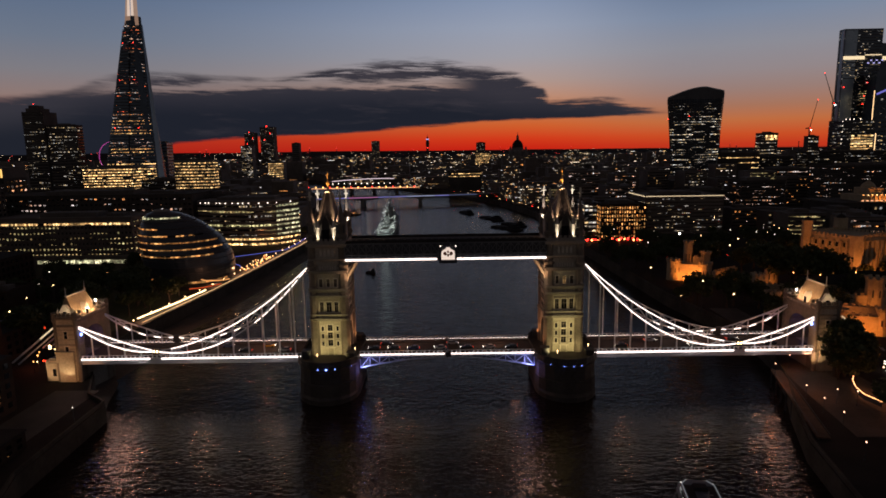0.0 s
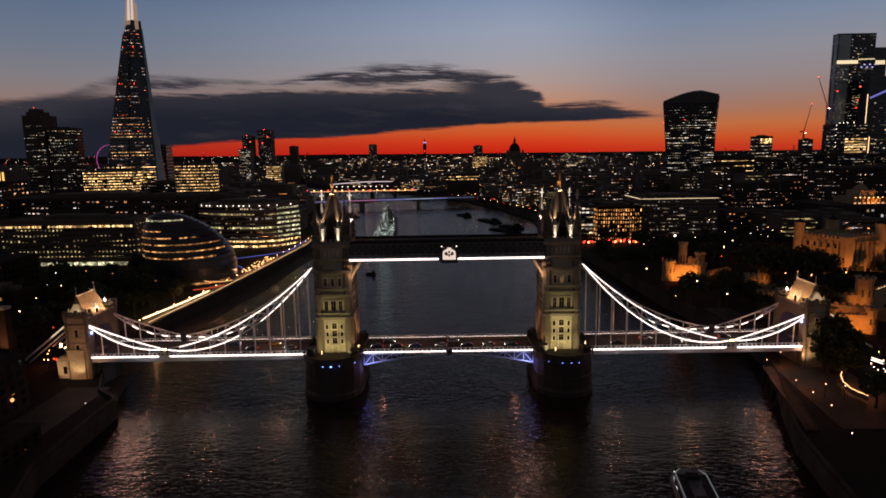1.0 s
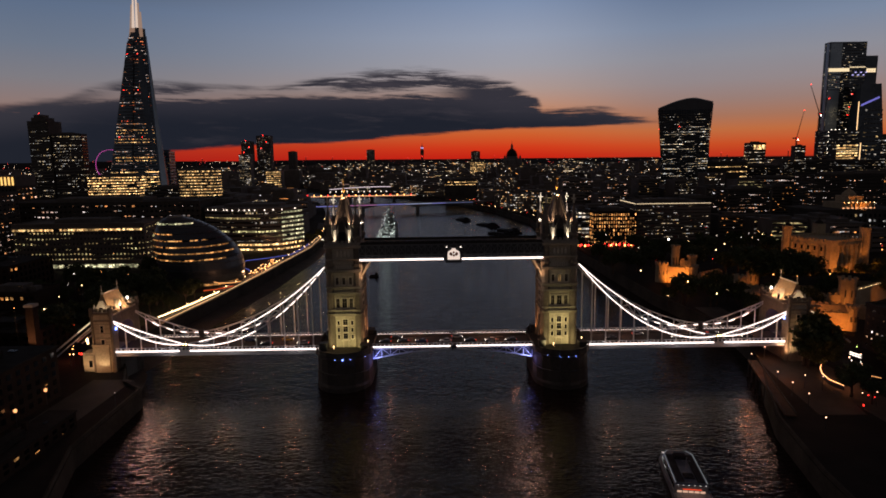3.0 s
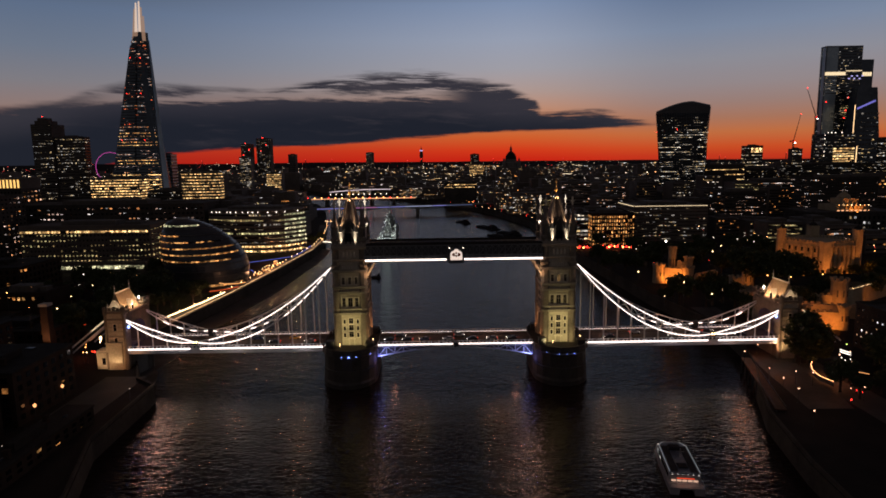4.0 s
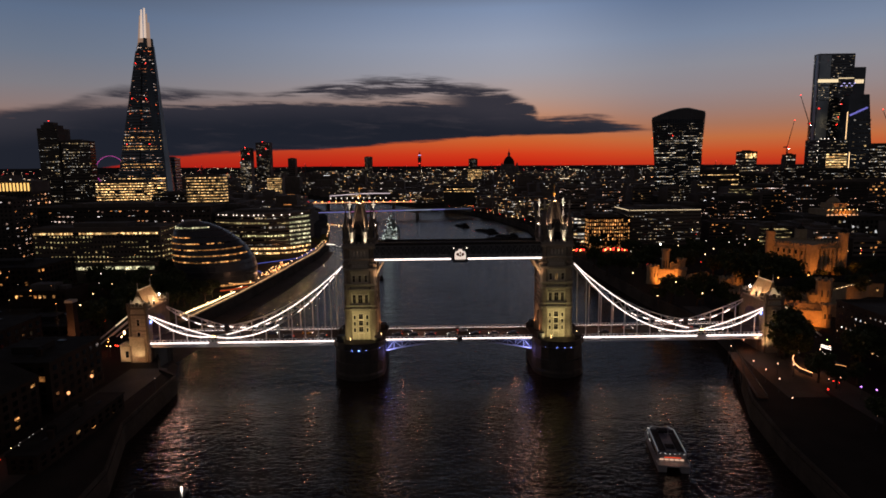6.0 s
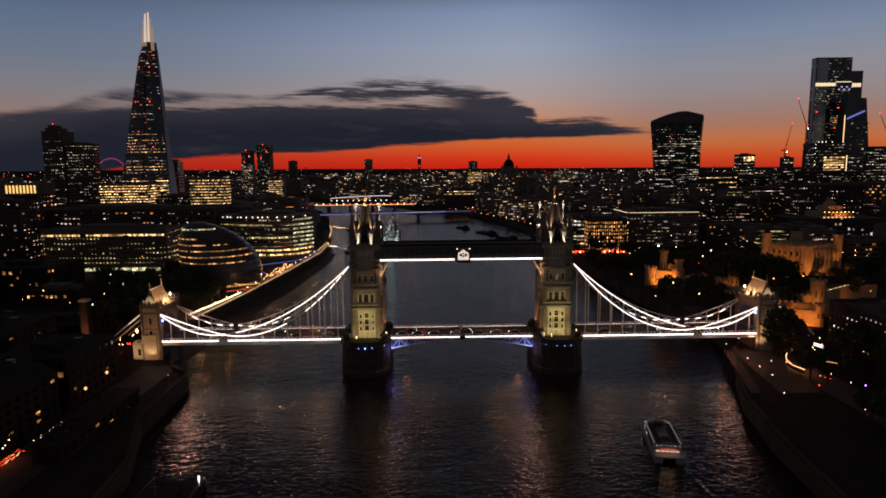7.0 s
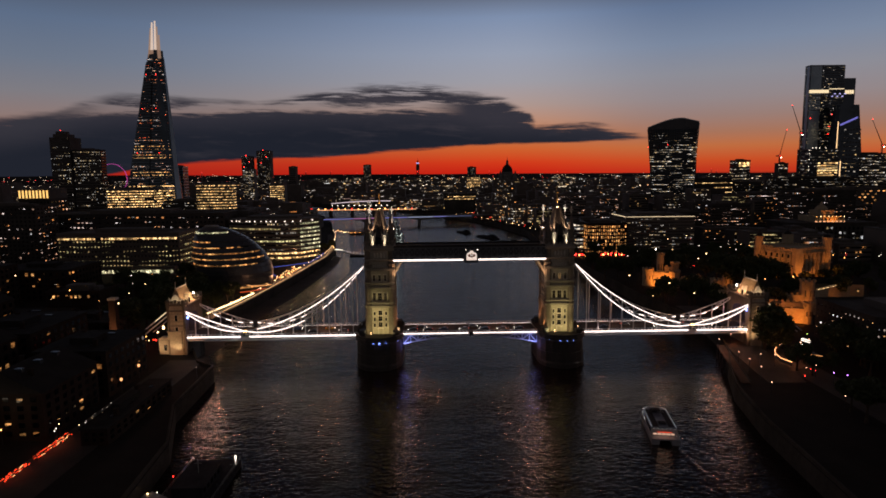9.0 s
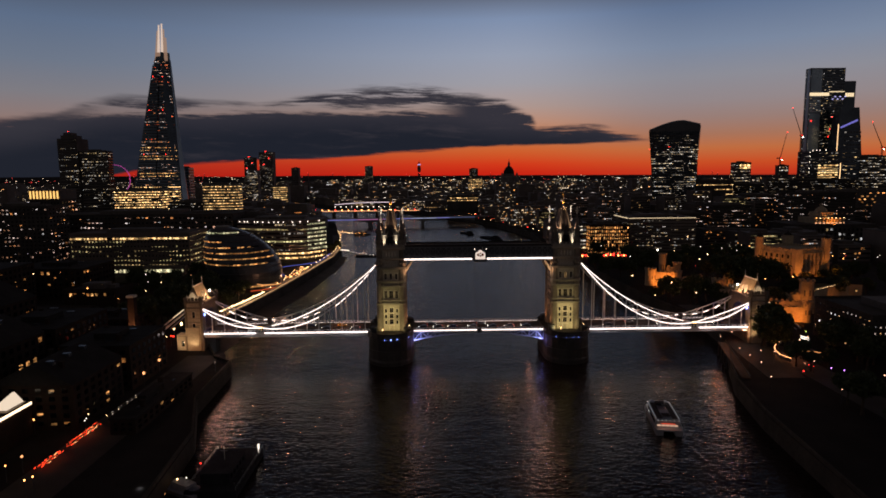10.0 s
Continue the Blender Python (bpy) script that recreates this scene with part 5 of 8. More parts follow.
pt = thing("lit_top_floor", "glazed top storey lit yellow on the office block", "building", (-273, 213.6, GROUND + 27.5))
part("wall", Shape().box(-49, 49, 0, 1.2, 0, 4), "city_wall", pt)
pane_wall(pt, (-48, -0.15), (48, -0.15), 1.0, 2.6, 60, 1, "win_office_full", (0.85, 0.9), far=True)
office("rear_office", "broad dark office block with a flat roof", -400, -216, 300, 70, 43, 9, 46, "blackish_concrete", "win_flats", 0, slab=False, fill=(0.5, 0.35))
office("rear_office", "dark office block behind the river front", -240, -190, 330, 40, 40, 8, 10, "dark_concrete", "win_guys", 1, 6)
office("tower_hotel", "dark tower with a yellow lit striped top storey", -442, -410, 350, 30, 56, 13, 9, "blackish_concrete", "win_flats", 1, 5, fill=(0.4, 0.4))
hs = thing("sky_lounge", "top storey with bright yellow vertical light strips", "building", (-426, 349.5, GROUND + 57.0))
part("wall", Shape().box(-16, 16, 0.6, 30, 0, 10), "dark_concrete", hs)
for k in range(9):
    part("light_fin", Shape().box(-15.0 + k * 3.5, -13.5 + k * 3.5, 0, 0.5, 0.8, 8.6), "strip_yellow", hs)
office("dark_flats", "dark block of flats with a few lit rooms", -420, -360, 250, 30, 54, 15, 16, "blackish_concrete", "win_flats", 1, 6, fill=(0.4, 0.4))
office("dark_flats", "dark block of flats with a few lit rooms", -470, -400, 150, 40, 36, 10, 16, "warehouse_brick", "win_flats", 1, 7, fill=(0.4, 0.4))

# the leaning glass city hall


def city_hall():
    t = thing("round_glass_hall", "leaning egg-shaped glass hall with amber lit floor rings", "building", (-160, 165, GROUND))
    rings = [(-1, 0, 23.5), (-1.5, 4, 25), (-2.5, 10, 26.5), (-4.2, 17, 26.4), (-6.6, 24, 24.6), (-9.6, 30, 21.6), (-12.6, 35, 17.8), (-15.2, 38.6, 13.6), (-17.2, 41, 9.6), (-18.4, 42.4, 5.0)]
    n = 40

    def at(z):
        for (c0, z0, r0), (c1, z1, r1) in zip(rings, rings[1:]):
            if z0 <= z <= z1:
                u = (z - z0) / (z1 - z0)
                return c0 + (c1 - c0) * u, r0 + (r1 - r0) * u
        return rings[-1][0], rings[-1][2]

    part("glass_shell", Shape().loft([[(c + r * math.cos(2 * math.pi * i / n), r * math.sin(2 * math.pi * i / n), z) for i in range(n)] for c, z, r in rings]), "tower_glass", t)
    for k in range(10):
        z = 3.2 + k * 3.75
        c, r = at(z)
        ring = Shape()
        pts = [(c + (r + 0.25) * math.cos(radians(a)), (r + 0.25) * math.sin(radians(a)), z) for a in range(0, 361, 9)]
        ring.line(pts, 0.5, 0.45)
        part("floor_ring", ring, "dark_steel", t)
    for k, (z, share) in enumerate(((1.3, 1), (17.4, 0.86), (21.4, 1), (25.3, 1), (29.2, 0.9), (33.0, 0.5), (38.8, 0.85))):
        c, r = at(z)
        mat = "win_hall" if z < 36 else "win_bay"
        if z < 5:
            mat = "win_gold"
        step = 6.0
        a = 186.0 if z > 5 else 215
        end = 352.0 if z > 5 else 345
        if share < 1:
            end = a + (end - a) * share
        me = pane_mesh(r * radians(step) * 0.92, 0.75 if 5 < z < 36 else 1.2, mat, 0.3)
        while a < end:
            part("window", me, mat, t, at=pose(c + (r + 0.3) * math.cos(radians(a)), (r + 0.3) * math.sin(radians(a)), z, rz=a + 90))
            a += step
    part("roof_deck", Shape().turned(-18.4, 0, [(5.2, 42.4), (4.6, 43.2), (0.5, 43.4)], 20), "lead_roof", t)
    return t


city_hall()

# curved flaring tower on the north bank


def flared_tower():
    t = thing("flared_tower", "flared dark glass skyscraper widening towards its curved top", "skyscraper", (384, 770, GROUND))

    def edges(z):
        u = z / 160
        return -31 - 13.5 * u ** 1.7, 40 + 4.5 * u ** 1.7, -2 - 6 * u ** 1.7

    rows = [0, 30, 60, 90, 120, 140, 148]
    rings = []
    for z in rows:
        l, r, f = edges(z)
        rings.append([(l + (r - l) * k / 8, f + 4 - 4 * math.sin(math.pi * k / 8) + (2.0 if k in (0, 8) else 0), z) for k in range(9)] + [(r, 40, z), (l + 17, 40, z)])
    part("body", Shape().loft(rings), "curtain_glass", t)
    top = []
    l, r, f = edges(148)
    for k in range(13):
        u = k / 12
        top.append((l + (r - l) * u, 148 + 2.2 + 15.5 * math.sin(math.pi * 0.5 * min(1.0, u / 0.66)) - 6 * max(0.0, u - 0.66) / 0.34))
    cap = Shape().loft([[(x, f + 4 - 4 * math.sin(math.pi * k / 12), 148) for k, (x, z) in enumerate(top)] + [(r, 40, 148), (l + 17, 40, 148)],
                        [(x, f + 4 - 4 * math.sin(math.pi * k / 12), z) for k, (x, z) in enumerate(top)] + [(r, 40, top[-1][1]), (l + 17, 40, top[0][1])]])
    part("sky_garden", cap, "tower_glass", t, "curved glazed roof garden")
    # rims in the paler glass draw the sky's sheen along the edges
    part("roof_rim", Shape().line([(x, f + 3.6 - 4 * math.sin(math.pi * k / 12), z + 0.4) for k, (x, z) in enumerate(top)], 1.0, 1.1), "sheen_glass", t, "rounded roof rim, paler for reflected sky")
    part("roof_rim", Shape().line([(edges(z)[1] - 0.3, edges(z)[2] + 3.4, z) for z in (20, 60, 100, 130, 148, 158)], 0.8, 0.9), "sheen_glass", t)
    fins = Shape()
    for k in range(23):
        u = k / 22
        pts = []
        for z in rows:
            l, r, f = edges(z)
            pts.append((l + (r - l) * u, f + 3.8 - 4 * math.sin(math.pi * u) - 0.6, z))
        fins.line(pts, 0.5, 0.7)
    part("fin", fins, "dark_steel", t, kind="stuff")
    rows_of = {"win_tower": Shape(), "win_guys": Shape()}
    for k in range(35):
        z = 8 + k * 3.9
        (l, r, f), n = edges(z), 19
        m = "win_tower" if z < 125 else "win_guys"
        for c in range(0, n, 4):
            u0, u1 = c / n, min(1, (c + 4) / n)
            pts = [(l + (r - l) * u, f + 2.9 - 4 * math.sin(math.pi * u)) for u in (u0, u1)]
            pane_wall(t, pts[0], pts[1], z - 0.8, z + 0.8, 10 if c + 4 <= n else 6, 1, m, (0.9, 0.7), far=True, into=rows_of[m])
    for m, s in rows_of.items():
        part("panes", s, joined(m), t, kind="stuff")
    for x, z in ((-43, 118), (-10, 122)):
        warning_lamp(t, x, -9, z)
    return t


flared_tower()
office("tower_annex", "narrow dark block beside the flared tower", 424, 440, 800, 30, 96, 16, 3, "dark_concrete", "win_dark")

# tall stepped towers of the financial district
bt = office("stepped_skyscraper", "very tall dark glass tower with a bright yellow band of floors", 750, 822, 1000, 17, 287, 40, 7, "curtain_glass", "win_guys", -1, 2, crown=False, fill=(0.7, 0.4), slab=False, category="skyscraper")
part("shoulder", Shape().box(36, 62, 4, 17, 0, 263), "curtain_glass", bt)
# paler strip over the left front: sky reflection put into the glass colour
part("corner_bay", Shape().prism([(-36.6, 9), (-36.9, 4), (-36.0, 0.8), (-33, -0.5), (-12, -0.55), (-12, -0.05), (-32, 0.2)], 0, 286.5), "sheen_glass", bt, "rounded glass corner, paler for reflected sky")
part("crown", Shape().box(-36, 36, 0, 17, 287, 289), "dark_steel", bt)
for k in range(16):
    part("bright_window", pane_mesh(4.3, 6.4, "strip_pale"), "strip_pale", bt, at=pose(-33.6 + k * 4.5, -0.9, 236)) if k < 9 else None
    part("bright_window", pane_mesh(4.3, 1.6, "strip_pale"), "strip_pale", bt, at=pose(-33.6 + k * 4.5, -0.9, 241)) if k >= 9 else None
for k in range(4):
    part("bright_window", pane_mesh(4.0, 7.5, "strip_pale"), "strip_pale", bt, at=pose(43 + k * 4.6, 3.4, 235))
for k in range(6):
    part("violet_window", pane_mesh(3.6, 2.0, "lamp_violet_soft"), "lamp_violet_soft", bt, at=pose(12 + k * 5.2, -1.2, 226 + (k % 2) * 5))
pane_wall(bt, (0, -0.8), (34, -0.8), 142, 176, 12, 8, "win_office", (0.86, 0.4), far=True)
pane_wall(bt, (-34, -0.8), (6, -0.8), 196, 230, 12, 7, "win_guys", (0.86, 0.35), far=True)
for k in range(7):
    part("edge_window", pane_mesh(3.4, 2.6, "strip_pale"), "strip_pale", bt, at=pose(64.5 + k * 0.5, 3.4, 168 - k * 6))
for x, z in ((30, 202), (40, 196), (14, 190), (-30, 182), (10, 165), (8, 150)):
    warning_lamp(bt, x, -1.4, z, 1.0)


wedge = thing("wedge_skyscraper", "wedge-shaped glass tower with a bright lit stair line", "skyscraper", (815, 960, GROUND))
part("body", Shape().loft([[(-30, 0, 0), (38, 0, 0), (38, 45, 0), (-30, 45, 0)], [(-24, 0, 205), (14, 0, 205), (14, 20, 205), (-24, 20, 205)]]), "curtain_glass", wedge)
part("stair_light", Shape().box(-26.9, -25.6, -0.6, -0.1, 4, 172), "strip_walk", wedge)
part("stair_light", Shape().box(-17.2, -15.8, -0.6, -0.1, 4, 94), "strip_walk", wedge)
part("beam", Shape().bar((-22, -0.5, 165), (12, -0.5, 180), 0.5, 3.4), "beam_violet", wedge, "blue light bar")
pane_wall(wedge, (-14, -0.2), (22, -0.2), 10, 160, 6, 18, "win_guys", (0.7, 0.35), far=True)
wl = office("round_office", "broad office block with bright curved floors", 716, 776, 930, 40, 118, 15, 9, "tower_glass", "win_guys", -1, 3, crown=False)
pane_wall(wl, (-12, -0.5), (28, -0.5), 40, 92, 7, 11, "win_office_full", (0.9, 0.55), far=True)
for x in (-24, -17, -10, 2):
    part("work_lamp", Shape().turned(x, -0.6, [(0.1, 118.4), (1.1, 119.4), (0.1, 120.4)], 6), "lamp_white_soft", wl)
for z in (62, 76, 84, 97, 108, 115):
    part("work_lamp", Shape().turned(-29.3, -0.6, [(0.1, z - 1), (0.8, z), (0.1, z + 1)], 6), "lamp_white_soft", wl)
office("lower_office", "dark office block with a lit top row", 838, 905, 960, 40, 108, 14, 9, "dark_concrete", "win_tower", -1, 3)
office("upper_office", "office block with a lit upper floor", 554, 586, 900, 16, 96, 12, 7, "dark_concrete", "win_tower", -1, 3, keep=lambda c, r: r != 10 or c > 1)
office("slim_office", "slim dark block on the skyline", 668, 688, 950, 14, 90, 12, 4, "dark_concrete", "win_tower")
office("low_office", "broad dark office block in the financial district", 620, 770, 860, 40, 62, 10, 16, "blackish_concrete", "win_guys", -1, 4)
office("low_office", "broad dark office block in the financial district", 450, 560, 800, 50, 56, 9, 14, "blackish_concrete", "win_guys", -1, 4)
office("low_office", "broad dark office block in the financial district", 430, 520, 640, 50, 42, 8, 12, "blackish_concrete", "win_flats", -1, 4)
office("low_office", "broad dark office block in the financial district", 560, 680, 640, 50, 48, 8, 12, "dark_concrete", "win_gold", -1, 4, keep=lambda c, r: (c * 7 + r * 3) % 5 < 2)


office("banded_office", "dark office block with bright bands of lit floors", 424, 498, 785, 30, 63, 12, 10, "blackish_concrete", "win_office_full", slab=False, fill=(0.94, 0.32), keep=lambda c, r: r == 13 or (r == 11 and c > 13) or (r in (7, 9) and c > 20))
uo = bpy.data.objects["upper_office"]
pane_wall(uo, (-6, -0.6), (15, -0.6), 84, 93, 9, 2, "win_bright", (0.85, 0.8), far=True)


def tower_crane(x, y, base, h, jib, label):
    t = thing("tower_crane", label, "crane", (x, y, base), "tower cranes")
    m = Shape()
    for sx in (-1, 1):
        for sy in (-1, 1):
            m.bar((sx, sy, 0), (sx, sy, h), 0.5)
    k = 0.0
    while k < h - 3:
        m.bar((-1, -1, k), (1, -1, k + 3), 0.3)
        m.bar((1, -1, k), (-1, -1, k + 3), 0.3)
        k += 3
    part("mast", m, "dark_steel", t)
    part("cab", Shape().box(-1.8, 1.8, -1.8, 1.8, h, h + 3), "dark_steel", t)
    tip = Vector((jib[0], 0, h + jib[1]))
    part("jib", Shape().bar((0, -0.7, h + 2), tip, 0.5).bar((0, 0.7, h + 2), tip, 0.5).bar((0, 0, h + 4), tip + Vector((0, 0, 0.6)), 0.5), "dark_steel", t)
    part("counterweight", Shape().box(-7 if jib[0] > 0 else 4, -4 if jib[0] > 0 else 7, -1.2, 1.2, h, h + 2.4).bar((0, 0, h + 1), (-5.5 if jib[0] > 0 else 5.5, 0, h + 1.4), 0.8), "dark_steel", t)
    warning_lamp(t, tip.x, -0.6, tip.z + 1, 0.9)
    warning_lamp(t, 0, -2.2, h + 1, 0.8)
    part("work_lamp", Shape().turned(2.2, -2.2, [(0.1, h - 3), (0.9, h - 2.6), (0.9, h - 1.6), (0.1, h - 1.2)], 6), "lamp_white", t)


tower_crane(675, 960, GROUND + 90, 14, (11, 52), "luffing tower crane with a raised jib and red lamps")
tower_crane(703, 940, GROUND + 66, 82, (-20, 54), "luffing tower crane with a raised jib and red lamps")
tower_crane(892, 975, GROUND + 108, 16, (-24, 52), "luffing tower crane with a raised jib and red lamps")

# north bank by the river
office("glass_atrium_office", "low glass office block with a bright roof edge", 174, 243, 330, 60, 33, 10, 38, "city_wall", "win_guys", -1, 16, fill=(0.8, 0.22))
ga = bpy.data.objects["glass_atrium_office"]
part("roof_edge_light", Shape().box(-34, 34, -0.8, -0.4, 33.3, 33.75), "strip_pale", ga)
part("roof_edge_light", Shape().box(-35.0, -34.6, 0, 50, 33.2, 33.8), "strip_pale", ga)
office("quay_apartments", "riverside apartment block with many amber lit windows", 128, 166, 300, 40, 29, 8, 18, "warehouse_brick", "win_gold", -1, 12, fill=(0.42, 0.6))
office("quay_annex", "glass annex with cool lit windows", 116, 127, 310, 30, 30, 8, 3, "tower_glass", "win_tower", -1, 6)
tr = thing("market_lights", "row of red and amber stall lights on the quay", "lights", (126, 292, GROUND))
for k in range(26):
    part("stall_lamp", Shape().turned(-14 + k * 1.9, rng.uniform(-6, 4), [(0.1, 0.8), (0.7, 1.2), (0.7, 2.0), (0.1, 2.4)], 6), "lamp_red" if k % 3 else "lamp_amber", tr)
# domed harbour authority building
pa = thing("domed_building", "stately stone building with a floodlit stepped tower", "building", (385, 332, GROUND))
# wall's lack of floodlight is put into its near-black colour
part("wall", Shape().box(-42, 42, 0, 50, 0, 24).box(-44, 44, -1, 51, 24, 25.5), "blackish_concrete", pa)
part("tower", Shape().box(-16, 14, 6, 36, 25, 31).box(-8, 6, 10, 30, 31, 37), "ragstone", pa)
part("dome", Shape().turned(-1, 21, [(6, 37), (5.6, 39), (3.4, 41.4), (1, 43), (0.7, 45), (0.1, 46)], 12), "ragstone", pa)
for k in range(7):
    part("column", Shape().turned(-13.5 + k * 4.2, 4.8, [(0.8, 25.5), (0.7, 30), (1.0, 31)], 8), "ragstone", pa)
for k in range(8):
    part("ledge_lamp", Shape().turned(-15 + k * 4.0, 5.0, [(0.05, 31.0), (0.4, 31.4), (0.05, 31.8)], 5), "lamp_warm" if k % 2 else "lamp_amber", pa)
pane_wall(pa, (-40, -0.15), (40, -0.15), 3, 22, 18, 4, "win_guys", (0.45, 0.6))
part("ledge_light", Shape().box(-16, 14, 5.2, 5.6, 25.8, 26.6), "led_orange", pa)
office("trinity_office", "dark office block with rows of small lit windows", 300, 345, 420, 40, 40, 11, 30, "blackish_concrete", "win_flats", -1, 4, fill=(0.5, 0.28))
office("trinity_office", "dark office block with rows of small lit windows", 250, 300, 430, 40, 30, 9, 34, "blackish_concrete", "win_flats", -1, 4, fill=(0.5, 0.28))
office("trinity_office", "dark office block with a bright top floor", 420, 500, 470, 40, 52, 10, 12, "blackish_concrete", "win_flats", -1, 4, fill=(0.5, 0.28))

# cathedral dome, mast tower and other far landmarks
ca = thing("cathedral", "dark domed cathedral on the skyline", "cathedral", (225, 1840, GROUND))
part("nave", Shape().box(-26, 26, -20, 60, 0, 42), "concrete", ca)
part("drum", Shape().turned(0, 0, [(19, 40), (19, 58), (17, 60), (17, 68)], 20), "concrete", ca)
part("dome", Shape().turned(0, 0, [(16.5, 68), (15.5, 75), (12.5, 82), (7, 88), (4, 90)], 20), "slate", ca)
part("lantern", Shape().turned(0, 0, [(3.6, 90), (3.6, 98), (2, 102), (0.6, 106), (0.4, 112)], 10), "concrete", ca)
for sx in (-1, 1):
    part("west_tower", Shape().turned(sx * 22, -16, [(5, 42), (5, 58), (3.4, 60), (3, 66), (0.4, 72)], 8), "concrete", ca)
pane_wall(ca, (-24, -20.2), (24, -20.2), 4, 36, 9, 3, "city_warm_pane", (0.6, 0.6))
ca.scale = (1.15, 1.15, 1.15)
mt = thing("mast_tower", "slender round telecom tower with red lamps", "tower", (-164, 4340, GROUND))
part("shaft", Shape().turned(0, 0, [(9, 0), (9, 150), (5, 152), (5, 166), (1.2, 168), (0.6, 184)], 12), "dark_concrete", mt)
part("dish_ring", Shape().turned(0, 0, [(13, 100), (13, 132)], 12), "dark_concrete", mt)
part("crown_light", Shape().turned(0, 0, [(10.4, 144), (10.4, 151)], 12), "lamp_violet_soft", mt)
warning_lamp(mt, 0, -10, 118, 3)
warning_lamp(mt, 0, -10, 86, 3)
for x0, x1, y, h, lab in ((-800, -760, 2200, 150, "square dark tower with lit rooms"), (-748, -692, 2230, 172, "rounded dark tower under construction with red lamps")):
    o = office("river_tower", lab + " on the far skyline", x0, x1, y, 40, h, 22, 5, "dark_concrete", "win_guys", slab=False, fill=(0.7, 0.45))
    warning_lamp(o, 0, -2, h + 3, 1.8)
    warning_lamp(o, -10, -2, h * 0.72, 1.8)
    warning_lamp(o, 12, -2, h * 0.86, 1.8)
office("lit_slab", "slim block lit cold white at night", -512, -484, 1300, 25, 92, 16, 3, "concrete", "win_tower", slab=False, fill=(0.8, 0.6))
office("lit_slab", "low block with a bright white lit front", -432, -395, 1250, 25, 52, 8, 5, "concrete", "win_office_full", slab=False)
office("far_tower", "dark flat-topped tower on the far skyline", -470, -425, 3500, 40, 128, 12, 3, "dark_concrete", "win_guys", slab=False)
office("far_tower", "dark flat-topped tower on the far skyline", 92, 122, 1900, 30, 96, 12, 3, "dark_concrete", "win_guys", slab=False)
office("far_tower", "dark slim tower on the far skyline", -540, -515, 1900, 30, 104, 12, 3, "dark_concrete", "win_dark", slab=False)
office("lit_block", "pale office block with bright lower floors near the cathedral", 84, 134, 1830, 30, 62, 9, 5, "concrete", "win_office_full", slab=False, fill=(0.8, 0.5))
office("lit_block", "low stone block lit warm beside the cathedral", 176, 200, 1700, 25, 44, 7, 4, "concrete", "win_gold", slab=False, fill=(0.9, 0.6))
office("lit_block", "riverside block with long bright floors", -2, 58, 900, 30, 36, 6, 8, "blackish_concrete", "win_office_full", slab=False, fill=(0.97, 0.3), keep=lambda c, r: r > 4)
# observation wheel, half hidden
wh = thing("observation_wheel", "large thin observation wheel lit magenta", "wheel", (-1376, 2306, GROUND))
part("rim", Shape().line([(62 * math.cos(radians(a)), 0, 66 + 62 * math.sin(radians(a))) for a in range(0, 361, 6)], 1.6, 1.6), "neon_pink", wh)
part("hub", Shape().bar((0, 0, 66), (-20, 0, 0), 2).bar((0, 0, 66), (20, 0, 0), 2), "dark_steel", wh)

# ---- bridges upstream ----


def girder_bridge(name, label, p, q, z, width, deep, spans, strips, material="concrete"):
    t = thing(name, label, "bridge", (0, 0, 0))
    p, q = Vector((*p, 0)), Vector((*q, 0))
    d = q - p
    side = Vector((d.y, -d.x, 0)).normalized()
    deck = Shape()
    a, b = p - d * 0.15, q + d * 0.15
    w = side * width / 2
    deck.add([a - w + Vector((0, 0, z)), b - w + Vector((0, 0, z)), b + w + Vector((0, 0, z)), a + w + Vector((0, 0, z)),
              a - w + Vector((0, 0, z - 1.4)), b - w + Vector((0, 0, z - 1.4)), b + w + Vector((0, 0, z - 1.4)), a + w + Vector((0, 0, z - 1.4))],
             [(0, 1, 2, 3), (7, 6, 5, 4), (0, 4, 5, 1), (1, 5, 6, 2), (2, 6, 7, 3), (3, 7, 4, 0)])
    part("deck", deck, material, t)
    for k in range(spans):
        n = 12
        for s in (-1, 1):
            arch = Shape()
            for i in range(n):
                u0, u1 = (k + i / n) / spans, (k + (i + 1) / n) / spans
                h0, h1 = deep * abs(2 * i / n - 1) ** 2, deep * abs(2 * (i + 1) / n - 1) ** 2
                a0, a1 = p + d * u0 + side * s * (width / 2 - 0.8), p + d * u1 + side * s * (width / 2 - 0.8)
                arch.add([(a0.x, a0.y, z - 1.4), (a1.x, a1.y, z - 1.4), (a1.x, a1.y, z - 1.8 - h1), (a0.x, a0.y, z - 1.8 - h0)], [(0, 1, 2, 3)])
            part("arch", arch, material, t)
        c = p + d * ((k + 1) / spans)
        if k < spans - 1:
            part("pier", Shape().box(c.x - 2.4, c.x + 2.4, c.y - width * 0.55, c.y + width * 0.55, WATER - 4, z - 1.4), material, t)
    m = len(strips)
    for k, mat in enumerate(strips):
        a0, a1 = p + d * (k / m) + side * (width / 2 + 0.2), p + d * ((k + 0.97) / m) + side * (width / 2 + 0.2)
        if mat:
            part("light_strip", Shape().bar((a0.x, a0.y, z - 0.5), (a1.x, a1.y, z - 0.5), 0.3, 1.0), mat, t)
    return t


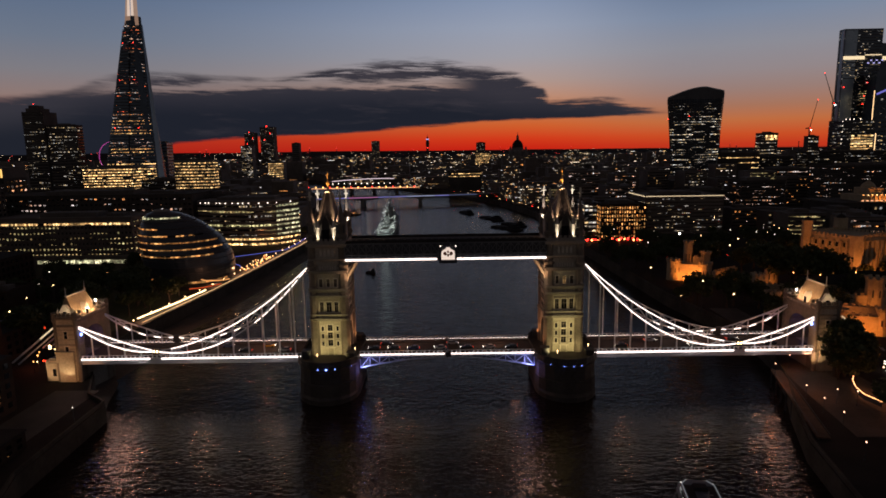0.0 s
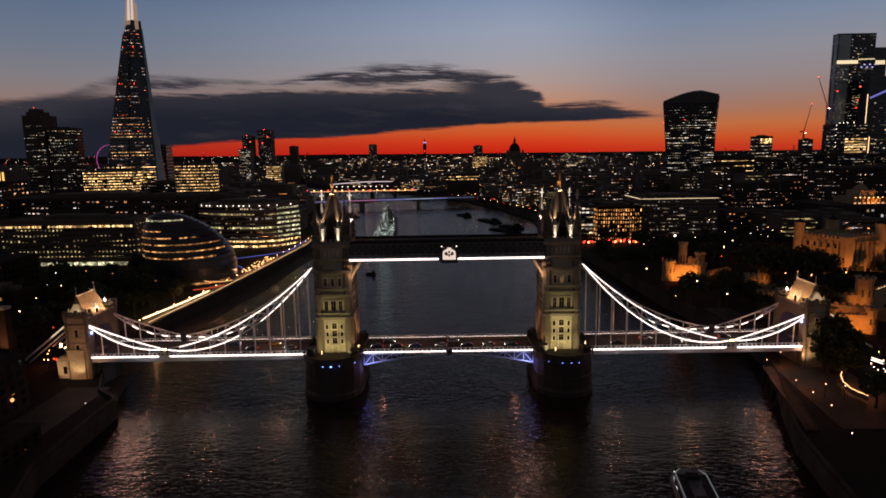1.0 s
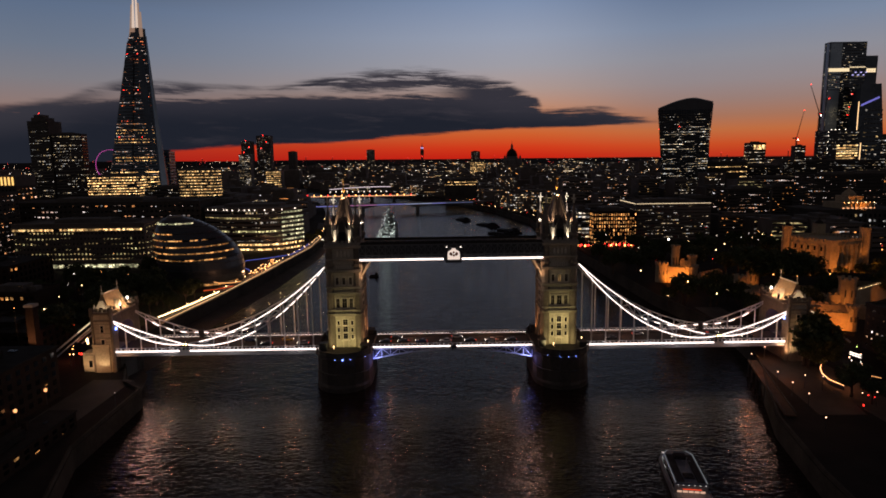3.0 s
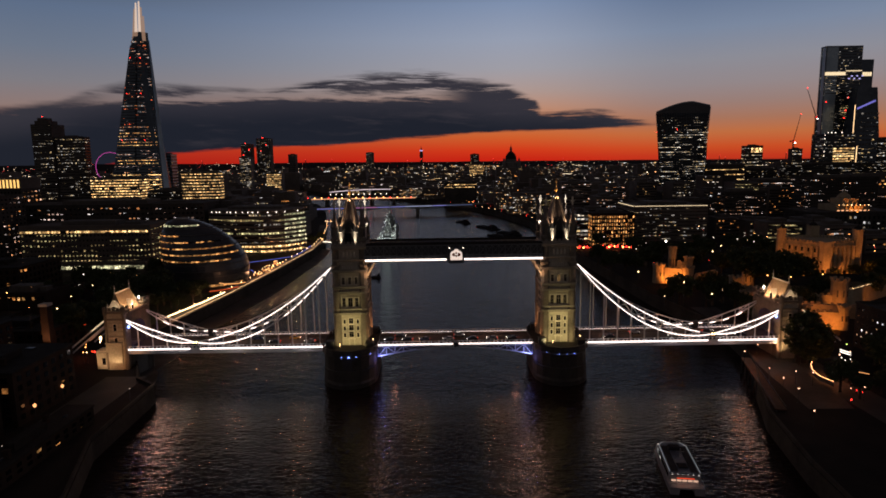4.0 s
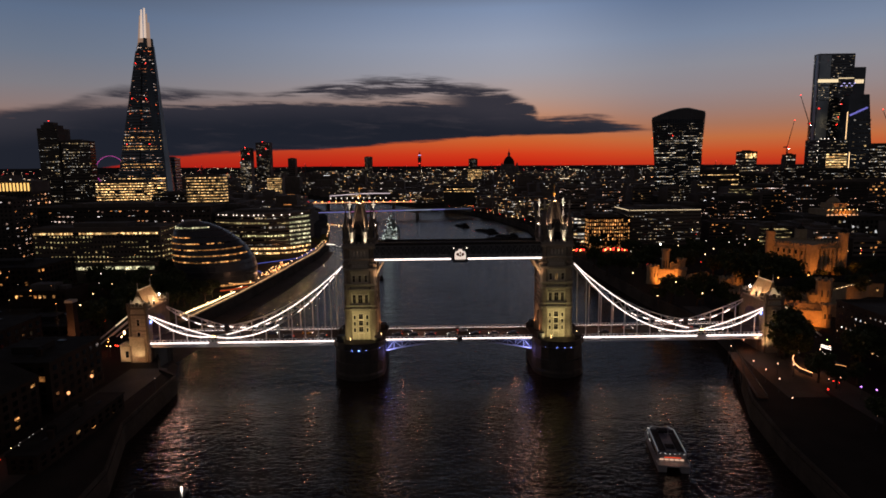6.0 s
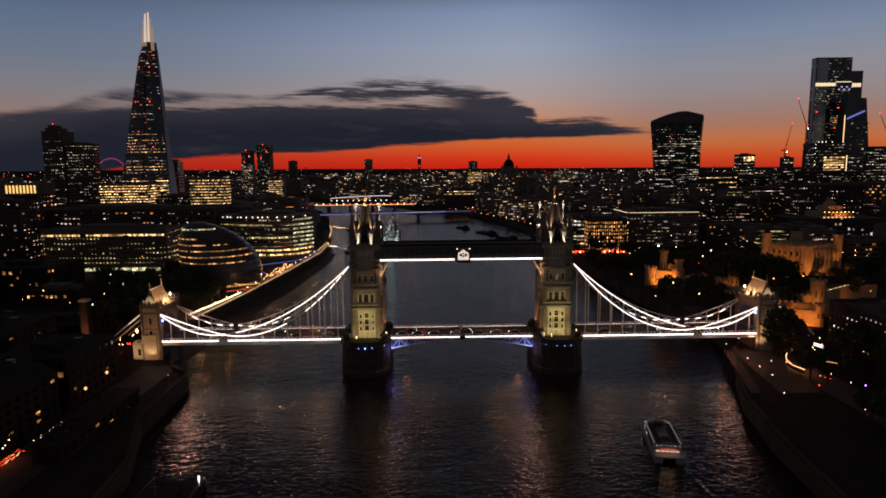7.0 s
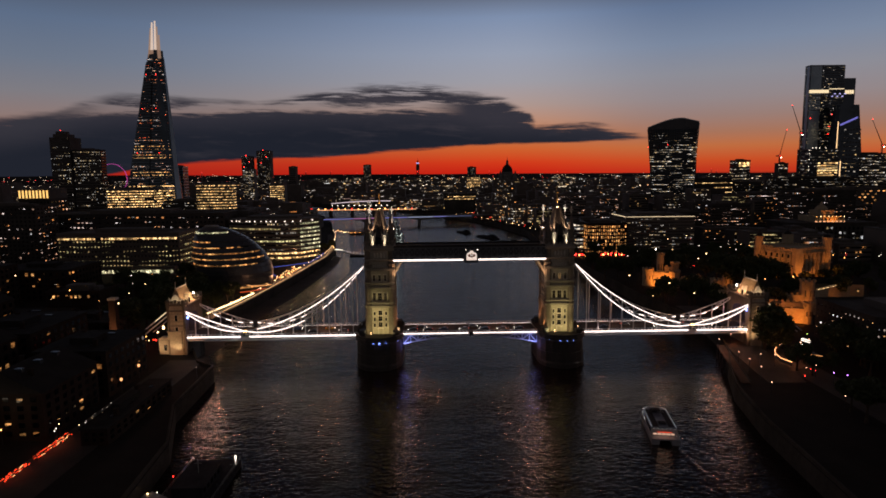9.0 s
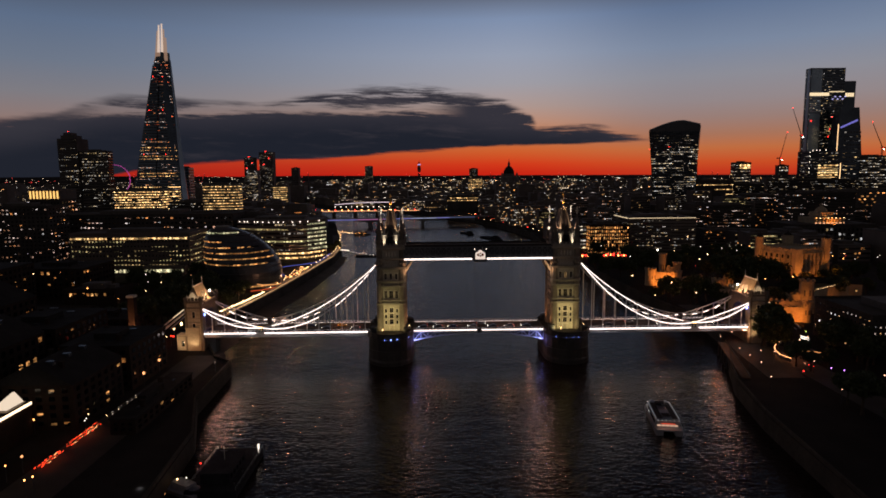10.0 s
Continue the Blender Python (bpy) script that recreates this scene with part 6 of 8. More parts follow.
girder_bridge("road_bridge", "low concrete river bridge lit blue and pink along its edge", (-215, 690), (40, 746), 10.2, 24, 4.5, 3,
              ["led_bridge_blue", "led_bridge_blue", "led_bridge_blue", "led_bridge_pink", "led_bridge_pink", "led_bridge_blue", "led_bridge_blue", "led_bridge_cool", "led_bridge_cool", "led_bridge_blue", "led_bridge_dim", "led_bridge_dim"])
cs = girder_bridge("rail_bridge", "railway bridge with orange light along its girders", (-275, 958), (-58, 968), 8.8, 20, 2.0, 5, ["led_orange"] * 10, "dark_concrete")
for k in range(16):
    part("signal_lamp", Shape().turned(-268 + k * 13.4, 952, [(0.1, 9), (1.0, 9.6), (1.0, 10.8), (0.1, 11.4)], 6), "lamp_amber" if k % 3 else "lamp_red", cs)
sb = thing("arched_bridge", "far road bridge with a white curved light line and lamps", "bridge", (-170, 1190, 0))
part("deck", Shape().line([(-105 + 17.5 * k, 0, 7.2 + 7.0 * math.sin(math.pi * (0.08 + 0.72 * k / 12))) for k in range(13)], 16, 1.4), "concrete", sb)
part("light_line", Shape().line([(-98 + 16.2 * k, -8.4, 8.4 + 7.0 * math.sin(math.pi * (0.08 + 0.72 * k / 12))) for k in range(12)], 0.4, 1.5), "led_line_pale", sb)
for k in range(15):
    part("bridge_lamp", Shape().turned(-96 + k * 13, -8.8, [(0.1, 3.6), (1.0, 4.2), (1.0, 5.4), (0.1, 6.0)], 6), "lamp_white_soft", sb)
for k in range(4):
    part("pier", Shape().box(-62 + 44 * k - 2, -60 + 44 * k + 2, -7, 7, WATER - 4, 8), "concrete", sb)
st = thing("station_roofs", "far station roofs with a long lit edge", "building", (-165, 1330, GROUND))
part("hall", Shape().box(-105, 110, 0, 60, 0, 14), "dark_concrete", st)
part("roof_edge_light", Shape().box(-100, 105, -1.0, -0.4, 13, 13.9), "led_line_dim", st)

# ---- moored warship ----


def warship():
    t = thing("museum_warship", "grey museum cruiser with lit superstructure moored in the river", "ship", (-60.5, 347, WATER), turn=2.0)
    hull = []
    for y, w in ((0, 5.0), (8, 7.6), (30, 9.4), (90, 9.8), (140, 7.8), (170, 4.0), (184, 0.5)):
        hull.append([(-w * 0.82, y, -1), (w * 0.82, y, -1), (w, y, 6.4 + y * 0.012), (-w, y, 6.4 + y * 0.012)])
    part("hull", Shape().loft(hull), "ship_grey", t)
    for y, z in ((20, 6.6), (34, 9.2), (128, 9.4), (142, 7.2)):
        tu = part("gun_turret", Shape().prism([(-3.4, y - 4), (3.4, y - 4), (4, y + 1), (2.6, y + 5), (-2.6, y + 5), (-4, y + 1)], z, z + 2.8), "ship_grey", t)
        for dx in (-1.6, 0, 1.6):
            part("gun_barrel", Shape().bar((dx, y - 3, z + 1.6), (dx, y - 11 if y < 80 else y + 12, z + 2.6), 0.4), "ship_grey", tu)
    part("aft_house", Shape().box(-5, 5, 42, 66, 6.6, 11).box(-3.6, 3.6, 44, 60, 11, 14.5).box(-2.4, 2.4, 46, 54, 14.5, 18), "ship_grey", t)
    part("bridge_house", Shape().box(-6, 6, 84, 122, 6.6, 12).box(-4.6, 4.6, 98, 120, 12, 17).box(-3.6, 3.6, 102, 118, 17, 22), "ship_grey", t)
    for y in (70, 92):
        part("funnel", Shape().loft([[(3.0 * math.cos(a * math.pi / 6), y + 4 * math.sin(a * math.pi / 6), z) for a in range(12)] for z in (8, 21)]), "ship_grey", t)
    for y, h in ((62, 34), (100, 38)):
        m = part("mast", Shape().bar((0, y, 10), (0, y, h), 0.7).bar((-3, y + 5, 10), (0, y, h - 8), 0.5).bar((3, y + 5, 10), (0, y, h - 8), 0.5), "ship_grey", t)
        part("yard", Shape().bar((-5.5, y, h - 7), (5.5, y, h - 7), 0.4).box(-1.4, 1.4, y - 1.4, y + 1.4, h - 11, h - 9), "ship_grey", m)
    part("stern_rail", Shape().line([(-5, 0.2, 7.5), (5, 0.2, 7.5)], 0.12).line([(-5, 0.2, 7.5), (-9, 40, 7.6)], 0.12).line([(5, 0.2, 7.5), (9, 40, 7.6)], 0.12), "ship_grey", t)
    r = random.Random(5)
    for k in range(110):
        y = r.choice((1, 8, 18, 30, 42, 44, 46, 60, 62, 84, 98))
        x = r.uniform(-9.4, 9.4) * (1 - y / 300)
        z = 7.5 + r.random() ** 1.5 * (24 if y > 40 else 5) * (1 - abs(x) / 12)
        part("deck_lamp", Shape().turned(x, y - 0.6, [(0.05, z - 0.3), (0.3, z), (0.05, z + 0.3)], 5), "lamp_ship", t)
    return t


warship()
lamp("warship_floodlight", "SPOT", (-56, 322, 4), (-64, 400, 14), 50000, (0.9, 1.0, 0.95), 1.0, 50)


def barge(x, y, length, width, turn, label, cabin=True):
    t = thing("moored_barge", label, "boat", (x, y, WATER), "moored barges", turn)
    rings = []
    for u, w in ((-0.5, 0.75), (-0.42, 1), (0.4, 1), (0.5, 0.55)):
        rings.append([(-width / 2 * w, u * length, -0.6), (width / 2 * w, u * length, -0.6), (width / 2 * w, u * length, 1.6), (-width / 2 * w, u * length, 1.6)])
    part("hull", Shape().loft(rings), "hull_dark", t)
    if cabin:
        c = part("cabin", Shape().box(-width * 0.32, width * 0.32, -0.4 * length, -0.15 * length, 1.6, 4.0).box(-width * 0.22, width * 0.22, -0.34 * length, -0.22 * length, 4.0, 5.6), "hull_dark", t)
        part("cabin_window", Shape().box(-width * 0.2, width * 0.2, -0.345 * length, -0.342 * length, 4.4, 5.2), "win_dark", c)
    part("hold_cover", Shape().box(-width * 0.36, width * 0.36, -0.1 * length, 0.36 * length, 1.6, 2.5), "hull_dark", t)
    part("mast", Shape().bar((0, -0.12 * length, 1.6), (0, -0.12 * length, 7.5), 0.2), "dark_steel", t)
    return t


for x, y, l, w, a in ((22, 582, 34, 11, 20), (50, 514, 48, 12, 24), (60, 424, 44, 12, 35), (70, 452, 40, 10, 30), (-54, 200, 12, 4, 75)):
    bg_ = barge(x, y, l, w, a, "dark moored river barge with a low cabin")
    if l < 20:
        bg_.scale = (0.6, 0.6, 0.6)
pb = thing("pier_boat", "small lit passenger boat beside a pontoon", "boat", (-129, 585, WATER))
part("hull", Shape().loft([[(-12 * u, -3 * v, -0.5 + k * 2), (12 * u, -3 * v, -0.5 + k * 2), (14 * u, 0, -0.5 + k * 2), (12 * u, 3 * v, -0.5 + k * 2), (-12 * u, 3 * v, -0.5 + k * 2)] for k, (u, v) in enumerate(((0.9, 0.8), (1, 1)))]), "hull_dark", pb)
part("cabin", Shape().box(-10, 8, -2.4, 2.4, 1.5, 4), "hull_dark", pb)
for k in range(9):
    part("cabin_lamp", Shape().box(-9 + k * 2, -8.3 + k * 2, -2.7, -2.45, 2.1 + 0.3 * (k % 3), 2.6 + 0.3 * (k % 2)), "lamp_amber_soft" if k % 3 else "lamp_amber", pb)
part("gangway", Shape().bar((-30, -14, 5), (-12, -2, 2), 2.0, 0.4), "dark_steel", pb)
for k in range(9):
    part("gangway_lamp", Shape().turned(-30 + k * 2.2, -14 + k * 1.5, [(0.05, 5.4 - k * 0.36), (0.34, 5.8 - k * 0.36), (0.05, 6.2 - k * 0.36)], 5), "lamp_warm", pb)
part("mast", Shape().bar((0, 0, 4), (0, 0, 10), 0.3), "dark_steel", pb)
# gangway and pontoon lamps upstream of the river walk
pl = thing("pier_lights", "string of warm lamps round a pier off the river walk", "lights", (0, 0, GROUND))
for k, (x, y) in enumerate(((-123.6, 356), (-125.5, 366), (-128.5, 386), (-132, 408), (-135, 430), (-139, 458), (-143.4, 487), (-149, 516), (-156, 545), (-150, 545), (-143, 530), (-136.5, 514))):
    part("lamp", Shape().turned(x, y, [(0.05, 2.6), (0.34, 3.0), (0.34, 3.4), (0.05, 3.8)], 5), "lamp_warm" if k % 3 else "lamp_amber", pl)
    part("post", Shape().bar((x, y, -6.5), (x, y, 2.7), 0.16), "dark_steel", pl)
part("end_light", Shape().line([(-121.6, 350.5, 1.6), (-112.4, 345.3, 1.6)], 0.3, 0.5), "lamp_white_soft", pl, "bright light bar at the pier head")
part("head", Shape().line([(-122.6, 351.5, 0.6), (-111.4, 345.9, 0.6)], 2.4, 0.5), "dark_steel", pl)
for x, y in ((-118, 349), (-112.4, 346.4)):
    part("pile", Shape().bar((x, y, -7), (x, y, 0.4), 0.5), "dark_steel", pl)
gw = thing("pontoon", "floating pontoon with a lit gangway off the river walk", "pontoon", (-100, 352, WATER))
part("float", Shape().box(-6, 20, -4, 4, -0.6, 1.4), "hull_dark", gw)
part("gangway", Shape().bar((-24, 22, 5), (-4, 2, 1.6), 2.2, 0.5), "dark_steel", gw)
for k in range(10):
    part("gangway_lamp", Shape().turned(-22 + k * 4.0, 20 - k * 3.8, [(0.05, 3.4), (0.34, 3.7), (0.05, 4.0)], 5), "lamp_white_soft", gw)

# ---- river bus ----


def river_bus():
    t = thing("river_bus", "white catamaran passenger boat with a grey roof and lit stern", "boat", (58.7, -84.5, WATER), turn=-8.6)
    for s in (-1, 1):
        rings = [[(s * 3.0 - w, y, -0.7), (s * 3.0 + w, y, -0.7), (s * 3.0 + w * 1.25, y, 1.5), (s * 3.0 - w * 1.25, y, 1.5)] for y, w in ((-11.6, 1.0), (4, 1.0), (9, 0.75), (12.4, 0.12))]
        part("hull", Shape().loft(rings), "boat_white", t)
    part("deck", Shape().prism([(-4.3, -11.6), (4.3, -11.6), (4.3, 8.6), (3.2, 11.6), (-3.2, 11.6), (-4.3, 8.6)], 1.5, 1.9), "boat_white", t)
    cab = part("cabin", Shape().loft([[(-4.0, -8.6, 1.9), (4.0, -8.6, 1.9), (4.0, 7.4, 1.9), (2.6, 9.8, 1.9), (-2.6, 9.8, 1.9), (-4.0, 7.4, 1.9)],
                                      [(-3.8, -8.6, 4.2), (3.8, -8.6, 4.2), (3.7, 6.6, 4.2), (2.3, 8.6, 4.2), (-2.3, 8.6, 4.2), (-3.7, 6.6, 4.2)]]), "boat_white", t)
    part("roof", Shape().loft([[(-3.9, -8.9, 4.2), (3.9, -8.9, 4.2), (3.8, 6.7, 4.2), (2.4, 8.8, 4.2), (-2.4, 8.8, 4.2), (-3.8, 6.7, 4.2)],
                               [(-3.6, -8.6, 4.6), (3.6, -8.6, 4.6), (3.5, 6.4, 4.6), (2.2, 8.3, 4.6), (-2.2, 8.3, 4.6), (-3.5, 6.4, 4.6)]]), "boat_roof", t, "grey roof")
    part("roof_panel", Shape().box(-3.3, -1.5, -8.2, 6.0, 4.6, 4.68).box(1.5, 3.3, -8.2, 6.0, 4.6, 4.68), "hull_dark", t, "dark roof panels")
    part("wheelhouse", Shape().box(-1.7, 1.7, 3.4, 6.0, 4.6, 5.4, 0.3), "hull_dark", t, "dark glazed wheelhouse")
    part("hatch", Shape().box(-1.2, 1.2, -6.4, -4.0, 4.6, 4.85), "hull_dark", t)
    for s in (-1, 1):
        for k in range(8):
            y = -7.6 + k * 1.85
            part("window", Shape().box(min(s * 3.86, s * 4.0), max(s * 3.86, s * 4.0), y, y + 1.5, 2.7, 3.7), "win_guys", cab)
        part("side_light", Shape().box(s * 3.6 - 0.12, s * 3.6 + 0.12, 7.6, 7.9, 4.2, 4.26), "lamp_boat", t)
        # roof edges glow faintly by themselves to draw the bright outline
        part("roof_edge", Shape().bar((s * 3.75, -8.5, 4.66), (s * 3.65, 6.5, 4.66), 0.16, 0.12).bar((s * 3.65, 6.5, 4.66), (s * 2.3, 8.5, 4.66), 0.16, 0.12), "roof_edge_white", t, "pale roof edge with a faint glow added")
        part("rail", Shape().line([(s * 4.1, -11.4, 2.9), (s * 4.1, -8.8, 2.9)], 0.08).bar((s * 4.1, -11.4, 1.9), (s * 4.1, -11.4, 2.9), 0.08), "boat_white", t)
    part("rail", Shape().line([(-4.1, -11.4, 2.9), (4.1, -11.4, 2.9)], 0.08), "boat_white", t)
    part("mast", Shape().bar((0, -2.2, 5.4), (0, -2.6, 8.2), 0.16).bar((-1, -2.3, 7.2), (1, -2.3, 7.2), 0.1), "boat_white", t)
    for k in range(5):
        part("stern_window", Shape().box(-3.3 + k * 1.36, -2.2 + k * 1.36, -8.78, -8.62, 2.15, 2.6), "lamp_stern", t, "lit stern window")
    part("stern_band", Shape().box(-2.0, 2.4, -8.74, -8.62, 2.9, 3.05), "tail_red_dim", t, "dim red light band")
    for k in range(6):
        part("stern_lamp", Shape().turned(-3.2 + k * 1.3, -8.95, [(0.02, 4.1), (0.1, 4.2), (0.02, 4.3)], 5), "lamp_boat", t)
    return t


river_bus()
lamp("stern_deck_lamp", "AREA", (57.4, -93.4, 0.2), (57.0, -97, -3), 30, (1.0, 0.62, 0.42), 4.0)
wk = Shape()
for s in (-1, 1):
    for k in range(26):
        a, b = k * 2.1, (k + 1) * 2.1
        for off, hh in ((0.26, 0.14),):
            x0, x1 = 56.9 - a * 0.16 + s * (2.6 + a * off), 56.9 - b * 0.16 + s * (2.6 + b * off)
            w = 1.5 + a * 0.03
            z1 = WATER + hh * (1 - k / 26)
            wk.add([(x0 - w, -97 - a, WATER - 0.03), (x0, -97 - a, z1), (x0 + w, -97 - a, WATER - 0.03), (x1 - w, -97 - b, WATER - 0.03), (x1, -97 - b, z1 * 1.0), (x1 + w, -97 - b, WATER - 0.03)],
                   [(0, 1, 4, 3), (1, 2, 5, 4)])
setting("water_wake", wk, "river_water", "low spreading wake ridges behind the passenger boat", "wake")

# ---- old fortress on the north bank ----


def crenels(parent, a, b, z, thick=1.0, step=3.0, h=1.1):
    a, b = Vector((*a, 0)), Vector((*b, 0))
    n = max(1, int((b - a).length / step))
    for k in range(n):
        p, q = a + (b - a) * ((k + 0.1) / n), a + (b - a) * ((k + 0.6) / n)
        part("merlon", Shape().bar((p.x, p.y, z + h / 2), (q.x, q.y, z + h / 2), thick, h), "ragstone", parent)


def keep_tower():
    t = thing("stone_keep", "square medieval stone keep with corner turrets, floodlit amber", "castle", (0, 0, GROUND))
    e, n = Vector((0.415, -0.91, 0)), Vector((0.91, 0.415, 0))
    sw = Vector((213.5, 150, 0))
    c = [sw, sw + e * 29, sw + e * 29 + n * 30, sw + n * 30]
    part("wall", Shape().prism([(p.x, p.y) for p in c], 0, 25.5), "ragstone", t)
    for a, b in zip(c, c[1:] + c[:1]):
        for k in range(12):
            p, q = a + (b - a) * ((k + 0.1) / 12), a + (b - a) * ((k + 0.6) / 12)
            part("merlon", Shape().bar((p.x, p.y, 26.2), (q.x, q.y, 26.2), 1.0, 1.4), "ragstone", t)
    for k, p in enumerate(c):
        if k == 1:
            part("turret", Shape().prism([(p.x - 2.2, p.y - 2.2), (p.x + 2.2, p.y - 2.2), (p.x + 2.2, p.y + 2.2), (p.x - 2.2, p.y + 2.2)], 0, 27), "ragstone", t)
            continue
        part("turret", Shape().turned(p.x, p.y, [(2.9, 0), (2.9, 31.5), (3.2, 31.7), (3.2, 33)], 8 if k != 2 else 12, math.pi / 8) if k % 2 == 0 else
             Shape().prism([(p.x - 2.7, p.y - 2.7), (p.x + 2.7, p.y - 2.7), (p.x + 2.7, p.y + 2.7), (p.x - 2.7, p.y + 2.7)], 0, 32.6), "ragstone", t)
        part("cupola", Shape().turned(p.x, p.y, [(2.6, 32.6), (2.3, 33.6), (1.3, 34.6), (0.3, 35.0), (0.1, 37)], 10), "slate", t)
    for a, b in ((c[0], c[1]), (c[1], c[2])):
        d = (b - a)
        out = Vector((d.y, -d.x, 0)).normalized()
        for k in range(1, 7):
            p = a + d * (k / 7) + out * 0.5
            part("buttress", Shape().prism([(p.x - 0.8, p.y - 0.8), (p.x + 0.8, p.y - 0.8), (p.x + 0.8, p.y + 0.8), (p.x - 0.8, p.y + 0.8)], 0, 23.5), "ragstone", t)
        for r, z in enumerate((8.5, 15.5, 21)):
            for k in range(7):
                p = a + d * ((k + 0.5) / 7) + out * 0.1
                part("window", pane_mesh(1.4, 2.4, "stone_window"), "stone_window", t, at=pose(p.x, p.y, z, rz=math.degrees(math.atan2(d.y, d.x))))
    return t


keep_tower()


def wall_run(pts, h, label, thick=2.2, base=GROUND):
    t = thing("curtain_wall", label, "castle wall", (0, 0, base))
    for a, b in zip(pts, pts[1:]):
        part("wall", Shape().bar((*a, h / 2), (*b, h / 2), thick, h), "ragstone", t)
        crenels(t, a, b, h, 0.8, 2.8, 1.0)
    return t


def wall_tower(x, y, r, h, label, n=12):
    t = thing("wall_tower", label, "castle tower", (x, y, GROUND), "wall towers")
    part("body", Shape().turned(0, 0, [(r * 1.06, 0), (r, 2), (r, h), (r + 0.3, h + 0.2), (r + 0.3, h + 1)], n, math.pi / n), "ragstone", t)
    for k in range(8):
        a = k * math.pi / 4
        part("merlon", Shape().box((r - 0.1) * math.cos(a) - 0.6, (r - 0.1) * math.cos(a) + 0.6, (r - 0.1) * math.sin(a) - 0.6, (r - 0.1) * math.sin(a) + 0.6, h + 1, h + 2), "ragstone", t)
    for k in range(3):
        a = -math.pi / 2 + (k - 1) * 0.7
        part("arrow_slit", Shape().box(r * math.cos(a) - 0.25, r * math.cos(a) + 0.25, r * math.sin(a) - 0.25, r * math.sin(a) + 0.25, h * 0.45, h * 0.7), "dark_steel", t)


FORT = "floodlit medieval stone curtain wall with battlements"
wall_run([(132, 141), (147, 132)], 10, "floodlit stone water gate wall with a low arch")
wall_tower(132, 141, 3.6, 10.5, "round floodlit stone gate tower by the river")
wall_tower(147, 132, 3.4, 10, "round floodlit stone gate tower by the river")
wall_tower(144, 151, 2.5, 19.5, "tall floodlit stone turret behind the gate", 8)
wall_run([(146, 148), (154, 146)], 12, FORT)
wall_tower(153, 147, 2.8, 13.5, "small square stone turret behind the gate", 4)
wall_run([(150, 128), (168, 140)], 7, FORT)
wall_run([(160, 100), (168, 92), (186, 74)], 7, FORT)
wall_tower(163, 104, 3.4, 9, "small round wall tower in amber light")
wall_tower(176, 116, 3.4, 12, "small round wall tower in amber light")
wall_run([(150, 62), (170, 60), (188, 52), (204, 44), (230, 34)], 6, FORT)
wall_run([(184, 70), (197, 70)], 7, FORT)
wall_run([(204, 70), (225, 84), (250, 100)], 9, FORT)
wall_run([(163, 34), (177, 30)], 8, "small floodlit stone gate with battlements")
wall_tower(163, 34, 2.0, 8.6, "slim floodlit stone gate turret", 8)
wall_tower(177, 30, 2.2, 9.4, "slim floodlit stone gate turret", 8)
wall_tower(200.5, 70, 3.9, 14, "round floodlit stone wall tower")
wall_tower(150, 64, 3.2, 9, "round stone wall tower near the bridge approach")
wall_tower(232, 36, 3.6, 10, "round stone corner tower of the fortress")
br = thing("inner_range", "long dark stone range with a pitched slate roof", "building", (229, 101, GROUND), turn=-14)
part("wall", Shape().box(-22, 22, -4, 3.6, 0, 8.2), "ragstone", br)
part("roof", Shape().loft([[(-22.5, -4.5, 8.2), (22.5, -4.5, 8.2), (22.5, 4.1, 8.2), (-22.5, 4.1, 8.2)], [(-22, -0.3, 11.6), (22, -0.3, 11.6), (22, -0.1, 11.6), (-22, -0.1, 11.6)]]), "slate", br)
for k in range(4):
    part("chimney", Shape().box(-17 + k * 11, -15.6 + k * 11, -0.8, 0.4, 10.6, 13.4), "warehouse_brick", br)
for k in range(8):
    part("window", pane_mesh(1.1, 1.8, "win_home"), "win_home", br, at=pose(-19 + k * 5.4, -4.1, 4.6))
gh = thing("gate_house", "stone gate range with a pitched slate roof", "building", (188, 88, GROUND))
part("wall", Shape().box(-12, 12, -4, 5, 0, 9), "ragstone", gh)
part("roof", Shape().loft([[(-12.5, -4.5, 9), (12.5, -4.5, 9), (12.5, 5.5, 9), (-12.5, 5.5, 9)], [(-12, 0.4, 13), (12, 0.4, 13), (12, 0.6, 13), (-12, 0.6, 13)]]), "slate", gh)
wlr = thing("wall_walk_lights", "row of small warm lamps along the fortress wall walk", "lights", (0, 0, GROUND))
part("strip", Shape().line([(207, 70.6, 9.6), (225, 82.6, 9.6), (250, 98.6, 9.6)], 0.06, 0.08), "strip_walk", wlr)
for k in range(9):
    part("bulb", Shape().turned(209 + 4.6 * k, 71.8 + 3.0 * k, [(0.03, 9.5), (0.13, 9.65), (0.03, 9.8)], 5), "lamp_warm", wlr)
AMBER = (1.0, 0.28, 0.045)
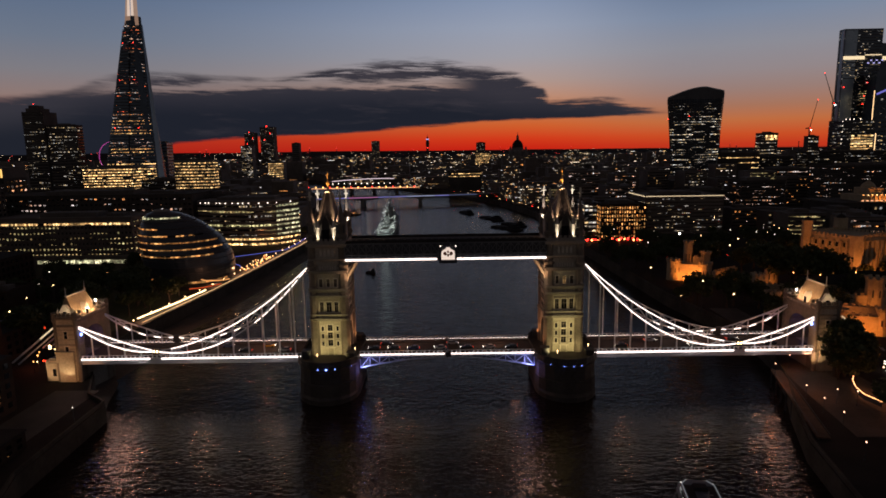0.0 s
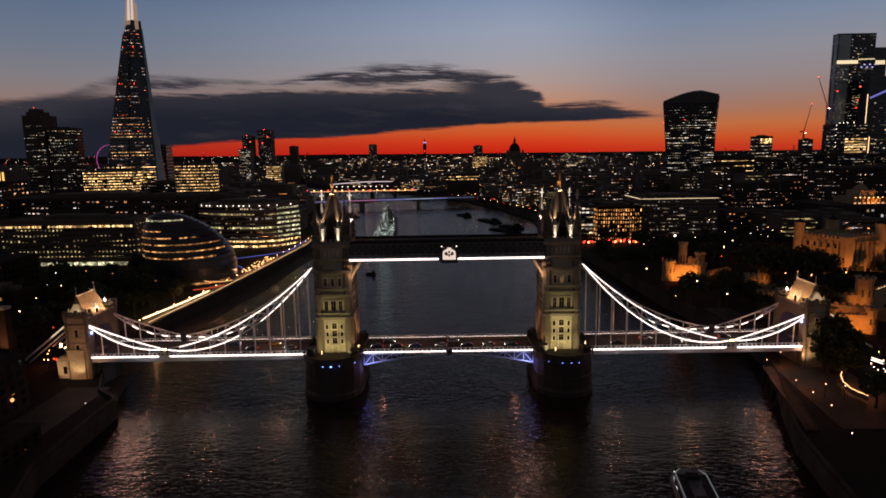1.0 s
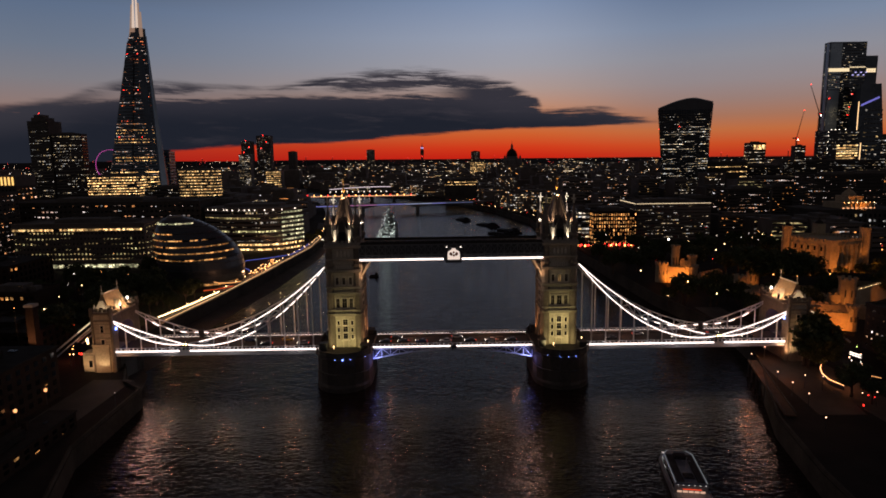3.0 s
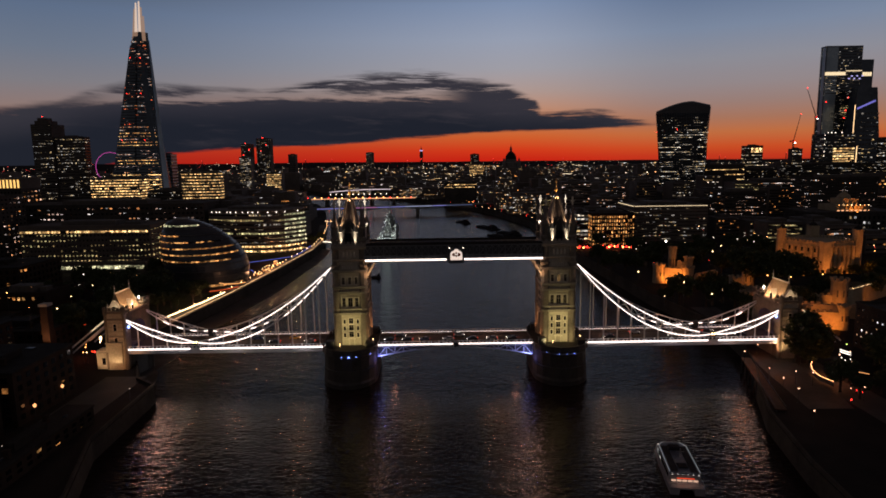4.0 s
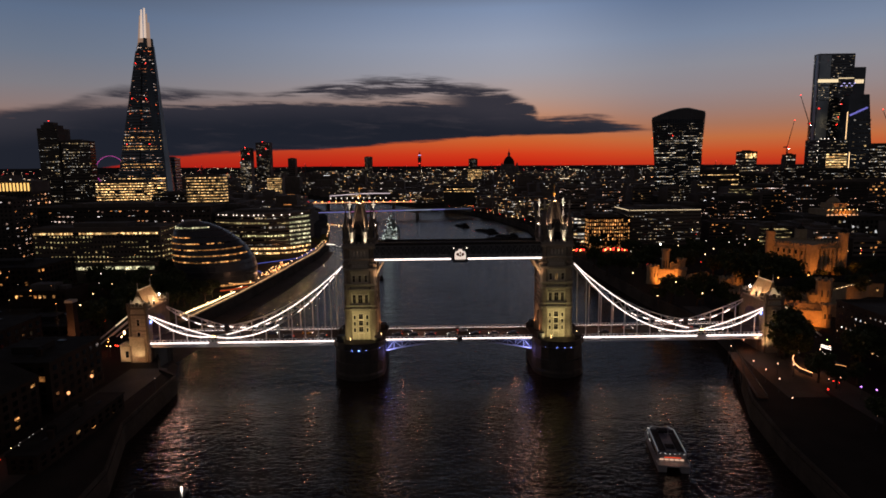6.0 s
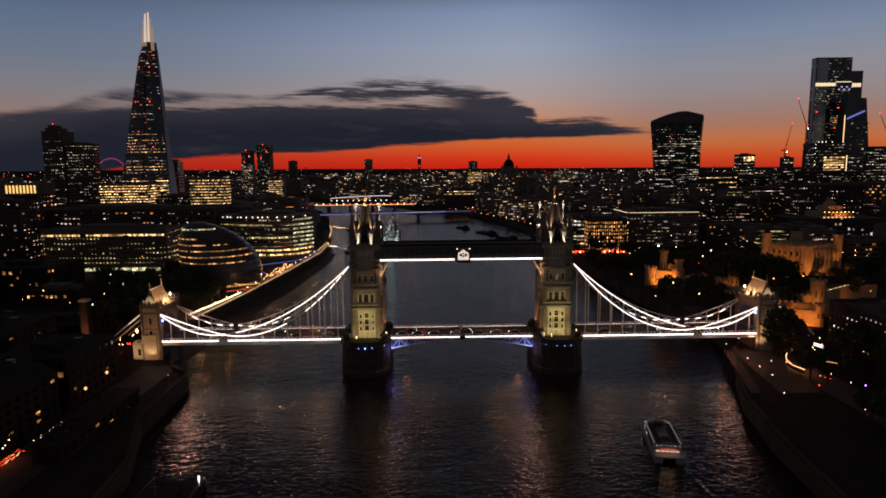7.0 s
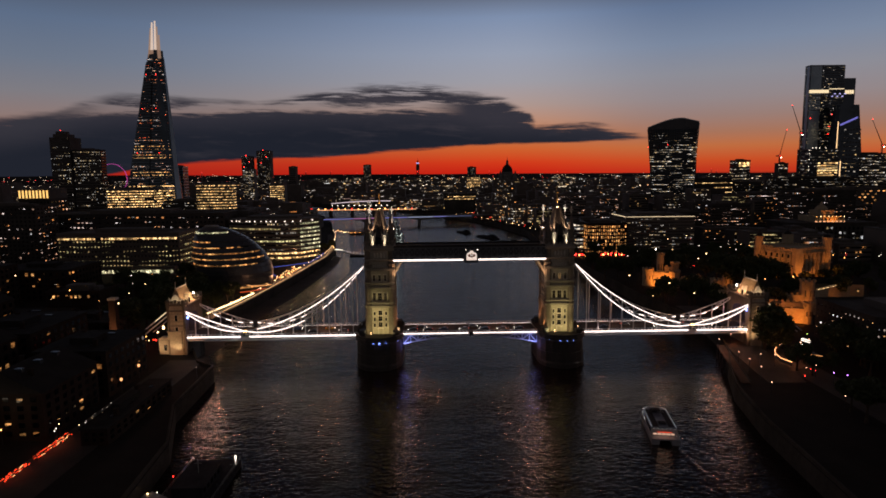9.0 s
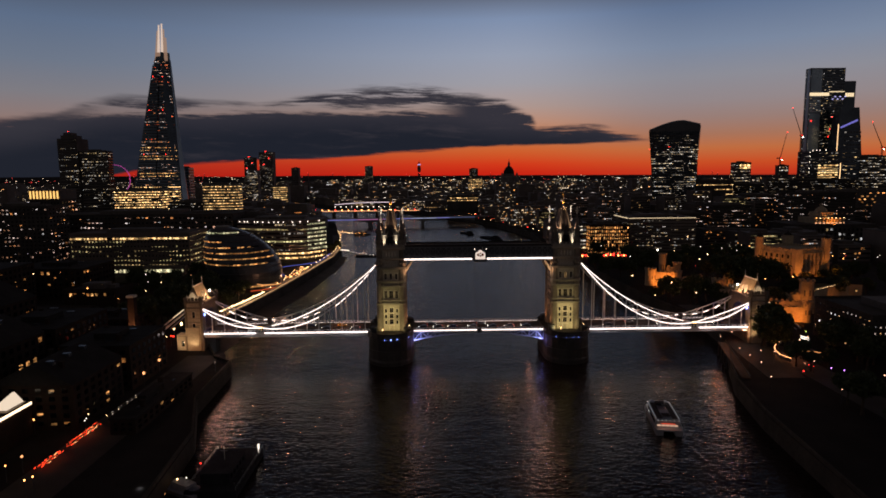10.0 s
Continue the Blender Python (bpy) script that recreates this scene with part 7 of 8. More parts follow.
for at, to, power, ang in (((226, 108, 3), (224, 130, 18), 10000, 110), ((196, 120, 3), (218, 138, 18), 11500, 95), ((252, 108, 4), (240, 129, 16), 12000, 95),
                           ((137, 128, 2.6), (140, 136, 8), 9000, 120), ((146, 132, 14), (145, 150, 20), 1400, 60), ((140, 141, 12), (152, 148, 14), 700, 80), ((158, 118, 3), (160, 134, 6), 1800, 100),
                           ((166, 96, 2.6), (164, 104, 7), 900, 110), ((172, 106, 3), (176, 116, 8), 900, 90), ((194, 60, 3), (200, 70, 10), 1700, 90), ((169, 23, 2.6), (170, 32, 6), 3000, 120),
                           ((176, 46, 2.6), (178, 57, 6), 1000, 130), ((159, 50, 2.6), (159, 61, 6), 900, 120), ((224, 70, 3), (228, 84, 8), 900, 100), ((208, 34, 2.6), (212, 42, 5), 1000, 130),
                           ((384, 329, 27.5), (384, 344, 38), 3800, 110)):
    lamp("wall_floodlight", "SPOT", at, to, power * 1.7, AMBER, 0.4, ang)

# ---- lamps along the banks ----


def street_lamp(x, y, h, material, label, base=GROUND, r=0.34):
    t = thing("street_lamp", label, "street lamp", (x, y, base), "street lamps")
    part("post", Shape().turned(0, 0, [(0.16, 0), (0.1, 0.8), (0.07, h)], 6), "dark_steel", t)
    part("lantern", Shape().turned(0, 0, [(0.3 * r, h), (r, h + 0.6 * r), (r * 1.1, h + 1.7 * r), (0.2 * r, h + 2.4 * r)], 6), material, t)


for k in range(23):
    f = k / 22
    y = 50 + 322 * f
    for (xa, ya), (xb, yb) in zip(SOUTH_SHORE, SOUTH_SHORE[1:]):
        if ya <= y <= yb:
            x = xa + (xb - xa) * (y - ya) / (yb - ya)
    street_lamp(x - 2.2, y, 4.2, "lamp_warm", "warm lamp on a dark post along the river walk", r=0.24)
ll = thing("handrail_lights", "continuous warm light line along the river walk handrail", "light line", (0, 0, GROUND))
PATHL = [(x - 2.0, y) for x, y in SOUTH_SHORE[10:15]]
part("strip", Shape().line([(x, y, 1.5) for x, y in PATHL], 0.12, 0.2), "strip_walk", ll)
l2 = thing("bench_light", "bright warm light strip under a long curved bench", "light line", (0, 0, GROUND))
part("strip", Shape().line([(-147, 66, 0.9), (-141.5, 96, 0.9), (-138, 125, 0.9)], 0.5, 0.35), "strip_walk_bright", l2)
part("seat", Shape().line([(-147.6, 66, 1.25), (-142.1, 96, 1.25), (-138.6, 125, 1.25)], 1.4, 0.25), "granite", l2)
bl = thing("ground_light_line", "blue light line along the paving by the office blocks", "light line", (0, 0, GROUND))
part("strip", Shape().line([(-161.3, 232.4, 1.0), (-149.4, 242.5, 1.0), (-138.3, 253.1, 1.0), (-129.5, 264, 1.0), (-127.8, 290.4, 1.0), (-128.5, 327, 1.0)], 0.4, 0.3), "led_ground_blue", bl)
b2 = thing("ground_light_line", "short blue curve of light on the paving by the round hall", "light line", (0, 0, GROUND))
part("strip", Shape().line([(-152.5, 205.9, 1.0), (-147.8, 203.1, 1.0), (-143.6, 198, 1.0), (-140.4, 190.8, 1.0)], 0.4, 0.3), "led_ground_blue", b2)
te = thing("terrace_canopy", "low curved terrace canopy glowing red and amber by the round hall", "canopy", (0, 0, GROUND))
for pts, m, z in (([(-146.3, 122.5), (-140.4, 125.6), (-136.4, 130.6), (-132.9, 135.6)], "terrace_red", 2.0), ([(-163, 147), (-152, 147), (-143.5, 140.4), (-136.1, 140.6), (-131.4, 145)], "terrace_glow_dim", 2.9)):
    part("canopy_roof", Shape().line([(x, y + 1.3, z + 0.5) for x, y in pts], 2.4, 0.22), "dark_steel", te)
    part("edge_light", Shape().line([(x, y, z) for x, y in pts], 0.2, 0.55), m, te, "glowing canopy edge")
    for x, y in pts:
        part("post", Shape().bar((x, y + 1.3, 0), (x, y + 1.3, z + 0.4), 0.14), "dark_steel", te)
tc = thing("terrace_lights", "crowded amber terrace lights on the river walk", "lights", (-133, 196, GROUND))
tr_r = random.Random(3)
for k in range(40):
    part("table_lamp", Shape().turned(tr_r.uniform(-6, 3), k * 1.5 - 16, [(0.05, 1.0), (0.24, 1.2), (0.24, 1.4), (0.05, 1.6)], 5), "lamp_amber" if k % 3 else "lamp_warm", tc)
for x, y in ((131, 179), (150, 205), (118, 200), (122, 150), (140, 240), (108, 330), (170, 210), (205, 230), (114, 80), (150, 92), (200, 200), (225, 260), (160, 270), (126, 260)):
    street_lamp(x, y, 5, "lamp_warm", "small amber street lamp among dark trees")
street_lamp(185, 275, 7, "lamp_head", "bright white lamp on a tall post among dark trees", r=0.7)
for x, y, m in ((176, 288, "lamp_red"), (181, 292, "lamp_red"), (170, 300, "lamp_amber"), (192, 286, "lamp_red"), (166, 282, "lamp_white_soft"), (196, 270, "lamp_amber")):
    street_lamp(x, y, 3, m, "small traffic lamp beyond the trees", r=0.36)
for k in range(17):
    f = k / 16
    street_lamp(114 - 106 * f ** 1.6, 450 + 370 * f, 6, "lamp_warm" if k % 4 else "lamp_red", "warm street lamp on the north embankment", r=0.3)
for k in range(40):
    r = tr_r.random()
    x, y = 108 - 100 * r ** 1.4 + tr_r.uniform(0, 40), 480 + 370 * r
    street_lamp(x + 6, y, tr_r.uniform(3, 9), tr_r.choice(("lamp_warm", "lamp_red", "lamp_amber", "lamp_white_soft")), "small road lamp on the embankment", r=tr_r.choice((0.16, 0.22, 0.32)))
for x, y, m in ((110.3, -33.3, "lamp_warm"), (109.9, -43, "lamp_warm"), (117.6, -36.7, "lamp_warm"), (109.5, -52.6, "lamp_warm"), (110.9, -14.1, "lamp_warm"), (122.6, -38.3, "lamp_amber"), (154.5, -7.1, "lamp_green"), (142, 18, "lamp_warm"), (150, 38, "lamp_warm"), (162, 44, "lamp_warm"), (120, -6, "lamp_amber"), (128, 2, "lamp_warm"), (131, -52, "lamp_warm"),
                (152, -66, "lamp_amber"), (158, -40, "lamp_white_soft"), (156, -58, "lamp_violet"), (132, -61, "lamp_violet"), (135, -64, "lamp_violet"), (150, -16, "lamp_warm"), (146, -70, "lamp_warm"), (104, -70, "lamp_amber"), (121, -84, "lamp_amber"), (176, 60, "lamp_warm"), (196, 54, "lamp_warm")):
    street_lamp(x, y, 4.6, "lamp_quay" if m in ("lamp_warm", "lamp_amber") else m, "small lamp on a post on the north quay", r=0.17)
for x, y, h, m, r in ((137, -38.6, 0.9, "lamp_red", 0.2), (133, -45.5, 0.9, "lamp_red", 0.14), (126, -53.5, 0.9, "lamp_red", 0.2), (132.4, -43.6, 0.9, "lamp_quay", 0.14), (134, -47, 0.9, "lamp_red", 0.1), (138.2, -40.4, 0.9, "lamp_red", 0.12),
                      (149.4, -11, 1.6, "lamp_quay", 0.24), (147.5, -17.2, 1.6, "lamp_white_soft", 0.2), (148.9, -19, 1.6, "lamp_quay", 0.26), (148, -14.4, 1.6, "lamp_white_soft", 0.2), (150.2, -16.2, 1.6, "lamp_white_soft", 0.16)):
    street_lamp(x, y, h, m, "low bollard lamp on the north quay", r=r)
kp = thing("quay_canopy", "curved dark canopy with an amber lit edge on the quay", "canopy", (139, -35.5, GROUND))
ARC = [(-3.6 + 0.9 * k, 0.9 - 0.13 * (k - 3.4) ** 2) for k in range(9)]
part("roof", Shape().prism([(u, v) for u, v in ARC] + [(3.2, 4.6), (-3.2, 4.6)], 3.5, 3.8), "dark_steel", kp)
part("edge_light", Shape().line([(u, v - 0.1, 3.65) for u, v in ARC], 0.12, 0.22), "terrace_glow_dim", kp, "amber light along the canopy edge")
for u in (-2.6, 0, 2.6):
    part("post", Shape().bar((u, 1.6, 0), (u, 1.6, 3.5), 0.16), "dark_steel", kp)
# amber light on the quay and the fortress lane
for at, power in (((107, -22, 6), 190), ((120, -8, 6), 120), ((116, -30, 6), 120), ((132, -36, 6), 230), ((150, 30, 7), 700), ((170, 50, 7), 700)):
    lamp("quay_lamp", "POINT", at, None, power * 1.7, (1.0, 0.28, 0.09), 0.3)
for k in range(9):
    lamp("walk_lamp", "POINT", (-141 + k * 1.9, 62 + k * 36, 6.5), None, 1300, (1.0, 0.46, 0.24), 0.3)
for at, power in (((-137, 188, 5), 1300), ((-134, 214, 5), 1300), ((-149, 150, 5), 1500), ((-162, 156, 4), 900), ((-138, 236, 5), 1200)):
    lamp("terrace_lamp", "POINT", at, None, power, (1.0, 0.34, 0.12), 0.3)
rl = thing("rope_light", "curving warm rope light along a terrace rail", "light line", (0, 0, GROUND + 2))
RL = [(140.3, -12.5), (135.9, -16.4), (130.7, -23.6), (128.1, -29.1), (126.9, -34.8), (127.6, -38.1), (128.3, -40.6)]
part("rope", Shape().line([(x, y, 0.4) for x, y in RL], 0.15, 0.17), "rope_warm", rl)
for (xa, ya), (xb, yb) in zip(RL, RL[1:]):
    for u in (0.2, 0.55, 0.9):
        part("bulb", Shape().turned(xa + (xb - xa) * u, ya + (yb - ya) * u, [(0.03, 0.2), (0.2, 0.4), (0.03, 0.6)], 5), "rope_warm", rl)
part("rail", Shape().line([(x, y, -0.4) for x, y in RL], 0.2, 1.6), "dark_steel", rl)
# amber wash where the rope light hangs
lamp("rope_light_glow", "POINT", (131, -27, 4.2), None, 280, (1.0, 0.32, 0.1), 1.0)
bd = thing("lit_board", "small lit white board with two bright rows on the quay", "sign", (152.2, -10.5, GROUND))
part("post", Shape().bar((-0.6, 1.8, 0), (-0.6, 1.8, 2.4), 0.12).bar((0.6, -1.8, 0), (0.6, -1.8, 2.4), 0.12), "dark_steel", bd)
part("board", Shape().bar((-0.7, 2.4, 2.6), (0.7, -2.4, 2.6), 0.2, 1.7), "dark_steel", bd)
for z in (2.25, 3.05):
    part("light_row", Shape().bar((-0.95, 2.2, z), (0.4, -2.2, z), 0.12, 0.3), "lamp_white_soft", bd, "bright white light row")
jt = thing("river_jetty", "long timber jetty ramp lit amber on the north shore", "jetty", (0, 0, 0))
part("deck", Shape().bar((114, -9, 2.4), (100.5, -59, 2.4), 3.4, 0.4), "jetty_timber", jt)
for k in range(9):
    u = k / 8
    part("timber_post", Shape().turned(114 - 13.5 * u - 1.4, -9 - 50 * u, [(0.3, WATER - 3), (0.3, 2.2)], 6), "dark_steel", jt)
for s in (-1, 1):
    part("rail", Shape().bar((114 + s * 1.6, -9, 3.4), (100.5 + s * 1.6, -59, 3.4), 0.12), "dark_steel", jt)

# ---- trees ----
leaf_r = random.Random(11)


def tree_kind(height, spread, seed):
    r = random.Random(seed)
    t = thing("tree", "dark leafy broadleaf tree with an uneven crown", "tree", (0, 0, 0), "trees")
    s = Shape()
    prof = [(0.05 * height, 0), (0.032 * height, 0.12 * height), (0.024 * height, 0.42 * height), (0.01 * height, 0.8 * height)]
    s.turned(0, 0, prof, 7)
    tips = []
    for k in range(7):
        a = k * 2.4 + r.uniform(-0.4, 0.4)
        z0 = height * r.uniform(0.28, 0.55)
        tip = Vector((spread * 0.62 * math.cos(a), spread * 0.62 * math.sin(a), z0 + height * r.uniform(0.12, 0.32)))
        s.bar((0, 0, z0), tip, 0.022 * height)
        tips.append(tip)
    part("trunk", s, "bark", t)
    c = Shape()
    lumps = [(Vector((0, 0, height * 0.72)), spread * 0.62)] + [(p + Vector((0, 0, height * 0.06)), spread * r.uniform(0.32, 0.5)) for p in tips] + [(Vector((r.uniform(-1, 1) * spread * 0.3, r.uniform(-1, 1) * spread * 0.3, height * 0.88)), spread * 0.36)]
    for centre, rad in lumps:
        for _ in range(150):
            d = Vector((r.gauss(0, 1), r.gauss(0, 1), r.gauss(0, 0.8))).normalized() * rad * r.uniform(0.55, 1.08)
            p = centre + d
            u = Vector((r.gauss(0, 1), r.gauss(0, 1), r.gauss(0, 0.6))).normalized()
            v = u.cross(Vector((r.gauss(0, 1), r.gauss(0, 1), r.gauss(0, 1)))).normalized()
            q = spread * r.uniform(0.06, 0.13)
            c.add([p - u * q, p - v * q * 0.7, p + u * q, p + v * q * 0.8], [(0, 1, 2, 3)])
    part("crown", c, "leaves", t)
    return t


kinds = [tree_kind(13, 5.6, 1), tree_kind(16, 6.8, 2), tree_kind(11, 5.0, 3), tree_kind(21, 3.1, 4)]
first = [True, True, True, True]


def plant(x, y, scale=1.0, base=GROUND, kind=None):
    k = leaf_r.randrange(3) if kind is None else kind
    m = pose(x, y, base, rz=leaf_r.uniform(0, 360))
    if first[k] and kind is None:
        kinds[k].matrix_basis = m
        first[k] = False
    else:
        ob = copy_thing(kinds[k], m)
        s = scale * leaf_r.uniform(0.85, 1.15)
        ob.scale = (s, s, s)


def grove(x0, x1, y0, y1, n, scale=1.0, skip=None):
    for _ in range(n):
        for _try in range(20):
            x, y = leaf_r.uniform(x0, x1), leaf_r.uniform(y0, y1)
            if not skip or not skip(x, y):
                plant(x, y, scale)
                break


for x, y, sc in ((136.0, -15, 1.25), (138.6, -12, 1.05), (134.5, -19, 0.95), (133.4, -14.6, 1.5), (130.2, -17.2, 0.6), (133.4, -20, 0.7), (139, -5, 1.1), (137.5, 12, 0.95), (128.5, -44, 0.75), (131, -50, 0.6), (141, -46, 0.7)):
    plant(x, y, sc, kind=0)
for x, y, sc in ((192, 106, 1.75), (184, 110, 1.6), (200, 102, 1.35), (175, 117, 1.4), (206, 99, 0.8)):
    plant(x, y, sc, kind=1)
kinds[3].matrix_basis = pose(130.6, -14.4, GROUND, rz=40)
gate = lambda x, y: (108 < x < 158 and 84 < y < 158) or (155 < x < 182 and 84 < y < 124) or (140 < x < 170 and 120 < y < 155)
grove(108, 200, 60, 290, 44, 1.0, gate)
grove(196, 262, 160, 300, 18, 1.0)
grove(112, 160, 20, 56, 6, 0.9, lambda x, y: x < 140)
grove(-196, -142, 22, 125, 30, 1.0, lambda x, y: x > -146 and y > 50)
grove(-240, -198, 60, 190, 16, 1.0, lambda x, y: y < 88)
grove(-131, -125, 325, 372, 4, 0.7)
grove(118, 150, -130, -68, 9, 0.9)
grove(141, 172, -56, -4, 13, 0.85, lambda x, y: 124 + 0.62 * (y + 44) < x < 139 + 0.62 * (y + 44))
grove(230, 300, 40, 140, 14, 1.0, lambda x, y: y < 70 and x < 255)

# ---- warehouses and flats near the south end ----


def warehouse(x0, x1, y0, y1, h, label, share="win_home", cols=8, floors=5, gable=True):
    t = thing("warehouse", label, "building", ((x0 + x1) / 2, y0, GROUND), "warehouses")
    w, d = (x1 - x0) / 2, y1 - y0
    part("wall", Shape().box(-w, w, 0, d, 0, h), "warehouse_brick", t)
    if gable:
        part("roof", Shape().loft([[(-w - 0.4, -0.4, h), (w + 0.4, -0.4, h), (w + 0.4, d + 0.4, h), (-w - 0.4, d + 0.4, h)], [(-0.2, 0.2, h + w * 0.5), (0.2, 0.2, h + w * 0.5), (0.2, d - 0.2, h + w * 0.5), (-0.2, d - 0.2, h + w * 0.5)]]), "slate", t)
    else:
        part("roof", Shape().box(-w - 0.3, w + 0.3, -0.3, d + 0.3, h, h + 0.5).box(-w * 0.4, w * 0.3, d * 0.3, d * 0.6, h + 0.5, h + 2.8), "slate", t)
    for u in (0.22, 0.7):
        cx, cz = (0.45 * w if u < 0.5 else -0.5 * w), h + (w * 0.25 if gable else 0.4)
        part("chimney", Shape().box(cx - 0.7, cx + 0.7, d * u - 0.5, d * u + 0.5, cz - 0.6, cz + 2.2).box(cx - 0.85, cx + 0.85, d * u - 0.65, d * u + 0.65, cz + 2.2, cz + 2.45), "warehouse_brick", t)
    for k in range(3):
        y = d * (0.2 + 0.3 * k)
        part("skylight", Shape().box(w * 0.1, w * 0.3, y - 0.8, y + 0.8, h + (w * 0.36 if gable else 0.5), h + (w * 0.46 if gable else 0.9)), "tower_glass", t)
    pane_wall(t, (-w + 0.6, -0.1), (w - 0.6, -0.1), 1.0, h - 0.6, max(3, int(w / 2)), floors, share, (0.42, 0.55))
    pane_wall(t, (w + 0.1, 0.6), (w + 0.1, d - 0.6), 1.0, h - 0.6, max(4, int(d / 4)), floors, share, (0.42, 0.55))
    return t


BR = "dark brick warehouse flats with a few lit windows"
for x0, x1, y0, y1, h, fl, g in ((-121, -113, -104, -60, 5, 2, False), (-158, -134, -175, -135, 16, 5, True), (-160, -134, -100, -70, 15, 5, True), (-160, -134, -64, -34, 17, 5, False)) + (
                                 (-190, -165, -150, -110, 20, 6, False), (-196, -168, -100, -60, 22, 6, True), (-200, -170, -50, -12, 20, 6, False), (-240, -206, -110, -60, 22, 6, False),
                                 (-245, -210, -50, 0, 24, 7, True), (-203, -168, 4, 30, 11, 3, False), (-260, -214, 16, 56, 7, 2, False), (-310, -270, -40, 20, 24, 6, False), (-320, -276, 40, 100, 26, 7, False), (-300, -252, 110, 150, 20, 5, False),
                                 (-380, -330, 0, 60, 26, 6, False), (-390, -340, 90, 150, 30, 7, False)):
    warehouse(x0, x1, y0, y1, h, BR if g else "dark flat-roofed block of flats with a few lit windows", floors=fl, gable=g)
row = office("dark_flats", "low dark flats with one row of amber lit rooms", -234, -204, 60, 20, 15, 4, 12, "warehouse_brick", "win_gold", 0, fill=(0.5, 0.45), keep=lambda c, r: r == 3 and c % 5 != 3)
ch = thing("brick_chimney", "tall square brick chimney faintly lit from below", "chimney", (-164.6, 0, GROUND))
part("shaft", Shape().box(-1.7, 1.7, -1.7, 1.7, 0, 23, 0.25), "warehouse_brick", ch)
part("cap", Shape().box(-1.8, 1.8, -1.8, 1.8, 23, 24), "pale_stone", ch)
lamp("chimney_lamp", "SPOT", (-162.6, -8, 8), (-164.6, -1, 17), 4600, (1, 0.42, 0.18), 0.3, 70)
lb = thing("pyramid_pavilion", "rooftop pavilion with a glowing white pyramid roof and lit terrace edge", "building", (-150.6, -110, GROUND))
part("wall", Shape().box(-6, 4.6, -8, 7.6, 0, 10.4), "warehouse_brick", lb)
part("terrace", Shape().box(-6.3, 4.9, -8.3, 7.9, 10.4, 10.8), "slate", lb)
py = [(-0.6, -2.4), (4.2, -2.4), (4.2, 5.2), (-0.6, 5.2)]
part("pyramid", Shape().loft([[(x, y, 11.6) for x, y in py], [(3.2 + 0.1 * x, 2.0 + 0.1 * y, 15.6) for x, y in py]]), "pyramid_glow", lb, "glowing white pyramid roof")
part("eaves", Shape().box(-0.9, 4.5, -2.7, 5.5, 11.3, 11.6).box(-0.4, 4.0, -2.2, 5.0, 10.8, 11.3), "pyramid_dim", lb)
for k in range(12):
    part("edge_lamp", Shape().box(4.9, 5.15, -8.2 + k * 1.32, -7.2 + k * 1.32, 9.9, 10.7), "terrace_glow", lb)

# red bulbs on wires and poles, standing in for a queue's tail lights
rm = thing("festoon_lights", "double row of small red lights standing in for queued tail lights", "lights", (-128.4, 0, GROUND))
row_rng = random.Random(31)
for y0, y1, n in ((-127, -116.4, 15), (-113.4, -97, 25)):
    for k in range(n):
        for dx in (-0.7, 0.5):
            x, y, z = dx + row_rng.uniform(-0.3, 0.3), y0 + (y1 - y0) * (k + row_rng.uniform(0, 0.8)) / n, row_rng.uniform(0.7, 1.3)
            q = row_rng.uniform(0.1, 0.2)
            part("bulb", Shape().box(x - q * 0.5, x + q * 0.5, y - q * 2.6, y + q * 2.6, z - q * 0.4, z + q * 0.4), row_rng.choice(("tail_red", "tail_red", "tail_red_dim", "tail_red_dim", "lamp_amber_soft")), rm)
    for dx in (-0.7, 0.5):
        part("wire", Shape().line([(dx, y0, 1.35), (dx, y1, 1.35)], 0.04), "dark_steel", rm)
    for yy in (y0, y1):
        for dx in (-0.7, 0.5):
            part("pole", Shape().bar((dx, yy, 0), (dx, yy, 1.4), 0.1), "dark_steel", rm)
lamp("festoon_glow", "AREA", (-128.5, -121.5, 4.2), (-128.5, -121.5, 0), 26, (1.0, 0.08, 0.03), 8)
lamp("festoon_glow", "AREA", (-128.5, -105.5, 4.2), (-128.5, -105.5, 0), 34, (1.0, 0.08, 0.03), 9)
for k in range(11):
    u = k / 10
    street_lamp(-128.4 + row_rng.uniform(-1, 1), -91 + 18.5 * u, 1.0, "lamp_white_soft" if k % 3 else "lamp_warm", "low dim lamp along the warehouse street", r=row_rng.choice((0.05, 0.06, 0.09)))
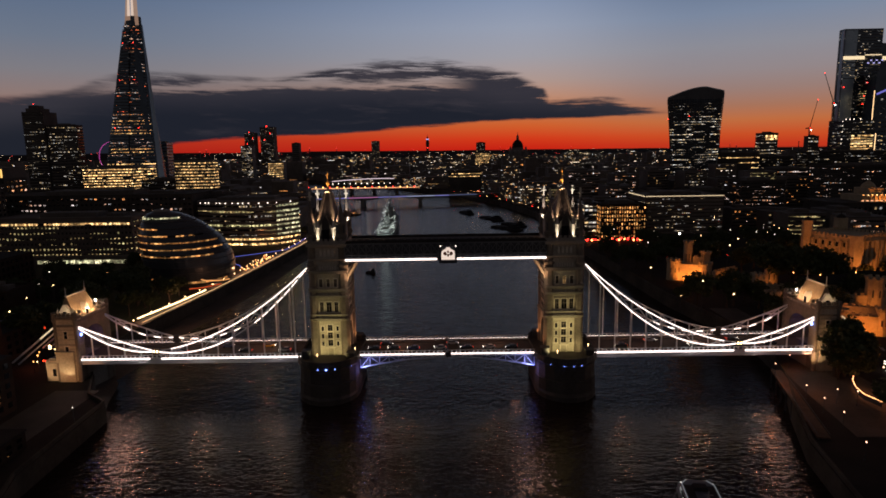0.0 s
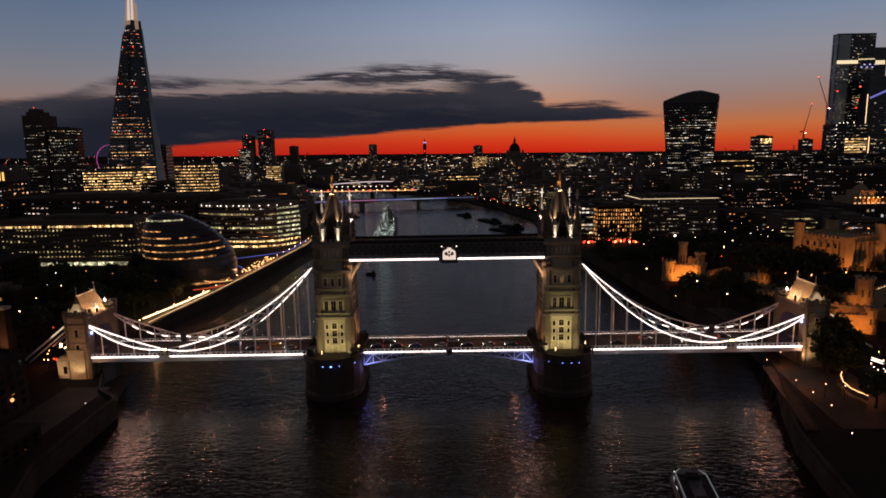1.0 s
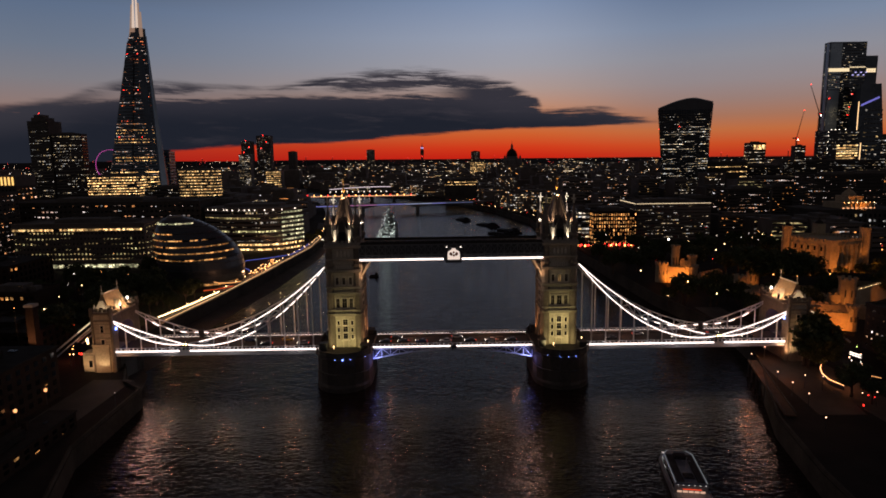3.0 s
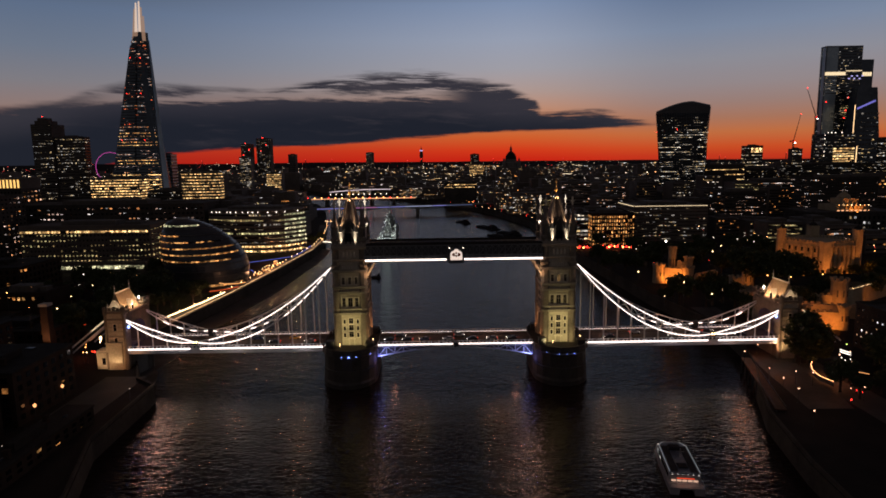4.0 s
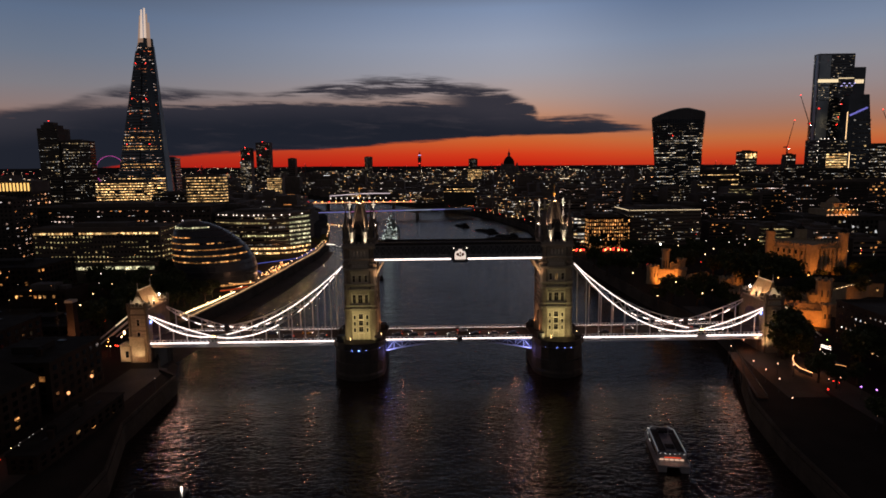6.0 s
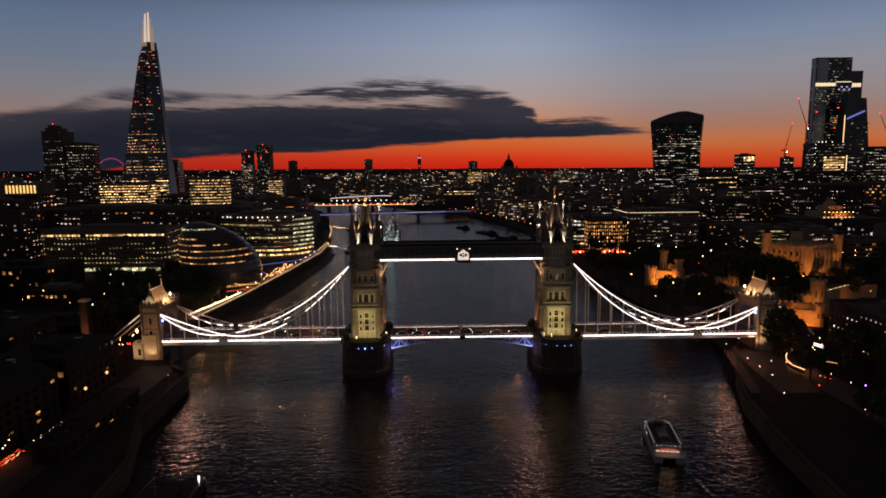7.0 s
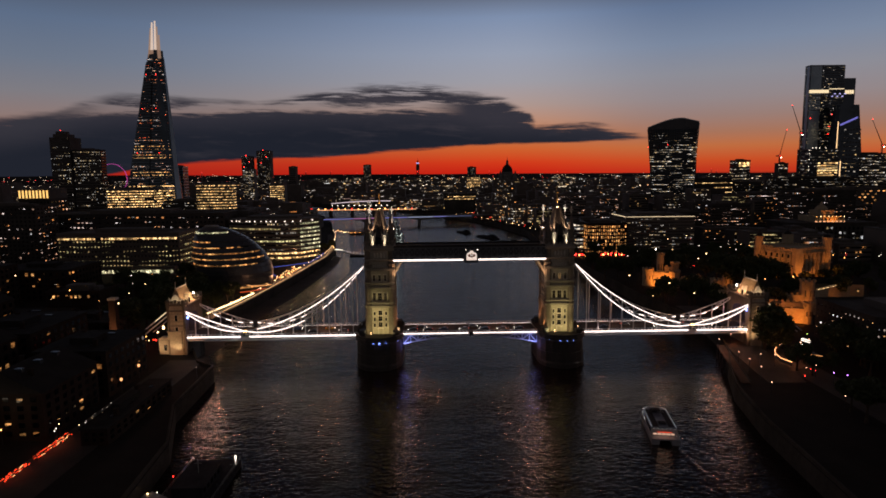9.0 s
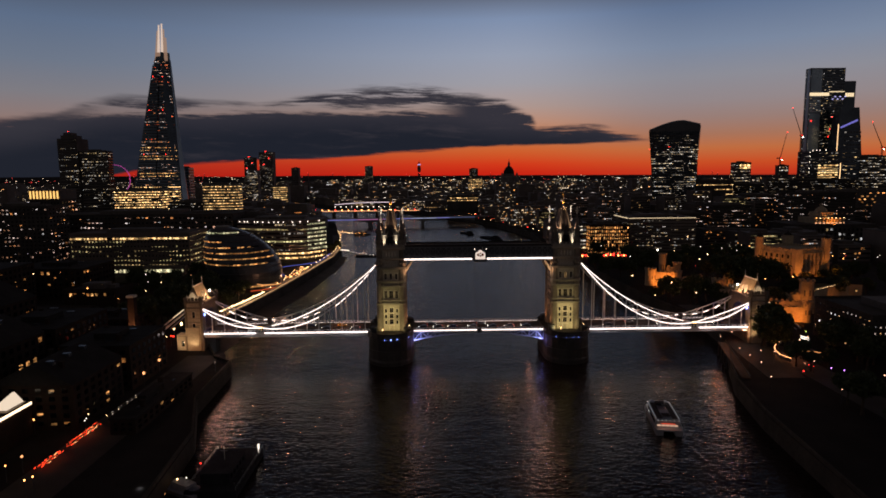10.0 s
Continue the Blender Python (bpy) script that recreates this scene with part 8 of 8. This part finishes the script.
for x, y, m, r in ((-129, -103.4, "lamp_white_soft", 0.16), (-129.6, -101.6, "lamp_white_soft", 0.14), (-131, -98, "lamp_warm", 0.12), (-145.6, -102.3, "lamp_amber", 0.2), (-121.7, -139.2, "lamp_amber", 0.2), (-122.6, -141, "lamp_amber", 0.2), (-132, -128, "lamp_amber_soft", 0.3), (-133, -133, "lamp_amber", 0.16)) + (
                (-132, -58.7, "lamp_amber_soft", 0.5), (-133.6, -42.1, "lamp_amber_soft", 0.5), (-189.3, -35.9, "lamp_white_soft", 0.26), (-190, -34, "lamp_white_soft", 0.16), (-154, 7, "lamp_amber", 0.16), (-152, 3, "lamp_amber", 0.2), (-150, 10, "lamp_warm", 0.16), (-205, -4, "lamp_white_soft", 0.2), (-206, 8, "lamp_amber", 0.22),
                (-165, -8, "lamp_warm", 0.2), (-110, -44, "lamp_white_soft", 0.1), (-200, 40, "lamp_amber", 0.26), (-265, 6, "lamp_amber", 0.3), (-154, -31, "lamp_warm", 0.14), (-176, 36, "lamp_warm", 0.2), (-144, 18, "lamp_warm", 0.16), (-250, -55, "lamp_amber", 0.24), (-212, -58, "lamp_warm", 0.2), (-144.3, -3.8, "lamp_red", 0.3), (-145.6, -3.2, "tail_red", 0.3), (-147.5, -3.8, "lamp_warm", 0.16), (-149, -3.7, "lamp_amber", 0.18), (-150, 10.7, "lamp_warm", 0.24), (-177, 44, "lamp_red", 0.22), (-172.8, 38.5, "tail_red_dim", 0.4)):
    street_lamp(x, y, 4.4, m, "small street lamp among dark brick warehouses", r=r)
# scattered small lights among the dark trees and blocks
dot_r = random.Random(77)
for _ in range(64):
    x = dot_r.uniform(118, 320)
    y = dot_r.uniform(150, 330) if x > 200 else dot_r.uniform(60, 290)
    street_lamp(x, y, dot_r.uniform(8, 17), dot_r.choice(("lamp_warm", "lamp_white_soft", "lamp_amber", "lamp_white_soft", "lamp_red")), "tall thin lamp post among dark trees", r=dot_r.choice((0.12, 0.18, 0.26)))
for _ in range(44):
    x = dot_r.uniform(-330, -165)
    y = dot_r.uniform(-90, 150)
    street_lamp(x, y, dot_r.uniform(16, 24), dot_r.choice(("lamp_warm", "lamp_white_soft", "lamp_amber", "lamp_amber_soft")), "tall thin lamp post between dark blocks", r=dot_r.choice((0.1, 0.16, 0.24)))
lamp("terrace_red_lamp", "POINT", (-153, 2, 6), None, 250, (1.0, 0.18, 0.06), 0.5)
# moored pontoon and workboats by the south shore
pn = thing("mooring_pontoon", "dark moored pontoon barge with a white lamp", "pontoon", (-79, -118, WATER))
part("hull", Shape().box(-8, 6, -14, 12, -0.8, 2.2), "hull_dark", pn)
part("deck_house", Shape().box(-5, 3, -10, 4, 2.2, 5.0).box(-5.4, 3.4, -10.4, 4.4, 5.0, 5.3), "hull_dark", pn)
for s in (-1, 1):
    part("rail", Shape().bar((-1 + s * 6.8, -13.6, 3.2), (-1 + s * 6.8, 11.6, 3.2), 0.08).bar((-1 + s * 6.8, -13.6, 2.7), (-1 + s * 6.8, 11.6, 2.7), 0.06), "ship_grey", pn)
    for k in range(8):
        part("stanchion", Shape().bar((-1 + s * 6.8, -13.6 + k * 3.6, 2.2), (-1 + s * 6.8, -13.6 + k * 3.6, 3.2), 0.08), "ship_grey", pn)
        part("tyre_fender", Shape().loft([[(-1 + s * 7.1 + dx, -12.6 + k * 3.3 + 0.45 * math.cos(i * math.pi / 4), 1.3 + 0.45 * math.sin(i * math.pi / 4)) for i in range(8)] for dx in (-0.12, 0.12)]), "tyre", pn)
for y in (-11, -4, 7, 10):
    part("bollard", Shape().turned(4.6, y, [(0.2, 2.2), (0.16, 2.8), (0.3, 2.9), (0.1, 3.05)], 8), "dark_steel", pn)
for k in range(5):
    part("window", Shape().box(2.98, 3.06, -9 + k * 2.5, -7.6 + k * 2.5, 3.2, 4.3), "win_dark", pn)
part("mast", Shape().bar((-1, -2, 5.3), (-1, -2, 9.0), 0.14).bar((-2, -2, 8.0), (0, -2, 8.0), 0.1), "ship_grey", pn)
part("lamp", Shape().bar((5.4, 9, 2.2), (5.4, 9, 4.6), 0.1).box(5.25, 5.55, 8.85, 9.15, 3.4, 4.8), "lamp_white_soft", pn)
for x, y, l, w, a in ((-89.5, -127.5, 15, 5.4, 60), (-95, -134, 11, 4, 40), (-84, -139, 14, 4.4, 75)):
    t = thing("moored_cruiser", "white moored cabin boat with a canvas cover", "boat", (x, y, WATER), "moored cruisers", a)
    part("hull", Shape().loft([[(-w / 2 * u, yy * l, -0.5), (w / 2 * u, yy * l, -0.5), (w / 2 * u * 1.15, yy * l, 1.3), (-w / 2 * u * 1.15, yy * l, 1.3)] for yy, u in ((-0.5, 0.85), (0.2, 1.0), (0.5, 0.12))]), "boat_white", t)
    part("cabin", Shape().box(-w * 0.34, w * 0.34, -0.3 * l, 0.15 * l, 1.3, 2.9, 0.3), "boat_white", t)
    part("cover", Shape().turned(0, -0.36 * l, [(w * 0.36, 1.3), (w * 0.3, 2.2), (w * 0.1, 2.6)], 8), "boat_roof", t)
    part("cabin_lamp", Shape().turned(0, 0.1 * l, [(0.05, 2.9), (0.25, 3.1), (0.05, 3.3)], 5), "lamp_warm", t)
for x, y, m in ((-94.3, -133.8, "lamp_white_soft"), (-88.0, -127.4, "lamp_white_soft"), (-87.4, -119, "lamp_red")):
    street_lamp(x, y, 3.6, m, "small lamp on a mooring pile", base=WATER, r=0.16)
sl = thing("pontoon_light", "amber light strip along a mooring float", "light line", (-94.3, -130.8, WATER))
part("float", Shape().box(-2.4, 2.4, -0.7, 0.7, -0.4, 0.7), "hull_dark", sl)
part("strip", Shape().box(-1.8, 1.8, -0.12, 0.12, 0.9, 1.15), "terrace_glow_dim", sl, "amber light strip")
part("bracket", Shape().box(-1.9, -1.6, -0.1, 0.1, 0.7, 0.9).box(1.6, 1.9, -0.1, 0.1, 0.7, 0.9), "dark_steel", sl)
lamp("mooring_lamp", "POINT", (-96, -137, 2), None, 60, (0.95, 0.95, 1.0), 0.3)

# ---- dark hotel by the north quay ----
office("riverside_hotel", "dark concrete riverside hotel with small scattered lights", 166, 222, -34, 40, 18, 6, 24, "blackish_concrete", "win_hotel", -1, 14, fill=(0.22, 0.24))
office("riverside_hotel", "dark concrete hotel wing with small scattered lights", 178, 240, -90, 36, 20, 6, 22, "blackish_concrete", "win_hotel", -1, 12, fill=(0.22, 0.24))
office("dock_house", "low dark dock building by the north shore", 140, 170, -110, 26, 9, 3, 8, "warehouse_brick", "win_home", -1, 6)

# ---- traffic on the bridge ----


def car_kind(name, label, material, length=4.3, h=1.45):
    t = thing(name, label, "car", (0, 0, DECK), "bridge traffic")
    L, w = length / 2, 0.86
    part("body", Shape().loft([[(-L, -w, 0.3), (L, -w, 0.3), (L, w, 0.3), (-L, w, 0.3)], [(-L, -w, 0.7), (L, -w, 0.66), (L, w, 0.66), (-L, w, 0.7)], [(-L + 0.1, -w + 0.06, 0.92), (L - 0.2, -w + 0.06, 0.86), (L - 0.2, w - 0.06, 0.86), (-L + 0.1, w - 0.06, 0.92)]]), material, t)
    part("cabin", Shape().loft([[(-L + 0.5, -w + 0.08, 0.9), (L - 1.1, -w + 0.08, 0.88), (L - 1.1, w - 0.08, 0.88), (-L + 0.5, w - 0.08, 0.9)], [(-L + 1.0, -w + 0.22, h), (L - 1.9, -w + 0.22, h), (L - 1.9, w - 0.22, h), (-L + 1.0, w - 0.22, h)]]), "tower_glass", t)
    part("roof", Shape().box(-L + 1.0, L - 1.9, -w + 0.2, w - 0.2, h, h + 0.06), material, t)
    for x in (-L + 0.8, L - 0.8):
        for y in (-w, w):
            wl_ = Shape()
            wl_.loft([[(x + 0.32 * math.cos(i * math.pi / 5), y + s, 0.32 + 0.32 * math.sin(i * math.pi / 5)) for i in range(10)] for s in (-0.1, 0.1)])
            part("wheel", wl_, "tyre", t)
    for y in (-0.6, 0.6):
        part("headlight", Shape().box(L - 0.03, L + 0.03, y - 0.16, y + 0.16, 0.58, 0.76), "lamp_head", t)
        part("tail_light", Shape().box(-L - 0.03, -L + 0.03, y - 0.16, y + 0.16, 0.62, 0.8), "tail_red", t)
    return t


cars = {c: car_kind("car", lab, "car_" + c) for c, lab in (("black", "black car crossing the bridge with lights on"), ("white", "white car crossing the bridge with lights on"), ("silver", "silver car crossing the bridge with lights on"),
                                                            ("yellow", "yellow cab crossing the bridge with lights on"), ("blue", "dark blue car crossing the bridge"))}
used = set()
for c, x, y, turn in (("black", -26, -2.6, 180), ("black", -19, -2.6, 180), ("blue", -12, -2.6, 180), ("white", -2.5, -2.6, 180), ("black", 7, -2.6, 180), ("silver", 15, -2.6, 180), ("black", 23, -2.6, 180), ("black", -22, 2.6, 0), ("silver", 2, 2.6, 0),
                      ("silver", -58, -2.6, 180), ("yellow", -65, 2.6, 0), ("black", -72, -2.6, 180), ("blue", -80, 2.6, 0), ("black", -95, -2.6, 180), ("black", 62, -2.6, 180), ("silver", 74, 2.6, 0), ("white", 88, -2.6, 180), ("black", 104, 2.6, 0), ("black", 115, -2.6, 180)):
    m = ASKEW @ pose(x, y, DECK + 0.0, rz=turn)
    if c in used:
        copy_thing(cars[c], m)
    else:
        cars[c].matrix_basis = m
        used.add(c)
for sg in (-1, 1):
    for x, yy in ((16, 0), (64, 0), (92, 0), (116, 0)):
        if x > 20:
            lamp("hanger_lamp", "POINT", (sg * x * 0.92, -11.6 + 0.0105 * sg * x, DECK + 0.6), None, 80, (1.0, 0.8, 0.72), 0.2)
        # added warm light hung over the roadway, without any fitting
        lamp("road_lamp", "POINT", (sg * x, yy + 0.0105 * sg * x, DECK + 7.5), None, 1100, (1.0, 0.42, 0.22), 0.3)

# ---- the city beyond, too far and too many to pick apart ----
far_r = random.Random(99)
blocks, panes_w, panes_a, dots_w, dots_r = Shape(), Shape(), Shape(), Shape(), Shape()


def shore_x(shore, y):
    pts = shore if shore[0][1] < shore[-1][1] else shore[::-1]
    for (xa, ya), (xb, yb) in zip(pts, pts[1:]):
        if ya <= y <= yb:
            return xa + (xb - xa) * (y - ya) / (yb - ya)
    return None


TAKEN = [(-600, -255, 500, 690), (-410, -95, 190, 380), (-470, -400, 140, 400), (330, 450, 750, 830), (700, 930, 900, 1070), (520, 600, 880, 950), (110, 262, 20, 395), (340, 440, 300, 400), (420, 700, 630, 860), (-400, -95, 100, 220), (240, 510, 400, 520)]


def free(x, y, w):
    a, b = shore_x(SOUTH_SHORE, y), shore_x(NORTH_SHORE, y)
    if a is not None and b is not None and a - w - 8 < x < b + w + 8:
        return False
    return not any(x0 - w < x < x1 + w and y0 - 20 < y < y1 + 10 for x0, x1, y0, y1 in TAKEN)


def rows_of_block(h, d):
    return max(1, int(h / (3.6 if d < 1500 else 6)))


y = 250.0
while y < 4250:
    d = y + 260
    step = 34 + d * 0.011
    reach = d * 0.80
    x = -reach
    while x < reach:
        w = far_r.uniform(0.28, 0.52) * step
        cx, cy = x + far_r.uniform(-0.2, 0.2) * step, y + far_r.uniform(-0.3, 0.3) * step
        x += step
        if not free(cx, cy, w):
            continue
        city = 1.0 if (cx > 150 and 450 < y < 1400) else 0.0
        h = far_r.uniform(12, 27) + city * far_r.uniform(0, 22) + (far_r.uniform(12, 32) if far_r.random() < 0.06 else 0)
        if y > 2600:
            h = min(h * (1.0 + 0.1 * far_r.random()), 46)
        dp = far_r.uniform(0.25, 0.45) * step
        if y < 640:
            b = thing("city_building", far_r.choice(("dark mid-rise city building with scattered lit windows", "plain dark city block with a few lit rooms", "flat-roofed dark city building with small lit windows")), "building", (cx, cy - dp, GROUND), "city buildings")
            part("wall", Shape().box(-w, w, 0, 2 * dp, 0, h), "city_wall", b)
            part("roof", Shape().box(-w - 0.3, w + 0.3, -0.3, 2 * dp + 0.3, h, h + 0.8).box(-w * 0.5, w * 0.3, dp * 0.5, dp * 1.4, h + 0.8, h + 3.4), "dark_concrete", b)
            fl = max(3, int(h / 3.5))
            pane_wall(b, (-w + 0.5, -0.1), (w - 0.5, -0.1), 1.0, h - 0.6, max(5, int(w / 0.9)), fl, far_r.choice(("win_guys", "win_flats", "win_flats", "win_home", "win_dark", "win_office")), (0.8, 0.36), far=True)
            continue
        blocks.box(cx - w, cx + w, cy - dp, cy + dp, GROUND, GROUND + h)
        if far_r.random() < 0.55:
            blocks.box(cx - w * 0.5, cx + w * far_r.uniform(0.1, 0.5), cy - dp * 0.5, cy + dp * 0.5, GROUND + h, GROUND + h + far_r.uniform(2, 5))
        if far_r.random() < 0.88:
            size = max(1.0, d / 1080 * 1.05)
            rows = rows_of_block(h, d)
            busy = far_r.random() ** 1.9
            for _ in range(int(2 + busy * (70 if d < 1600 else 46))):
                row = far_r.randrange(rows)
                z = GROUND + (row + 0.6) * h / rows
                ww = size * far_r.choice((0.6, 0.8, 1.0, 1.6, 3.6)) * 0.4
                hh = size * far_r.uniform(0.2, 0.38)
                px = cx + far_r.uniform(-0.9, 0.9) * w
                yy = cy - dp - 0.3
                (panes_w if far_r.random() < 0.72 else panes_a).add([(px - ww, yy, z - hh), (px + ww, yy, z - hh), (px + ww, yy, z + hh), (px - ww, yy, z + hh)], [(0, 1, 2, 3)])
        for _ in range(far_r.choice((0, 0, 0, 1, 1, 2))):
            z, hh = GROUND + far_r.randrange(rows_of_block(h, d)) * h / rows_of_block(h, d) + 1.4, max(0.3, d / 1080 * 0.24)
            u0 = far_r.uniform(-0.95, 0.0) * w
            u1, yy = u0 + far_r.uniform(0.4, 0.95) * w, cy - dp - 0.35
            (panes_w if far_r.random() < 0.6 else panes_a).add([(cx + u0, yy, z - hh), (cx + u1, yy, z - hh), (cx + u1, yy, z + hh), (cx + u0, yy, z + hh)], [(0, 1, 2, 3)])
        if far_r.random() < 0.45:
            s = max(0.4, d / 1080 * 0.42)
            px, py, pz = cx + w + 4, cy - dp - 2, GROUND + far_r.uniform(4, 9)
            if far_r.random() < 0.1:
                pz = GROUND + h + 6
            (dots_r if far_r.random() < 0.16 else dots_w).turned(px, py, [(0.05, pz - s), (s, pz), (0.05, pz + s)], 4)
    y += step * 1.05
tagged(new("city_blocks", blocks.mesh("city_blocks", "city_wall")), "dense dark city blocks reaching to the horizon", "buildings", kind="stuff")
tagged(new("city_windows", panes_w.mesh("city_windows", "city_lights")), "countless small lit windows of the city", "lights", kind="stuff")
tagged(new("city_windows_amber", panes_a.mesh("city_windows_amber", "city_lights_amber")), "countless small amber lit windows of the city", "lights", kind="stuff")
tagged(new("street_lights", dots_w.mesh("street_lights", "lamp_warm_far")), "countless small street lights of the city", "lights", kind="stuff")
tagged(new("red_lights", dots_r.mesh("red_lights", "lamp_red_far")), "scattered small red lights of the city", "lights", kind="stuff")

# lights on the far hills
hill_w, hill_r, far_mast = Shape(), Shape(), Shape()
for _ in range(900):
    a = radians(far_r.uniform(-44, 44))
    u = far_r.random() ** 1.4
    d = 4150 + 460 * u
    i = math.degrees(a)
    z = GROUND + u * (61 - 17 * i / 40) + 3
    x, y2, q = d * math.sin(a), -250 + d * math.cos(a) - 3, far_r.uniform(0.7, 1.9)
    (hill_r if far_r.random() < 0.14 else hill_w).turned(x, y2, [(0.1, z - q), (q * far_r.choice((1.0, 1.0, 2.2)), z), (0.1, z + q)], 4)
for _ in range(46):
    a = radians(far_r.uniform(-40, 30))
    d = far_r.uniform(2200, 4400)
    z, q = far_r.uniform(48, 92), d / 1900
    mast_x, mast_y = d * math.sin(a), -250 + d * math.cos(a)
    hill_r.turned(mast_x, mast_y, [(0.1, z - q), (q, z), (0.1, z + q)], 4)
    far_mast.bar((mast_x, mast_y + 2, GROUND), (mast_x, mast_y + 2, z), 2.4)
tagged(new("hill_lights", hill_w.mesh("hill_lights", "lamp_warm_far")), "scattered small lights on the far hills", "lights", kind="stuff")
tagged(new("mast_lights", hill_r.mesh("mast_lights", "lamp_red_far")), "scattered red lamps on far masts", "lights", kind="stuff")
tagged(new("far_masts", far_mast.mesh("far_masts", "dark_steel")), "thin dark masts and chimneys on the horizon", "masts", kind="stuff")
